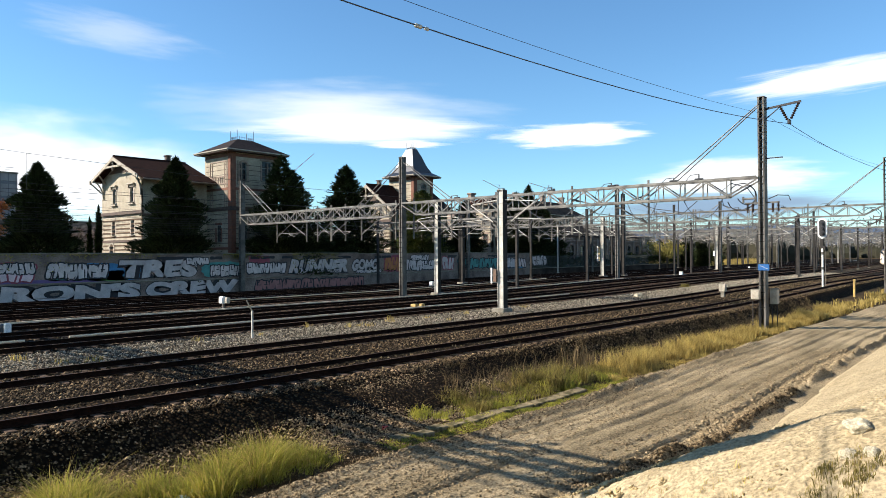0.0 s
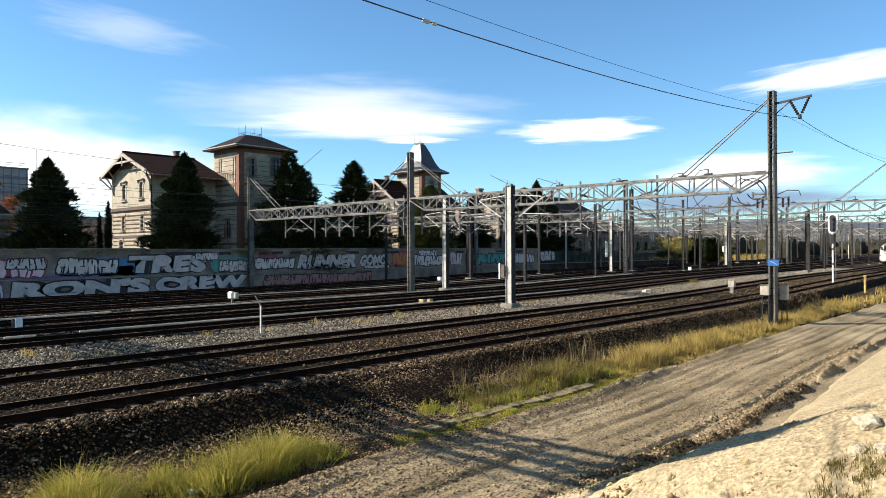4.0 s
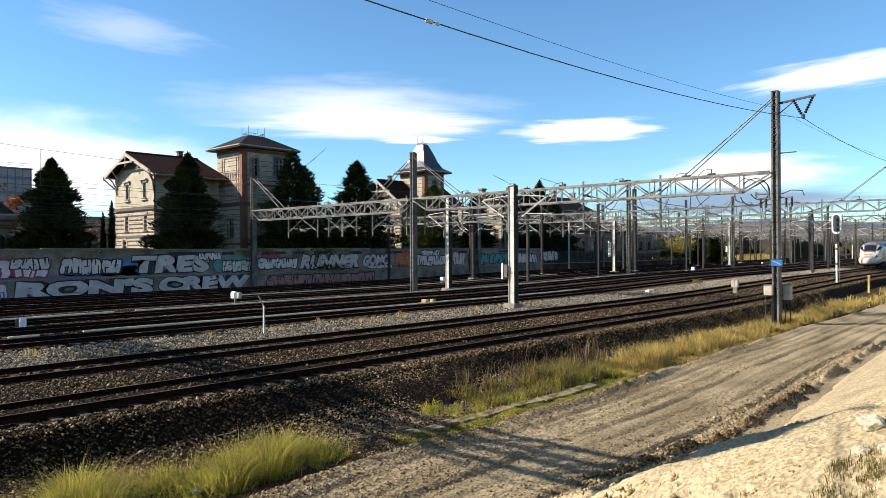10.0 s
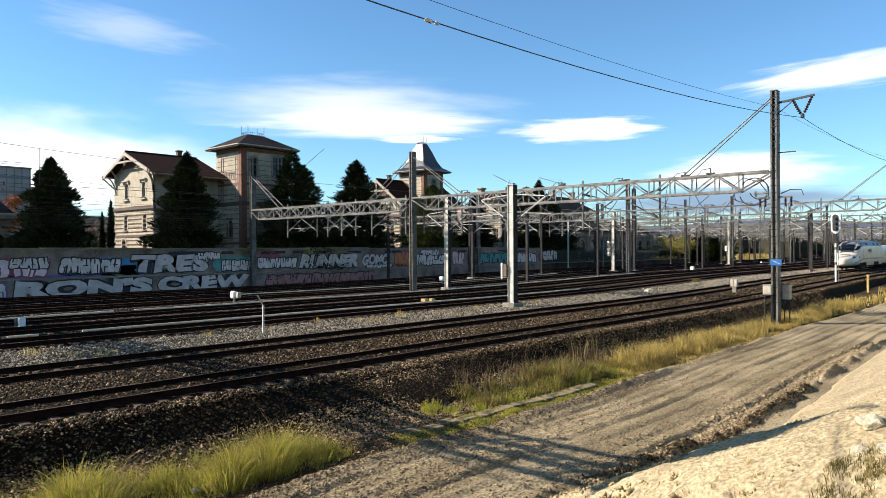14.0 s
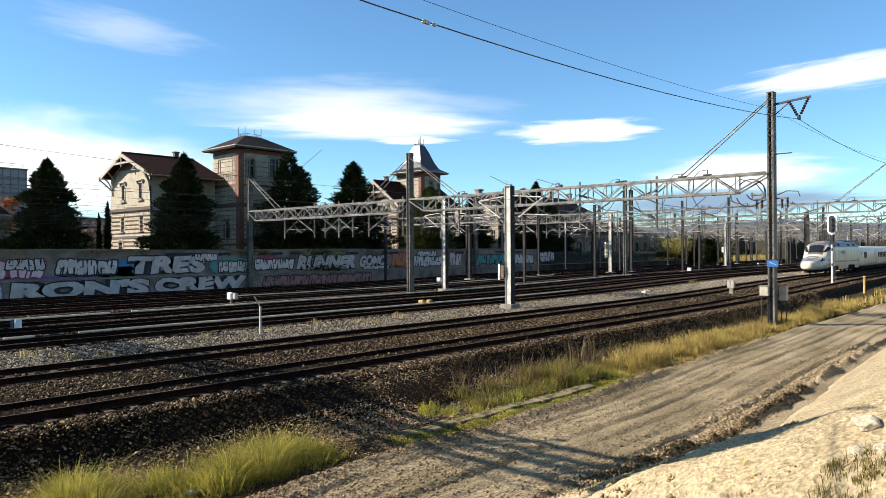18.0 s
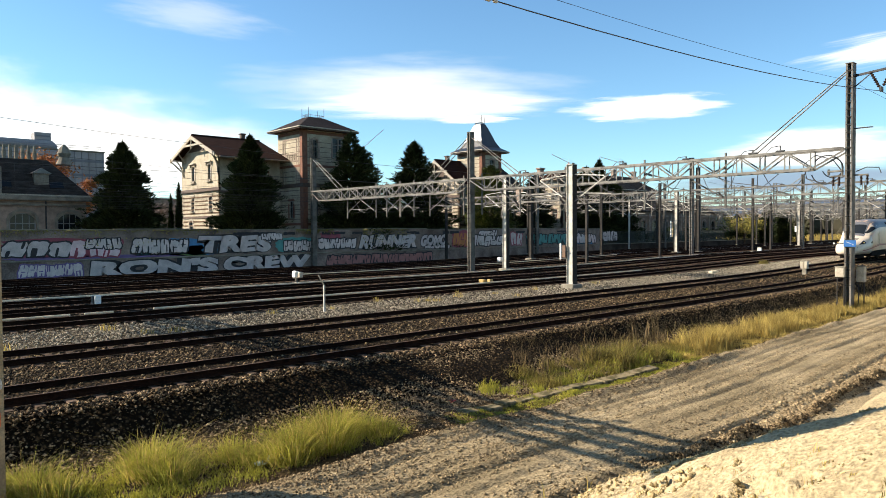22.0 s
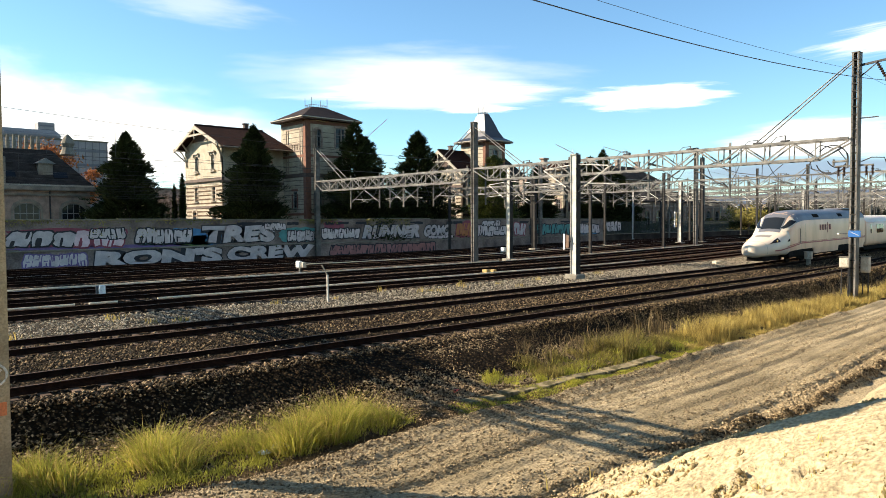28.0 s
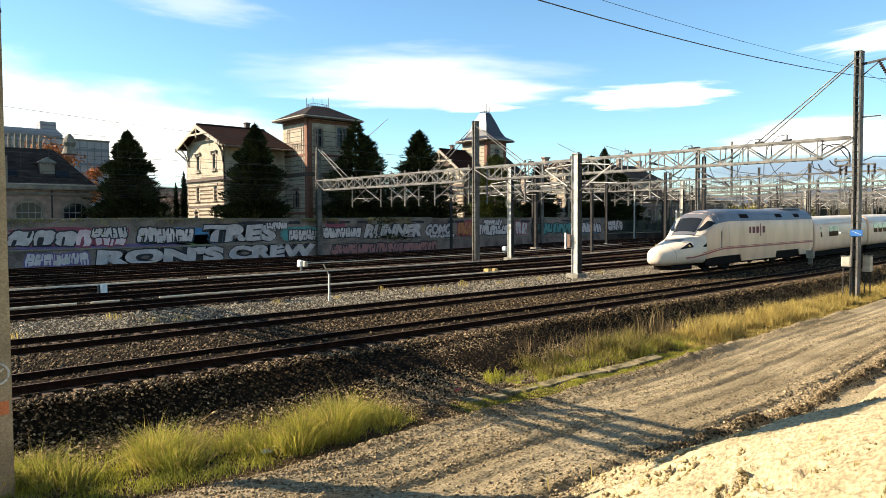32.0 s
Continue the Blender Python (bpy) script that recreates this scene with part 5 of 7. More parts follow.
# taller dark-roofed block behind it
s = thing("station_block", (0, 0, 0), "tall old station block with a dark roof and a pale cornice", "building")
facade(s, Matrix.Translation((126, 90, 0)), 28, 12.6, [(1.5 + 3.8 * k, 9.0, 1.6, 2.4, False) for k in range(7)], M_STONEWALL, trim=M_OLDPLASTER)
facade(s, west(126, 100.4), 10.4, 12.6, [(1.5 + 3.8 * k, 9.0, 1.6, 2.4, False) for k in range(2)], M_STONEWALL, trim=M_OLDPLASTER)
bands(s, Matrix.Translation((126, 90, 0)), 28, (12.3, 8.2), M_OLDPLASTER, 0.4, 0.2, "cornice")
part("wall", Geo().box((153.8, 95.2, 6.3), (0.4, 9.6, 12.6)).box((140, 100.2, 6.3), (27, 0.4, 12.6)), M_STONEWALL, s)
hip_roof(s, 126, 154, 90, 100.4, 12.7, 16.2, 20, 1.0, 0.6, M_SLATE_D)
for x in (131.0, 142.0, 150.5):
    part("chimney", Geo().box((x, 94, 16.2), (1.2, 0.8, 2.4), 0.05).box((x, 94, 17.4), (1.5, 1.0, 0.3), 0.04), M_STONEWALL, s)


# ---- trees ----
M_NEEDLE = material("dark_conifer_needles", (0.052, 0.062, 0.023), (0.014, 0.020, 0.008), 0.5, 0.9, island=0.55, spec=0.04)
M_DEEP = material("olive_green_needles", (0.13, 0.14, 0.036), (0.045, 0.056, 0.017), 0.5, 0.9, island=0.5, spec=0.15)
M_LEAF_O = material("autumn_leaves", (0.42, 0.16, 0.03), (0.30, 0.10, 0.02), 0.8, 0.8, island=0.4)
M_LEAF_G = material("olive_leaves", (0.27, 0.22, 0.035), (0.13, 0.118, 0.02), 0.8, 0.8, island=0.4)
M_TWIG = material("bare_twigs", (0.22, 0.165, 0.13), (0.13, 0.10, 0.08), 0.8, 0.9, island=0.4, spec=0.05)
M_BARK = material("bark", (0.10, 0.075, 0.055), (0.06, 0.045, 0.035), 3, 0.9, bump=0.6, stretch=(1, 1, 0.3))


def spray(g, p, out, size, r):
    """A flat drooping twig of leaves."""
    d = Vector(out).normalized()
    s = d.cross(Vector((0, 0, 1)))
    s = (s if s.length > 0.05 else Vector((1, 0, 0))).normalized()
    s = (s + Vector((r.uniform(-0.5, 0.5), r.uniform(-0.5, 0.5), r.uniform(-0.7, 0.7)))).normalized()
    a, b = p - d * size * 0.35, p + d * size
    g.add([a, p + s * size * 0.34 + Vector((0, 0, -0.06)), b, p - s * size * 0.34 + Vector((0, 0, -0.06))], [(0, 1, 2), (0, 2, 3)])


def conifer(x, y, h, rad, seed, label, n=3800, k_size=0.62, power=0.8, twin=False, base=0.0, group="conifers", mat=None):
    r = random.Random(seed)
    t = thing("conifer_tree", (x, y, base), label, "tree", group)
    tr = Geo().tube([(0, 0, -0.2), (0.1, 0, h * 0.4), (0, 0.05, h * 0.95)], [0.32, 0.2, 0.04], 8)
    for k in range(14):
        z = h * (0.12 + 0.055 * k)
        a = k * 2.4
        q = rad * (1 - z / h) ** power * 0.8
        tr.tube([(0, 0, z), (math.cos(a) * q, math.sin(a) * q, z + 0.2)], [0.07, 0.02], 5)
    part("trunk", tr, M_BARK, t, smooth=True)
    g = Geo()
    heads = [(0, 0, h)] + ([(rad * 0.45, 0.3, h * 0.9)] if twin else [])
    lob = [r.uniform(0.62, 1.2) for _ in range(60)]
    for _ in range(int(n * 5.2)):
        hx, hy, hh = heads[r.randrange(len(heads))] if twin else heads[0]
        u = 1 - r.random() ** 0.62
        z = hh * (0.04 + 0.96 * u)
        a = r.uniform(0, math.tau)
        lo = lob[int(a / math.tau * 10) + 10 * min(5, int(u * 6))]
        q = rad * (1 - u) ** power * lo * (1 + 0.25 * math.sin(z * 3.1 + a * 2)) * (0.35 + 0.65 * r.random() ** 0.5)
        p = Vector((hx * (1 - u * 0.2) + math.cos(a) * q, hy + math.sin(a) * q, z))
        spray(g, p, (math.cos(a), math.sin(a), r.uniform(0.1, 0.9)), r.uniform(0.4, 1.0) * k_size * 0.72, r)
    for _ in range(int(30 * h)):
        hx, hy, hh = heads[r.randrange(len(heads))]
        u = 1 - r.random() ** 0.6
        a = r.uniform(0, math.tau)
        q = rad * (1 - u) ** power * r.uniform(0.85, 1.34)
        for j in range(9):
            f = 0.62 + 0.42 * j / 8
            p = Vector((hx * (1 - u * 0.2) + math.cos(a) * q * f, hy + math.sin(a) * q * f, hh * (0.03 + 0.97 * u) + 0.5 * (f - 0.62) - 0.25))
            spray(g, p, (math.cos(a + r.uniform(-0.8, 0.8)), math.sin(a + r.uniform(-0.8, 0.8)), r.uniform(0.2, 1.1)), r.uniform(0.22, 0.5) * (1.25 - 0.5 * f), r)
    for k in range(10):
        spray(g, Vector((heads[0][0], heads[0][1], h - 0.1 * k)), (r.uniform(-0.3, 0.3), r.uniform(-0.3, 0.3), 1), 0.4, r)
    part("crown", g.mesh("crown", mat or M_NEEDLE, fix=False), None, t)
    return t


conifer(24.9, 74.0, 12.5, 4.9, 1, "broad dark green conifer standing behind the wall", 5200, power=0.78)
conifer(38.9, 74.0, 14.4, 5.1, 2, "tall dark green conifer in front of the villa", 5200, power=0.82)
conifer(52.6, 73.6, 16.0, 5.3, 3, "dense dark conifer with two tops beside the tower", 6600, power=0.74, twin=True)
conifer(65.3, 76.0, 16.1, 6.6, 4, "pointed dark conifer between the villas", 5800, power=0.74)
conifer(60.5, 73.5, 6.2, 4.5, 5, "low dark conifer behind the wall", 3000, power=0.3)
conifer(54.5, 73.5, 6.4, 4.5, 15, "low dark conifer behind the wall", 3000, power=0.3)
conifer(79.2, 74.5, 13.4, 4.4, 6, "rounded olive green conifer before the spired villa", 4200, power=0.45, mat=M_DEEP)
conifer(91.0, 75.5, 12.6, 3.6, 27, "dark conifer beside the spired villa", 3400, power=0.5)
conifer(104.2, 74.6, 14.6, 4.2, 7, "dark conifer at the end of the wall", 4000, power=0.45)
conifer(107.0, 73.6, 10.5, 4.6, 28, "broad dark conifer before the station building", 3600, power=0.4)
conifer(112.5, 74.6, 12.0, 4.8, 17, "broad dark conifer before the station building", 4000, power=0.4)
conifer(109.4, 75.5, 16.4, 3.9, 8, "slim dark conifer behind the wall", 3000, power=0.7)
conifer(31.4, 76.0, 8.6, 0.3, 9, "slim dark cypress behind the wall", 700, k_size=0.36, power=0.4, group="cypresses")
conifer(30.9, 77.0, 7.4, 0.22, 10, "slim dark cypress behind the wall", 600, k_size=0.32, power=0.4, group="cypresses")
conifer(163.0, 67.5, 8.2, 1.4, 11, "slim dark cypress by the tracks", 900, power=0.3, group="cypresses")
conifer(172.0, 67.5, 8.0, 1.6, 12, "slim dark cypress by the tracks", 900, power=0.3, group="cypresses")


def broadleaf(x, y, h, rad, seed, mat, label, n=2500, base=0.0):
    r = random.Random(seed)
    t = thing("broadleaf_tree", (x, y, base), label, "tree")
    tr = Geo().tube([(0, 0, -0.3), (0, 0, h * 0.5)], [0.22, 0.12], 7)
    tips = []
    for k in range(9):
        a, q = k * 2.4, rad * r.uniform(0.4, 0.8)
        tip = (math.cos(a) * q, math.sin(a) * q, h * r.uniform(0.55, 0.9))
        tips.append(Vector(tip))
        tr.tube([(0, 0, h * r.uniform(0.25, 0.5)), tip], [0.08, 0.02], 5)
    part("trunk", tr, M_BARK, t)
    g = Geo()
    for _ in range(n):
        c = tips[r.randrange(9)]
        p = c + Vector((r.gauss(0, 1), r.gauss(0, 1), r.gauss(0, 0.7))) * rad * 0.3
        spray(g, p, (r.uniform(-1, 1), r.uniform(-1, 1), r.uniform(-0.5, 1)), r.uniform(0.2, 0.45), r)
    part("crown", g.mesh("crown", mat, fix=False), None, t)


broadleaf(157.5, 70.0, 6.6, 3.3, 21, M_LEAF_G, "olive green shrub turning yellow beside the tracks")
broadleaf(22.6, 95.0, 13.8, 2.6, 22, M_LEAF_O, "orange autumn tree behind the slate roof")
broadleaf(27.0, 96.0, 10.8, 1.6, 23, M_LEAF_O, "orange autumn tree behind the slate roof")

broadleaf(42.5, 112.0, 8.6, 3.4, 24, M_TWIG, "bare brown winter tree behind the villa garden", 900)
broadleaf(46.5, 118.0, 8.0, 3.0, 25, M_TWIG, "bare brown winter tree behind the villa garden", 900)


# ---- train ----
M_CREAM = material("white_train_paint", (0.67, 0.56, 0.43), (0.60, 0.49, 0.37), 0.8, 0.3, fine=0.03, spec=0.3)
# tan copy of the white paint: side shade put into the colour, some dirt
M_SIDE_SHADE = material("shaded_side_train_paint", (0.72, 0.475, 0.315), (0.58, 0.37, 0.235), 0.9, 0.34, fine=0.05, spec=0.3, stretch=(1, 1, 0.3))
M_TRAIN_ROOF = material("grey_train_roof", (0.11, 0.112, 0.12), (0.08, 0.082, 0.09), 1, 0.4)
M_PILLAR = material("pale_pillar_paint", (0.52, 0.45, 0.36), (0.44, 0.38, 0.30), 1, 0.4, fine=0.05, spec=0.3)
M_STRIPE = material("plum_stripe", (0.34, 0.025, 0.03), (0.22, 0.03, 0.04), 1, 0.35)
M_LOGO = material("plum_logo", (0.20, 0.07, 0.075), (0.15, 0.05, 0.055), 1, 0.6, spec=0.1)
M_UNDER = material("train_underframe", (0.016, 0.013, 0.011), (0.008, 0.007, 0.006), 3, 0.9, spec=0.06)
M_HATCH = material("grey_hatch", (0.22, 0.2, 0.17), (0.17, 0.155, 0.13), 3, 0.6)
M_SCREEN = glass("train_glass", (0.012, 0.015, 0.018), 0.04)
M_LAMP = glass("lamp_glass", (0.012, 0.012, 0.014), 0.12)

# distance behind the nose tip, half width, underside, top
NOSE = [(0.0, 0.14, 0.92, 1.28), (0.1, 0.38, 0.74, 1.47), (0.3, 0.58, 0.62, 1.59), (0.8, 0.88, 0.56, 1.70), (1.6, 1.13, 0.56, 1.86), (2.4, 1.28, 0.56, 2.09), (3.0, 1.35, 0.58, 2.26), (3.5, 1.39, 0.60, 2.41),
        (3.75, 1.41, 0.60, 2.62), (4.2, 1.43, 0.60, 3.06), (4.7, 1.45, 0.60, 3.52), (5.1, 1.465, 0.60, 3.76), (5.6, 1.475, 0.60, 3.88), (6.4, 1.48, 0.60, 3.96), (7.4, 1.48, 0.60, 4.0), (21.0, 1.48, 0.60, 4.0)]
# half section of the body from the floor's middle round to the roof's middle: share of the girth, of the half width, of the height
SIDE = [(0.0, 0.0, 0.0), (0.12, 0.85, 0.0), (0.2, 0.97, 0.02), (0.3, 1.0, 0.1), (0.5, 1.0, 0.42), (0.62, 0.992, 0.62), (0.7, 0.965, 0.768), (0.715, 0.945, 0.79), (0.78, 0.83, 0.885), (0.86, 0.60, 0.96), (0.93, 0.31, 0.992), (1.0, 0.0, 1.0)]


def section(keys, s):
    for a, b in zip(keys, keys[1:]):
        if s <= b[0]:
            u = max(0.0, (s - a[0]) / (b[0] - a[0]))
            return [p + (q - p) * u for p, q in zip(a[1:], b[1:])]
    return list(keys[-1][1:])


def skin(keys, s, a, out=0.0):
    """Point of the body shell at distance s; a = 0 on the south side, 90 at the top, 180 on the north side."""
    w, zb, zt = section(keys, s)
    a = (a + 90) % 360 - 90
    north, h = a > 90, 180 - a if a > 90 else a
    c, q = math.cos(radians(h)), math.sin(radians(h))
    zc = zb + (zt - zb) * 0.42
    yy = abs(c) ** (2 / 2.6) * w
    zz = zc + math.copysign(abs(q) ** (2 / 2.6), q) * (zt - zc if q > 0 else zc - zb)
    fy, fz = section(SIDE, (h + 90) / 180)
    k = min(1.0, max(0.0, (s - 1.5) / 4.0)) if len(keys) > 8 else 1.0
    k = k * k * (3 - 2 * k)
    yy, zz = yy + (fy * w - yy) * k, zz + (zb + fz * (zt - zb) - zz) * k
    if out:
        mid = zb + (zt - zb) * 0.45
        d = math.hypot(yy, zz - mid) or 1.0
        yy, zz = yy + out * yy / d, zz + out * (zz - mid) / d
        if abs(fy) > 0.94:
            yy += out * 0.4
    return (s - (out if s < 0.5 else 0), yy if north else -yy, zz)


def shell(keys, ss, angles, out=0.0, closed=False):
    g, n = Geo(), len(angles)
    vs = [skin(keys, s, a, out) for s in ss for a in angles]
    fs = [(i * n + k, i * n + (k + 1) % n, (i + 1) * n + (k + 1) % n, (i + 1) * n + k) for i in range(len(ss) - 1) for k in range(n if closed else n - 1)]
    if closed:
        fs += [tuple(range(n)), tuple((len(ss) - 1) * n + k for k in range(n))[::-1]]
    return g.add(vs, fs)


def height_angle(keys, s, z, north=False):
    """The angle at which the shell reaches the height z."""
    lo, hi = -89.0, 89.0
    for _ in range(30):
        mid = (lo + hi) / 2
        lo, hi = (mid, hi) if skin(keys, s, mid)[2] < z else (lo, mid)
    return 180 - lo if north else lo


def band(keys, ss, z0, z1, out, north=False, rows=3):
    """A strip of the shell between heights; z0 and z1 are functions of s."""
    vs = []
    for s in ss:
        a0, a1 = height_angle(keys, s, z0(s), north), height_angle(keys, s, z1(s), north)
        vs += [skin(keys, s, a0 + (a1 - a0) * k / rows, out) for k in range(rows + 1)]
    n = rows + 1
    return Geo().add(vs, [(i * n + k, i * n + k + 1, (i + 1) * n + k + 1, (i + 1) * n + k) for i in range(len(ss) - 1) for k in range(rows)])


def wheel_mesh():
    g = Geo()
    for y in (-0.84, 0.84):
        g.tube([(0, y - 0.07, 0), (0, y - 0.06, 0), (0, y + 0.06, 0), (0, y + 0.07, 0)], [0.42, 0.46, 0.46, 0.42], 20)
    g.tube([(0, -1.05, 0), (0, 1.05, 0)], 0.09, 10)
    return g.mesh("wheelset", M_UNDER)


WHEEL = wheel_mesh()


def bogie(parent, x, wheels):
    b = part("bogie", Geo().box((x, -1.05, 0.62), (4.0, 0.2, 0.5), 0.03).box((x, 1.05, 0.62), (4.0, 0.2, 0.5), 0.03).box((x, 0, 0.65), (1.2, 2.2, 0.3), 0.03)
             .box((x, -1.16, 0.45), (0.5, 0.14, 0.35), 0.02).tube([(x - 1.6, -1.2, 0.85), (x - 0.9, -1.22, 0.5)], 0.06), M_UNDER, parent)
    for dx in wheels:
        part("wheelset", WHEEL, None, b).location = (x + dx, 0, 0.46)


def line_steps(a, b, n):
    return [a + (b - a) * k / n for k in range(n + 1)]


def power_car():
    t = thing("train_locomotive", (130, 22.7, 0), "white high-speed power car with a long duck-bill nose", "train", "train set")
    ring = [-88, -75, -60, -45, -30, -15, 0, 12, 24, 36, 46, 54, 62, 70, 78, 84, 90, 96, 102, 110, 118, 126, 134, 144, 156, 168, 180, 195, 210, 225, 240, 255, 268]
    ss = [0, 0.05, 0.1, 0.2, 0.3, 0.5, 0.8, 1.2, 1.6, 2.0, 2.4, 2.7, 3.0, 3.3, 3.5, 3.75, 3.95]
    a_low = height_angle(NOSE, 10.0, 1.0)
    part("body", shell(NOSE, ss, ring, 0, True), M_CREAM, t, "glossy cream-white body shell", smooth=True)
    part("body", shell(NOSE, [3.93, 4.2, 4.45, 4.7, 4.9, 5.1, 5.35, 5.6, 6.0, 6.4, 7.0, 7.6, 8.4, 9.0, 12, 15, 18, 21.0], [a_low] + [q for q in ring if a_low + 2 < q < 178 - a_low] + [180 - a_low], 0, False), M_SIDE_SHADE, t, "cream body side with tan shade tone and faint dirt painted in", smooth=True)
    K = NOSE
    part("roof", shell(K, [5.0, 5.2, 5.4, 5.9, 6.4, 7.0, 7.6, 8.3, 9, 12, 15, 18, 20.95], [36, 38.7, 44, 50, 58, 66, 74, 82, 90, 98, 106, 114, 122, 130, 136, 141.3, 144], 0.014), M_TRAIN_ROOF, t, "blue-grey painted roof", smooth=True)
    part("screen_surround", shell(K, [3.45, 3.6, 3.8, 4.0, 4.2, 4.45, 4.7, 4.85, 5.02], [64, 67, 70, 73, 77, 83, 90, 97, 103, 107, 110, 113, 116], 0.012), M_TRAIN_ROOF, t, "grey frame round the windscreen", smooth=True)
    part("windscreen", shell(K, [3.72, 3.85, 4.0, 4.2, 4.4, 4.62], [68, 70, 72, 74, 78, 83, 90, 97, 102, 106, 108, 110, 112], 0.03), M_SCREEN, t, "raked dark windscreen", smooth=True)
    part("nose_hatch", shell(K, [2.2, 2.45, 2.7], [70, 76, 83, 90, 97, 104, 110], 0.012), M_HATCH, t, "grey nose hatch")
    part("coupler_seam", shell(K, [1.02, 1.06], [q for q in ring if -62 < q < 242], 0.005), M_BOX, t, "thin seam of the coupler cover")
    for north in (False, True):
        part("side_window", band(K, line_steps(3.85, 5.15, 8), lambda s: 2.56 + 0.42 * (s - 3.8), lambda s: min(2.62 + 0.72 * (s - 3.8), 3.26 - 0.4 * max(0, s - 4.75)), 0.026, north), M_SCREEN, t, "dark cab side window", smooth=True)
        part("window_surround", band(K, line_steps(3.6, 5.6, 9), lambda s: 2.3 + 0.5 * (s - 3.6), lambda s: min(3.46, 2.36 + 1.0 * (s - 3.6)), 0.009, north), M_PILLAR, t, smooth=True)
        part("headlight", band(K, line_steps(1.45, 2.6, 6), lambda s: 1.56 + 0.09 * (s - 1.45), lambda s: 1.58 + 0.33 * (s - 1.45), 0.02, north), M_LAMP, t, "dark slanted headlamp glass", smooth=True)
        part("lamp", Geo().tube([skin(K, 2.3, 180 - height_angle(K, 2.3, 1.74) if north else height_angle(K, 2.3, 1.74), o) for o in (0.01, 0.04)], 0.085, 10), M_YELLOW, t, "round amber lamp lens")
        part("stripe", band(K, line_steps(1.8, 7.0, 10) + line_steps(7.5, 20.95, 6), lambda s: 1.0 + min(0.42, max(0, s - 2.4) * 0.12), lambda s: 1.08 + min(0.44, max(0, s - 2.4) * 0.12), 0.012, north, 1), M_STRIPE, t, "thin plum red stripe")
        part("stripe", band(K, line_steps(3.4, 7.0, 10) + line_steps(7.5, 20.95, 6), lambda s: 1.13 + min(0.42, max(0, s - 2.4) * 0.12), lambda s: 1.17 + min(0.42, max(0, s - 2.4) * 0.12), 0.012, north, 1), M_STRIPE, t, "thin plum red stripe")
        for x0 in (5.85, 6.75):
            part("cab_door", band(K, [x0, x0 + 0.05], lambda s: 1.1, lambda s: 3.25, 0.008, north, 4), M_BOX, t, "thin cab door seam")
        part("grab_rail", Geo().tube([(5.65, (1 if north else -1) * 1.53, 1.5), (5.65, (1 if north else -1) * 1.5, 2.6)], 0.02), M_STEEL, t)
        part("mark", band(K, [3.5, 3.9], lambda s: 1.66, lambda s: 1.68 if s < 3.7 else 1.9, 0.012, north, 1), M_UNDER, t, "small dark triangle")
        y = 1.5 if north else -1.5
        # worn plum lettering of the operator as plain bars
        for x0, w, z0, h in ((9.7, 0.3, 2.36, 0.44), (10.2, 0.42, 2.36, 0.44), (10.8, 0.42, 2.36, 0.44), (11.42, 0.14, 2.14, 0.86), (11.8, 0.42, 2.36, 0.44)):
            part("logo_bar", band(K, [x0, x0 + w], lambda s: z0, lambda s: z0 + h, 0.014, north, 1), M_LOGO, t, "worn plum bar")
    for x0, x1 in ((8.5, 14.3), (18.3, 20.95)):
        for s in (-1, 1):
            part("skirt", Geo().prism([(x0 + 0.3, 0.55), (x1 - 0.2, 0.55), (x1, 1.06), (x0, 1.06)], "y", s * 1.36, s * 1.44), M_SIDE_SHADE, t)
    part("underframe", Geo().box((12.6, 0, 0.72), (17.4, 2.7, 0.55), 0.03), M_UNDER, t)
    part("end_wall", Geo().box((21.0, 0, 2.3), (0.06, 2.5, 2.9), 0.02), M_UNDER, t)
    part("snow_plough", Geo().prism([(-0.6, 0.9), (0.6, 0.9), (1.0, 2.6), (-1.0, 2.6)], "z", 0.3, 0.62), M_UNDER, t)
    for v in t.children:
        if v.name.startswith("snow_plough"):
            v.rotation_euler = (0, 0, -math.pi / 2)
            v.location = (0.2, 0, 0)
    bogie(t, 6.2, (-1.4, 1.4))
    bogie(t, 16.4, (-1.4, 1.4))
    for x0, x1 in ((8.6, 9.9), (14.3, 15.4), (17.6, 18.6)):
        part("roof_grille", shell(K, [x0, (x0 + x1) / 2, x1], [42, 47, 52], 0.03), M_UNDER, t, "dark roof grille")
    part("roof_box", Geo().box((18.8, 0, 4.04), (3.2, 1.5, 0.16), 0.06), M_TRAIN_ROOF, t)
    return t


CAR = [(0.0, 1.40, 0.62, 3.30), (0.25, 1.46, 0.6, 3.38), (12.8, 1.46, 0.6, 3.38), (13.05, 1.40, 0.62, 3.30)]


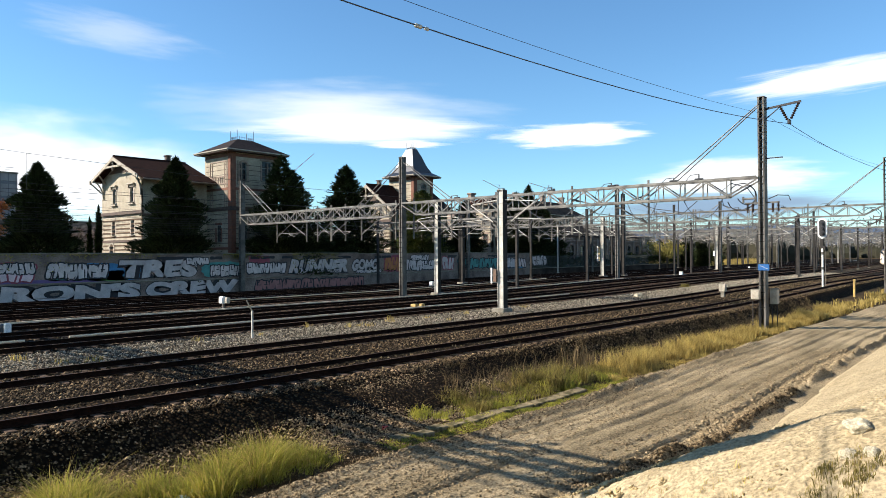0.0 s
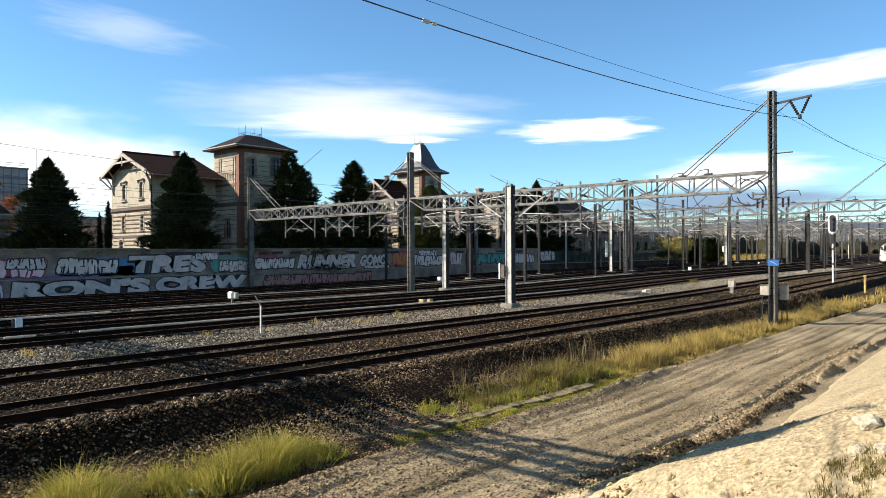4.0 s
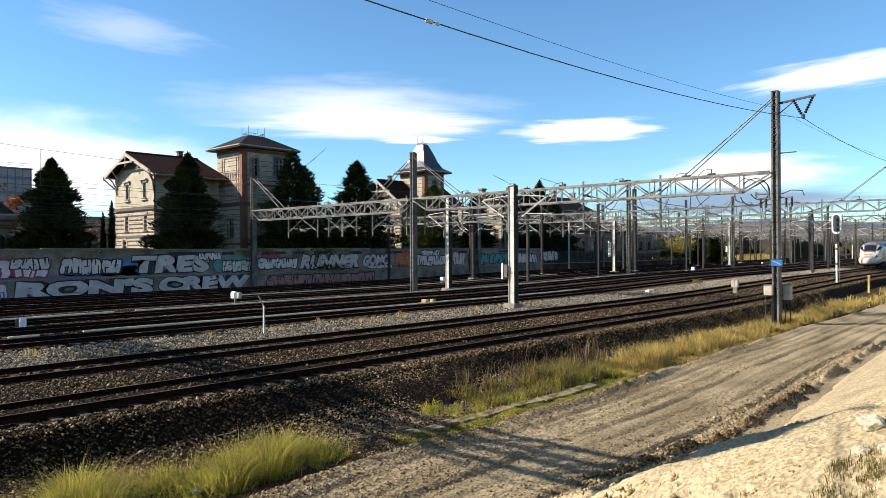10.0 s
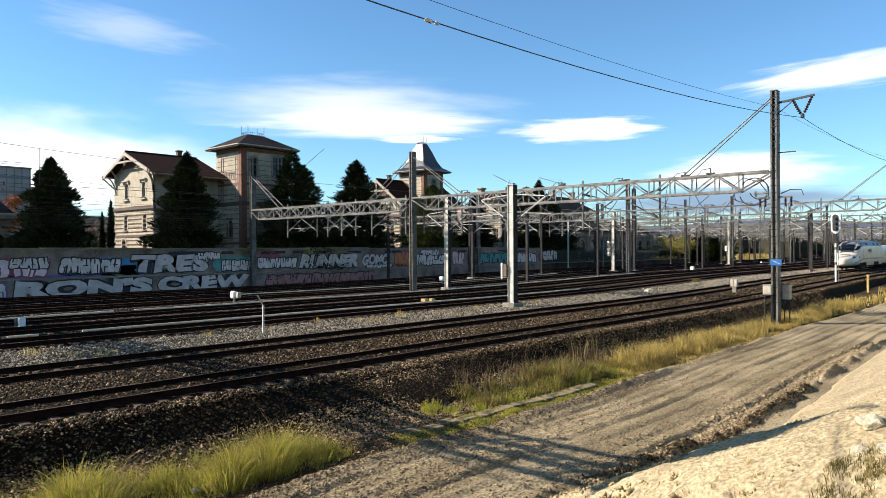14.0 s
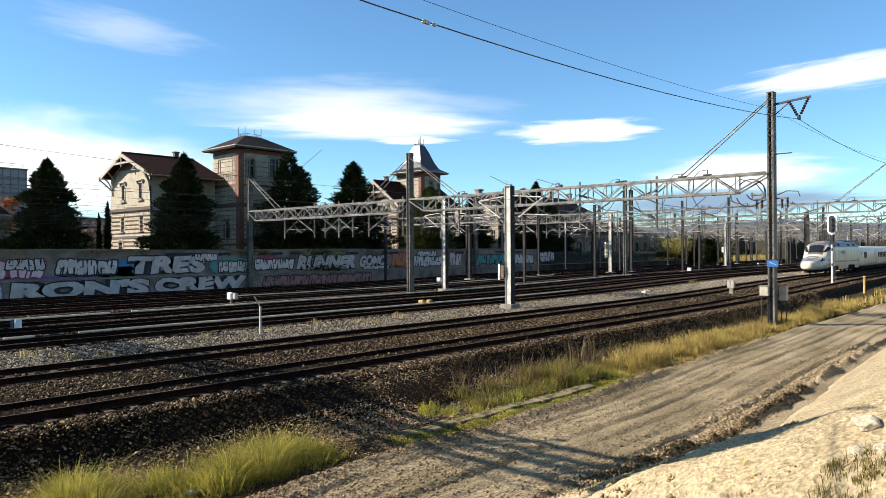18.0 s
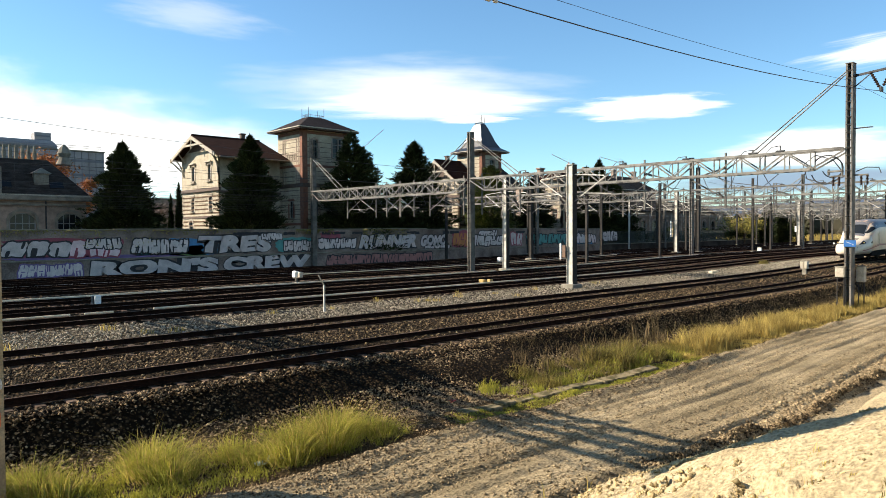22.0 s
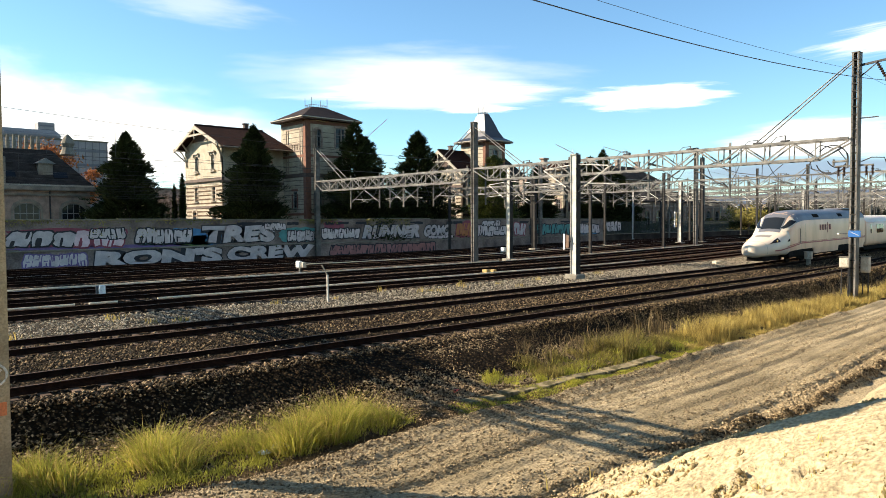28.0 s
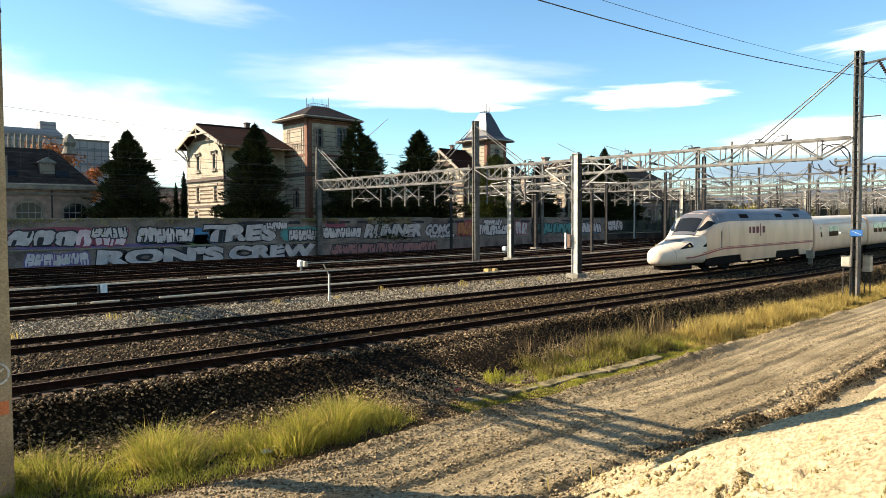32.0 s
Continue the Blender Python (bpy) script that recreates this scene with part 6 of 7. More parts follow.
def coach(kind):
    t = thing("train_coach", (150, 22.7, 0), "white low passenger coach with a plum stripe and dark windows", "train", "train set")
    ring = [-80, -60, -45, -30, -15, 0, 15, 30, 42, 52, 60, 68, 76, 84, 90, 96, 104, 112, 120, 128, 138, 150, 165, 180, 195, 210, 225, 240, 260]
    part("body", shell(CAR, [0, 0.25, 4, 8, 12.8, 13.05], ring, 0, True), M_SIDE_SHADE, t, smooth=True)
    part("roof", shell(CAR, [0.25, 4, 8, 12.8], [38.7, 44, 50, 58, 66, 74, 90, 106, 114, 122, 130, 136, 141.3], 0.012), M_CREAM, t, smooth=True)
    xs = (1.3, 3.2, 4.1) if kind == 0 else (1.4, 2.9, 4.4, 5.9, 7.4, 8.9, 10.4)
    for north in (False, True):
        for x in xs:
            w = 0.35 if kind == 0 and x < 2 else 1.2
            part("window", band(CAR, [x, x + w], lambda s: 1.75, lambda s: 2.55, 0.012, north, 2), M_SCREEN, t, "dark coach window")
        part("stripe", band(CAR, [0.1, 13.0], lambda s: 1.40, lambda s: 1.48, 0.01, north, 1), M_STRIPE, t, "thin plum red stripe")
        part("stripe", band(CAR, [0.1, 13.0], lambda s: 1.53, lambda s: 1.56, 0.01, north, 1), M_STRIPE, t)
        part("coach_door", band(CAR, [11.6, 11.65], lambda s: 0.8, lambda s: 3.0, 0.008, north, 2), M_BOX, t, "door seam")
    part("gangway", Geo().box((13.2, 0, 1.95), (0.5, 2.3, 2.3), 0.1), M_UNDER, t)
    part("underframe", Geo().box((6.5, 0, 0.46), (12.4, 2.4, 0.5), 0.03), M_UNDER, t)
    part("wheelset", WHEEL, None, t).location = (0.1, 0, 0.46)
    return t


loco = power_car()
coaches = [coach(0), coach(1)]
for k in range(5):
    coaches.append(copy_thing(coaches[1], Matrix.Translation((170 + 13 * k, 22.7, 0))))


# ---- clouds, hills, far things ----
def cloud_material(seed, soft, glow, tint):
    m = bpy.data.materials.new("cloud_vapour")
    m.use_nodes = True
    n, l = m.node_tree.nodes, m.node_tree.links
    n.clear()
    out = n.new("ShaderNodeOutputMaterial")
    tc = n.new("ShaderNodeTexCoord")
    mp = n.new("ShaderNodeMapping")
    mp.inputs["Location"].default_value = (seed * 3.1, seed * 1.7, seed)
    mp.inputs["Scale"].default_value = (1.5, 2.3, 1)
    l.new(tc.outputs["Object"], mp.inputs[0])
    nz = n.new("ShaderNodeTexNoise")
    nz.inputs["Scale"].default_value, nz.inputs["Detail"].default_value, nz.inputs["Roughness"].default_value = 1.4, 6, 0.55
    l.new(mp.outputs[0], nz.inputs["Vector"])
    ln = n.new("ShaderNodeVectorMath")
    ln.operation = "LENGTH"
    l.new(tc.outputs["Object"], ln.inputs[0])
    a = n.new("ShaderNodeMath")
    a.operation = "MULTIPLY_ADD"
    a.inputs[1].default_value, a.inputs[2].default_value = 0.8, -0.4
    l.new(nz.outputs["Fac"], a.inputs[0])
    b = n.new("ShaderNodeMath")
    b.operation = "ADD"
    l.new(ln.outputs["Value"], b.inputs[0]), l.new(a.outputs[0], b.inputs[1])
    r = n.new("ShaderNodeMapRange")
    r.interpolation_type = "SMOOTHSTEP"
    r.inputs["From Min"].default_value, r.inputs["From Max"].default_value = 0.78, 0.78 - soft
    l.new(b.outputs[0], r.inputs[0])
    k = n.new("ShaderNodeMath")
    k.operation = "MULTIPLY"
    k.inputs[1].default_value = glow[1]
    l.new(r.outputs[0], k.inputs[0])
    em = n.new("ShaderNodeEmission")
    em.inputs[0].default_value, em.inputs[1].default_value = (*tint, 1), glow[0] * 0.78
    tr = n.new("ShaderNodeBsdfTransparent")
    mx = n.new("ShaderNodeMixShader")
    l.new(k.outputs[0], mx.inputs[0]), l.new(tr.outputs[0], mx.inputs[1]), l.new(em.outputs[0], mx.inputs[2])
    l.new(mx.outputs[0], out.inputs[0])
    return m


def cloud(way, width, height, seed, soft, glow, roll=0.0, tint=(1.0, 0.985, 0.96), label="thin white cloud drifting in a blue sky"):
    """A veil of vapour 4 km away, of the given angular size in thousandths."""
    d, far = Vector(way).normalized(), 3900.0
    ob = alone("cloud", sheet(line_steps(-1, 1, 12), line_steps(-1, 1, 6), lambda x, y: 0.06 * (x * x + y * y)), cloud_material(seed, soft, glow, tint), label, "cloud", "clouds")
    m = look(Vector(EYE) + d * far, EYE).to_3x3().to_4x4()
    ob.matrix_world = Matrix.Translation(Vector(EYE) + d * far) @ m @ Matrix.Rotation(radians(roll), 4, "Z") @ Matrix.Diagonal((far * width / 2000, far * height / 2000, 60, 1))
    return ob


cloud((0.6323, 0.7503, 0.200), 660, 135, 1, 0.8, (0.74, 0.75), 0)
cloud((0.655, 0.735, 0.176), 560, 62, 8, 0.55, (0.76, 0.95), 0)
cloud((0.8435, 0.5115, 0.1639), 285, 50, 2, 0.4, (0.8, 1.0), 0)
cloud((0.958, 0.190, 0.214), 430, 58, 3, 0.45, (0.8, 1.0), -3)
cloud((0.9375, 0.3313, 0.100), 330, 75, 4, 0.5, (0.75, 0.97), 0)
cloud((0.319, 0.9416, 0.100), 520, 250, 5, 0.7, (0.85, 1.0), 0)
cloud((0.08, 0.98, 0.10), 640, 380, 9, 0.7, (0.9, 1.0), 0)
cloud((0.46, 0.86, 0.09), 420, 150, 10, 0.85, (0.7, 0.8), 0)
cloud((0.3878, 0.8788, 0.2783), 300, 75, 6, 0.7, (0.7, 0.35), 4)
cloud((0.7054, 0.6916, 0.1552), 160, 18, 7, 0.4, (0.75, 0.9), 0)
cloud((0.93, 0.34, 0.062), 620, 62, 12, 0.6, (0.36, 0.9), 0, (0.55, 0.72, 1.0), "grey-blue cloud bank low over the horizon")
cloud((0.80, 0.58, 0.045), 460, 46, 13, 0.7, (0.4, 0.8), 0, (0.55, 0.72, 1.0), "grey-blue cloud bank low over the horizon")


# unseen glowing cloud sheets overhead and behind, added to warm the fill light
for k, (az, el, w, h) in enumerate(((186, 24, 900, 380), (205, 40, 1000, 520), (235, 18, 950, 330), (270, 34, 1000, 480), (300, 14, 800, 300), (325, 40, 900, 420), (350, 55, 800, 420),
                                   (200, 66, 900, 700), (270, 72, 900, 700), (60, 68, 900, 600), (20, 48, 700, 320), (250, 52, 1000, 420))):
    a, e = radians(az), radians(el)
    cloud((math.cos(e) * math.cos(a), math.cos(e) * math.sin(a), math.sin(e)), w, h, 30 + k, 0.9, (0.31, 0.9), 5 * (k % 3 - 1), (1.0, 0.90, 0.77), "unseen glowing cloud sheet added as warm fill light")


# distance haze is put into the hills' blue base colour
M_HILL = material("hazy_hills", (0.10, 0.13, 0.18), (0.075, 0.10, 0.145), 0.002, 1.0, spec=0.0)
M_TOWN = material("far_town_trees", (0.05, 0.045, 0.03), (0.022, 0.024, 0.017), 0.05, 1.0, spec=0.0)
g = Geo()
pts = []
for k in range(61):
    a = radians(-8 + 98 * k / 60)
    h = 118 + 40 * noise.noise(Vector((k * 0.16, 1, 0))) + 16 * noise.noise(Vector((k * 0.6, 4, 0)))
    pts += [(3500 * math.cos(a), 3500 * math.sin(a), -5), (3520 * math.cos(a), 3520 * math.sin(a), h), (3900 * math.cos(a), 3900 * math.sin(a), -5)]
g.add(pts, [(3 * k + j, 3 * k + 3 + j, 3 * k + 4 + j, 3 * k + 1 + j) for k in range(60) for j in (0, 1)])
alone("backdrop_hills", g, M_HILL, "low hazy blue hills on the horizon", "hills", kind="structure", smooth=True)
r = random.Random(77)
g = Geo()
for k in range(1700):
    a = radians(r.uniform(0, 62))
    d = r.uniform(300, 800)
    w, h = r.uniform(4, 14), r.uniform(4, 12)
    x, y = d * math.cos(a), d * math.sin(a)
    if bend(x) + 4 < y < bend(x) + 66 and x < 460 or y < bend(x) - 30:
        continue
    g.tube([(x, y, -0.5), (x, y, h * 0.35), (x + r.uniform(-1, 1), y, h * 0.8), (x, y, h)], [w * 0.45, w * 0.55, w * 0.35, 0.3], 6)
alone("far_woods", g, M_TOWN, "far belt of dark trees and scrub beyond the yard", "woods", kind="stuff")
for x, y, w, d, h in ((210, 112, 34, 14, 9), (265, 118, 26, 14, 7), (330, 130, 40, 16, 8), (420, 170, 50, 20, 12), (180, 105, 18, 12, 6), (520, 190, 60, 30, 16), (300, 250, 40, 20, 26), (360, 330, 30, 20, 30), (66, 168, 18, 12, 11)):
    b = thing("far_building", (x, y, 0), "pale far building beyond the railway yard", "building", "far buildings")
    facade(b, Matrix.Translation((-w / 2, -d / 2, 0)), w, h, [(2 + 5 * k, h - 3.2, 2.4, 1.6, False) for k in range(int((w - 4) / 5))], M_STONEWALL)
    part("wall", Geo().box((-w / 2 + 0.2, 0, h / 2), (0.4, d - 0.9, h)), M_STONEWALL, b)
    part("roof", Geo().box((0, 0, h + 0.15), (w + 0.6, d + 0.6, 0.3)), M_SLATE, b)


def crane(x, y, h, jib, turn, rise=0.0):
    t = thing("tower_crane", pose(x, y, 0, 0, 0, turn), "thin far tower crane against the sky", "crane", "tower cranes")
    g = Geo()
    for s in (-0.6, 0.6):
        for q in (-0.6, 0.6):
            g.beam((s, q, 0), (s, q, h), 0.14)
    for k in range(int(h / 3)):
        g.beam((-0.6, -0.6, k * 3), (0.6, -0.6, k * 3 + 3), 0.1)
    part("tower", g, M_REDPLATE, t)
    up = jib * math.tan(radians(rise))
    g = Geo()
    for s in (-0.5, 0.5):
        g.beam((0, s, h), (jib, s, h + up), 0.14)
    for k in range(8):
        g.beam((jib * k / 8, -0.5, h + up * k / 8), (jib * (k + 1) / 8, 0.5, h + up * (k + 1) / 8), 0.12)
    part("jib", g, M_REDPLATE if rise else M_STEEL_P, t)
    part("counter_jib", Geo().beam((-jib * 0.3, 0, h), (0, 0, h), 0.5, 0.3), M_STEEL_P, t)
    part("counterweight", Geo().box((-jib * 0.27, 0, h - 0.8), (2, 1.0, 1.6)), M_CONC, t)
    part("tie", Geo().beam((0, 0, h), (0, 0, h + 3.0), 0.3).beam((0, 0, h + 3), (jib * 0.6, 0, h + up * 0.6), 0.08).beam((0, 0, h + 3), (-jib * 0.3, 0, h), 0.08), M_STEEL_P, t)


crane(264, 362, 53, 16, -38, 42)
crane(481, 362, 60, 15, 150, 24)
crane(477, 310, 56, 16, 140, 16)


# ---- line-side fittings ----
def fixture(name, x, y, label, category):
    return thing(name, (x, y, rise(x)), label, category)


M_PALEBLOCK = material("pale_block_concrete", (0.5, 0.44, 0.31), (0.34, 0.29, 0.2), 4, 0.9, bump=0.4)
M_CABINET = material("pale_cabinet_paint", (0.42, 0.375, 0.29), (0.30, 0.265, 0.20), 3, 0.7)
c = fixture("mast_sign", 42.8, 13.22, "blue enamel sign plate fixed to the mast", "sign")
part("plate", Geo().box((-0.12, -0.06, 2.6), (0.03, 0.62, 0.36), 0.008), M_BLUE, c)
part("bar", Geo().beam((-0.142, -0.27, 2.52), (-0.142, 0.12, 2.70), 0.012, 0.026), M_STEEL_P, c, "pale diagonal stroke")
part("lamp_head", Geo().box((-0.1, 0.75, 2.6), (0.09, 0.09, 0.09), 0.02), M_WHITE, c)
part("lamp_arm", Geo().beam((-0.1, 0.1, 2.6), (-0.1, 0.75, 2.6), 0.04), M_DARK, c)
for dx, dy, z, s in ((-0.3, 0.34, 1.02, (0.28, 0.5, 0.56)), (0.6, -0.42, 0.88, (0.4, 0.4, 0.86))):
    c = fixture("switch_cabinet", 43.0 + dx, 13.27 + dy, "weathered grey metal line-side cabinet on legs by the mast", "cabinet")
    part("case", Geo().box((0, 0, z), s, 0.03), M_CABINET, c)
    part("door", Geo().box((-s[0] / 2 - 0.008, 0, z), (0.016, s[1] - 0.14, s[2] - 0.14), 0.005), M_CABINET, c)
    part("lid", Geo().box((0, 0, z + s[2] / 2 + 0.02), (s[0] + 0.08, s[1] + 0.08, 0.04), 0.01), M_CONC, c)
    for q in (-1, 1):
        part("leg", Geo().beam((0, q * s[1] * 0.35, -0.9), (0, q * s[1] * 0.35, z - s[2] / 2), 0.05), M_MAST_D, c)

c = fixture("signal_post", 73.4, 17.35, "pale signal post with a dark oval head and white rim", "signal")
part("pole", Geo().tube([(0, 0, -0.6), (0, 0, 4.8)], 0.085, 10), M_WHITE, c)
for z in (1.5, 2.9):
    part("collar", Geo().tube([(0, 0, z), (0, 0, z + 0.25)], 0.10, 10), M_MAST, c)
part("relay_case", Geo().box((0.02, 0.02, 3.95), (0.3, 0.34, 0.9), 0.04).box((-0.1, -0.2, 3.5), (0.2, 0.2, 0.4), 0.03), M_MAST_D, c, "dark relay case under the head")


def oval(hw, hh, x0, x1):
    """An upright long-oval plate facing along the line."""
    return Geo().prism([(hw * math.cos(k * math.tau / 28), 5.4 + math.copysign(hh - hw, math.sin(k * math.tau / 28)) + hw * math.sin(k * math.tau / 28)) for k in range(28)], "x", x0, x1)


part("back_board", oval(0.40, 0.95, -0.02, 0.04), M_WHITE, c, "white rim of the signal head")
part("signal_head", oval(0.25, 0.8, -0.1, -0.02), M_DARK, c, "matt black signal face")
for z in (4.95, 5.4, 5.85):
    part("hood", Geo().tube([(-0.1, 0, z), (-0.36, 0, z - 0.02)], [0.13, 0.12], 12), M_DARK, c)
part("ladder", Geo().beam((0.35, 0.15, -0.3), (0.35, 0.15, 4.6), 0.04).beam((0.35, -0.15, -0.3), (0.35, -0.15, 4.6), 0.04), M_MAST, c)
c = fixture("marker_post", 69.0, 13.85, "short yellow marker post in the grass", "post")
part("post", Geo().box((0, 0, 0.0), (0.16, 0.16, 1.4), 0.02), M_YELLOW, c)
part("cap", Geo().box((0, 0, 0.76), (0.22, 0.22, 0.14), 0.03), M_YELLOW, c)
c = fixture("stake", 17.75, 27.0, "thin pale wooden stake in the gravel", "stake")
part("rod", Geo().beam((0, 0, -0.4), (0, 0, 1.0), 0.07), M_STEEL_P, c)
part("leaning_rod", Geo().beam((0.05, 0.05, 0.95), (-0.1, 0.3, 1.45), 0.05), M_CONC, c)
for x, y in ((25.4, 42.0), (52.0, 47.5)):
    c = fixture("dwarf_signal", x, y, "small white dwarf signal beside the rail", "signal")
    part("foot", Geo().beam((0, 0, -0.3), (0, 0, 0.25), 0.12), M_MAST, c)
    part("head", Geo().box((0, 0.12, 0.5), (0.3, 0.55, 0.5), 0.08), M_WHITE, c)
    part("hood", Geo().box((0.05, -0.42, 0.5), (0.26, 0.3, 0.4), 0.05), M_BOX, c)
c = fixture("point_motor", 11.0, 36.6, "black and white point indicator lamp beside the track", "point lamp")
part("case", Geo().box((0, 0.3, 0.08), (0.25, 0.4, 0.5), 0.04), M_DARK, c)
part("panel", Geo().box((0, -0.15, 0.08), (0.27, 0.22, 0.6), 0.03), M_WHITE, c)
c = fixture("point_machine", 35.1, 33.4, "yellow point machine beside the rail", "point machine")
part("case", Geo().box((0, 0.35, -0.06), (0.35, 0.5, 0.24), 0.04), M_YELLOW, c)
part("motor", Geo().box((0, -0.35, -0.04), (0.3, 0.35, 0.3), 0.04), M_YELLOW, c)
c = fixture("relay_box", 57.2, 20.78, "white painted relay box on a low stand between the tracks", "cabinet")
part("case", Geo().box((0, -0.13, 0.53), (0.3, 0.26, 0.55), 0.03).box((0.02, 0.15, 0.53), (0.28, 0.26, 0.55), 0.03), M_CABINET, c)
part("lid", Geo().box((0, 0, 0.82), (0.36, 0.6, 0.04), 0.01), M_BOX, c)
part("stand", Geo().box((0, 0, 0.0), (0.2, 0.3, 0.56), 0.02), M_CONC, c, "concrete stand")
for x, y in ((54.6, 26.9), (55.6, 27.2)):
    alone("concrete_block", Geo().box((0, 0, 0), (0.5, 0.34, 0.22), 0.04), M_PALEBLOCK, "pale concrete block lying in the gravel", "block", "blocks", at=(x, y, rise(x) - 0.14)).rotation_euler = (0, 0, x)
for x, y in ((104.0, 44.0),):
    c = fixture("relay_box", x, y, "white painted relay box between the tracks", "cabinet")
    part("case", Geo().box((0, 0, 0.02), (0.3, 0.5, 0.55), 0.03), M_WHITE, c)
    part("lid", Geo().box((0, 0, 0.31), (0.36, 0.56, 0.04), 0.01), M_BOX, c)
M_TURFCONC = material("mossy_concrete", (0.235, 0.185, 0.105), (0.09, 0.076, 0.036), 5, 0.95, bump=0.6, sharp=(0.42, 0.58), spec=0.06)
# drain channel along the foot of the bank
r = random.Random(12)
for x0, ln, off in ((12.15, 0.5, 0.05), (12.75, 0.62, -0.04), (13.5, 0.5, 0.06), (14.1, 0.55, 0.0), (14.75, 1.45, 0.0), (16.23, 1.5, 0.015), (17.75, 1.5, -0.01), (19.28, 1.4, 0.02)):
    ob = alone("channel_slab", Geo().box((0, 0, 0), (ln, 0.42, 0.15), 0.03), M_TURFCONC, "mossy concrete cover slab of a buried cable trough", "slab", "trough slabs",
               at=(x0 + ln / 2, 12.42 - 0.035 * (x0 - 12) + off, -1.145 + r.uniform(-0.02, 0.01)))
    ob.rotation_euler = (radians(r.uniform(-4, 4)), radians(r.uniform(-2, 2)), radians(r.uniform(-3, 0) - (4 if ln < 1 else 0)))
# pale tubes added to stand for the sunlit gleam along the rails
M_RAIL_GLEAM = material("pale_rail_gleam", (0.86, 0.70, 0.50), (0.62, 0.50, 0.35), 1.5, 0.9, spec=0.1)
for y, x0, x1 in ((31.75, 2.0, 8.5), (31.75, 9.05, 10.2), (31.75, 11.9, 52.0), (40.85, 4.0, 17.0), (40.85, 18.2, 44.0), (40.85, 45.0, 80.0), (49.0, 30.0, 75.0)):
    pts = [(x, y + bend(x), rise(x) + 0.03 + 0.02 * lump(x, y, 0.3)) for x in line_steps(x0, x1, 24)]
    alone("cable_duct", Geo().tube(pts, 0.045, 6), M_RAIL_GLEAM, "pale tube painting the gleam along a rail", "pipe", "ducts")


# ---- stones and grass ----
M_WEED = leafy(material("olive_weeds", (0.26, 0.205, 0.06), (0.13, 0.112, 0.035), 1.5, 0.9, island=0.45, spec=0.06))
M_STALK = material("dead_stalks", (0.17, 0.1245, 0.0621), (0.085, 0.0622, 0.0328), 2, 0.9, island=0.4, spec=0.06)
M_PALEROCK = material("pale_rock", (0.561, 0.498, 0.3504), (0.357, 0.2988, 0.1898), 5, 0.9, bump=0.8, bump_scale=18)
M_WINDROW = material("brown_gravel", (0.2125, 0.1535, 0.0839), (0.0425, 0.0299, 0.0161), 9, 0.85, island=0.8, spec=0.06)
rng = np.random.default_rng(5)


def scatter_stones(name, pts, size, mat, label, category, flat=0.75):
    """Many small broken stones as one body of stuff: a lopsided octahedron each."""
    n = len(pts)
    base = np.array([(1, 0, 0), (0, 1, 0), (-1, 0, 0), (0, -1, 0), (0, 0, 1), (0, 0, -0.6)], float)
    tri = np.array([(0, 1, 4), (1, 2, 4), (2, 3, 4), (3, 0, 4), (1, 0, 5), (2, 1, 5), (3, 2, 5), (0, 3, 5)])
    v = base[None] * (1 + rng.uniform(-0.45, 0.45, (n, 6, 1))) + rng.uniform(-0.3, 0.3, (n, 6, 3))
    a = rng.uniform(0, math.tau, n)
    c, s = np.cos(a)[:, None], np.sin(a)[:, None]
    x, y = v[..., 0] * c - v[..., 1] * s, v[..., 0] * s + v[..., 1] * c
    v = np.stack([x, y, v[..., 2] * flat], -1) * (np.asarray(size)[:, None, None] if np.ndim(size) else size)
    v = (v + np.asarray(pts)[:, None]).reshape(-1, 3)
    f = (tri[None] + 6 * np.arange(n)[:, None, None]).reshape(-1, 3)
    me = bpy.data.meshes.new(name)
    me.vertices.add(len(v)), me.loops.add(f.size), me.polygons.add(len(f))
    me.vertices.foreach_set("co", v.ravel())
    me.loops.foreach_set("vertex_index", f.ravel().astype(np.int32))
    me.polygons.foreach_set("loop_start", np.arange(0, f.size, 3, dtype=np.int32))
    me.materials.append(mat)
    me.update(calc_edges=True)
    return alone(name, me, None, label, category, kind="stuff")


def slope_z(y, x):
    """The steep side of the bank, slumped where it has spread."""
    y, w = np.asarray(y, float), slump(np.asarray(x, float))
    steep = np.interp(y, [12.6, 13.5, 15.15, 16.0, 16.3], [-1.13, -1.06, -0.93, -0.21, -0.19])
    loose = np.interp(y, [12.6, 13.1, 13.55, 15.6, 16.0], [-1.13, -1.1, -1.03, -0.21, -0.19])
    return steep + (loose - steep) * w


def verge(x, y):
    return np.array([max(rough_ground(a, b), (float(slope_z(b - bend(a), a)) + rise(a) if b - bend(a) > 13.4 else -9), road_z(a, b) if b < 11.8 else -9) for a, b in zip(x, y)])


n = 42000
x = 50 * rng.random(n) ** 1.25 - 1
y = rng.uniform(12.8, 16.2, n)
scatter_stones("bank_stones", np.stack([x, y, slope_z(y, x) + rng.uniform(-0.02, 0.03, n)], 1), 0.017 + 0.028 * rng.random(n), M_STONE, "broken dark ballast stones on the bank", "ballast stones")
n = 13000
x = rng.uniform(1.2, 16, n)
y = rng.uniform(12.0, 13.9, n)
scatter_stones("ditch_stones", np.stack([x, y, verge(x, y) + rng.uniform(-0.012, 0.012, n)], 1), 0.012 + 0.028 * rng.random(n) ** 2, M_STONE, "broken brown stones fallen into the ditch", "ballast stones")
n = 8000
x = 10.5 + 15 * rng.random(n)
y = 12.75 + 2.6 * rng.random(n) ** 1.3
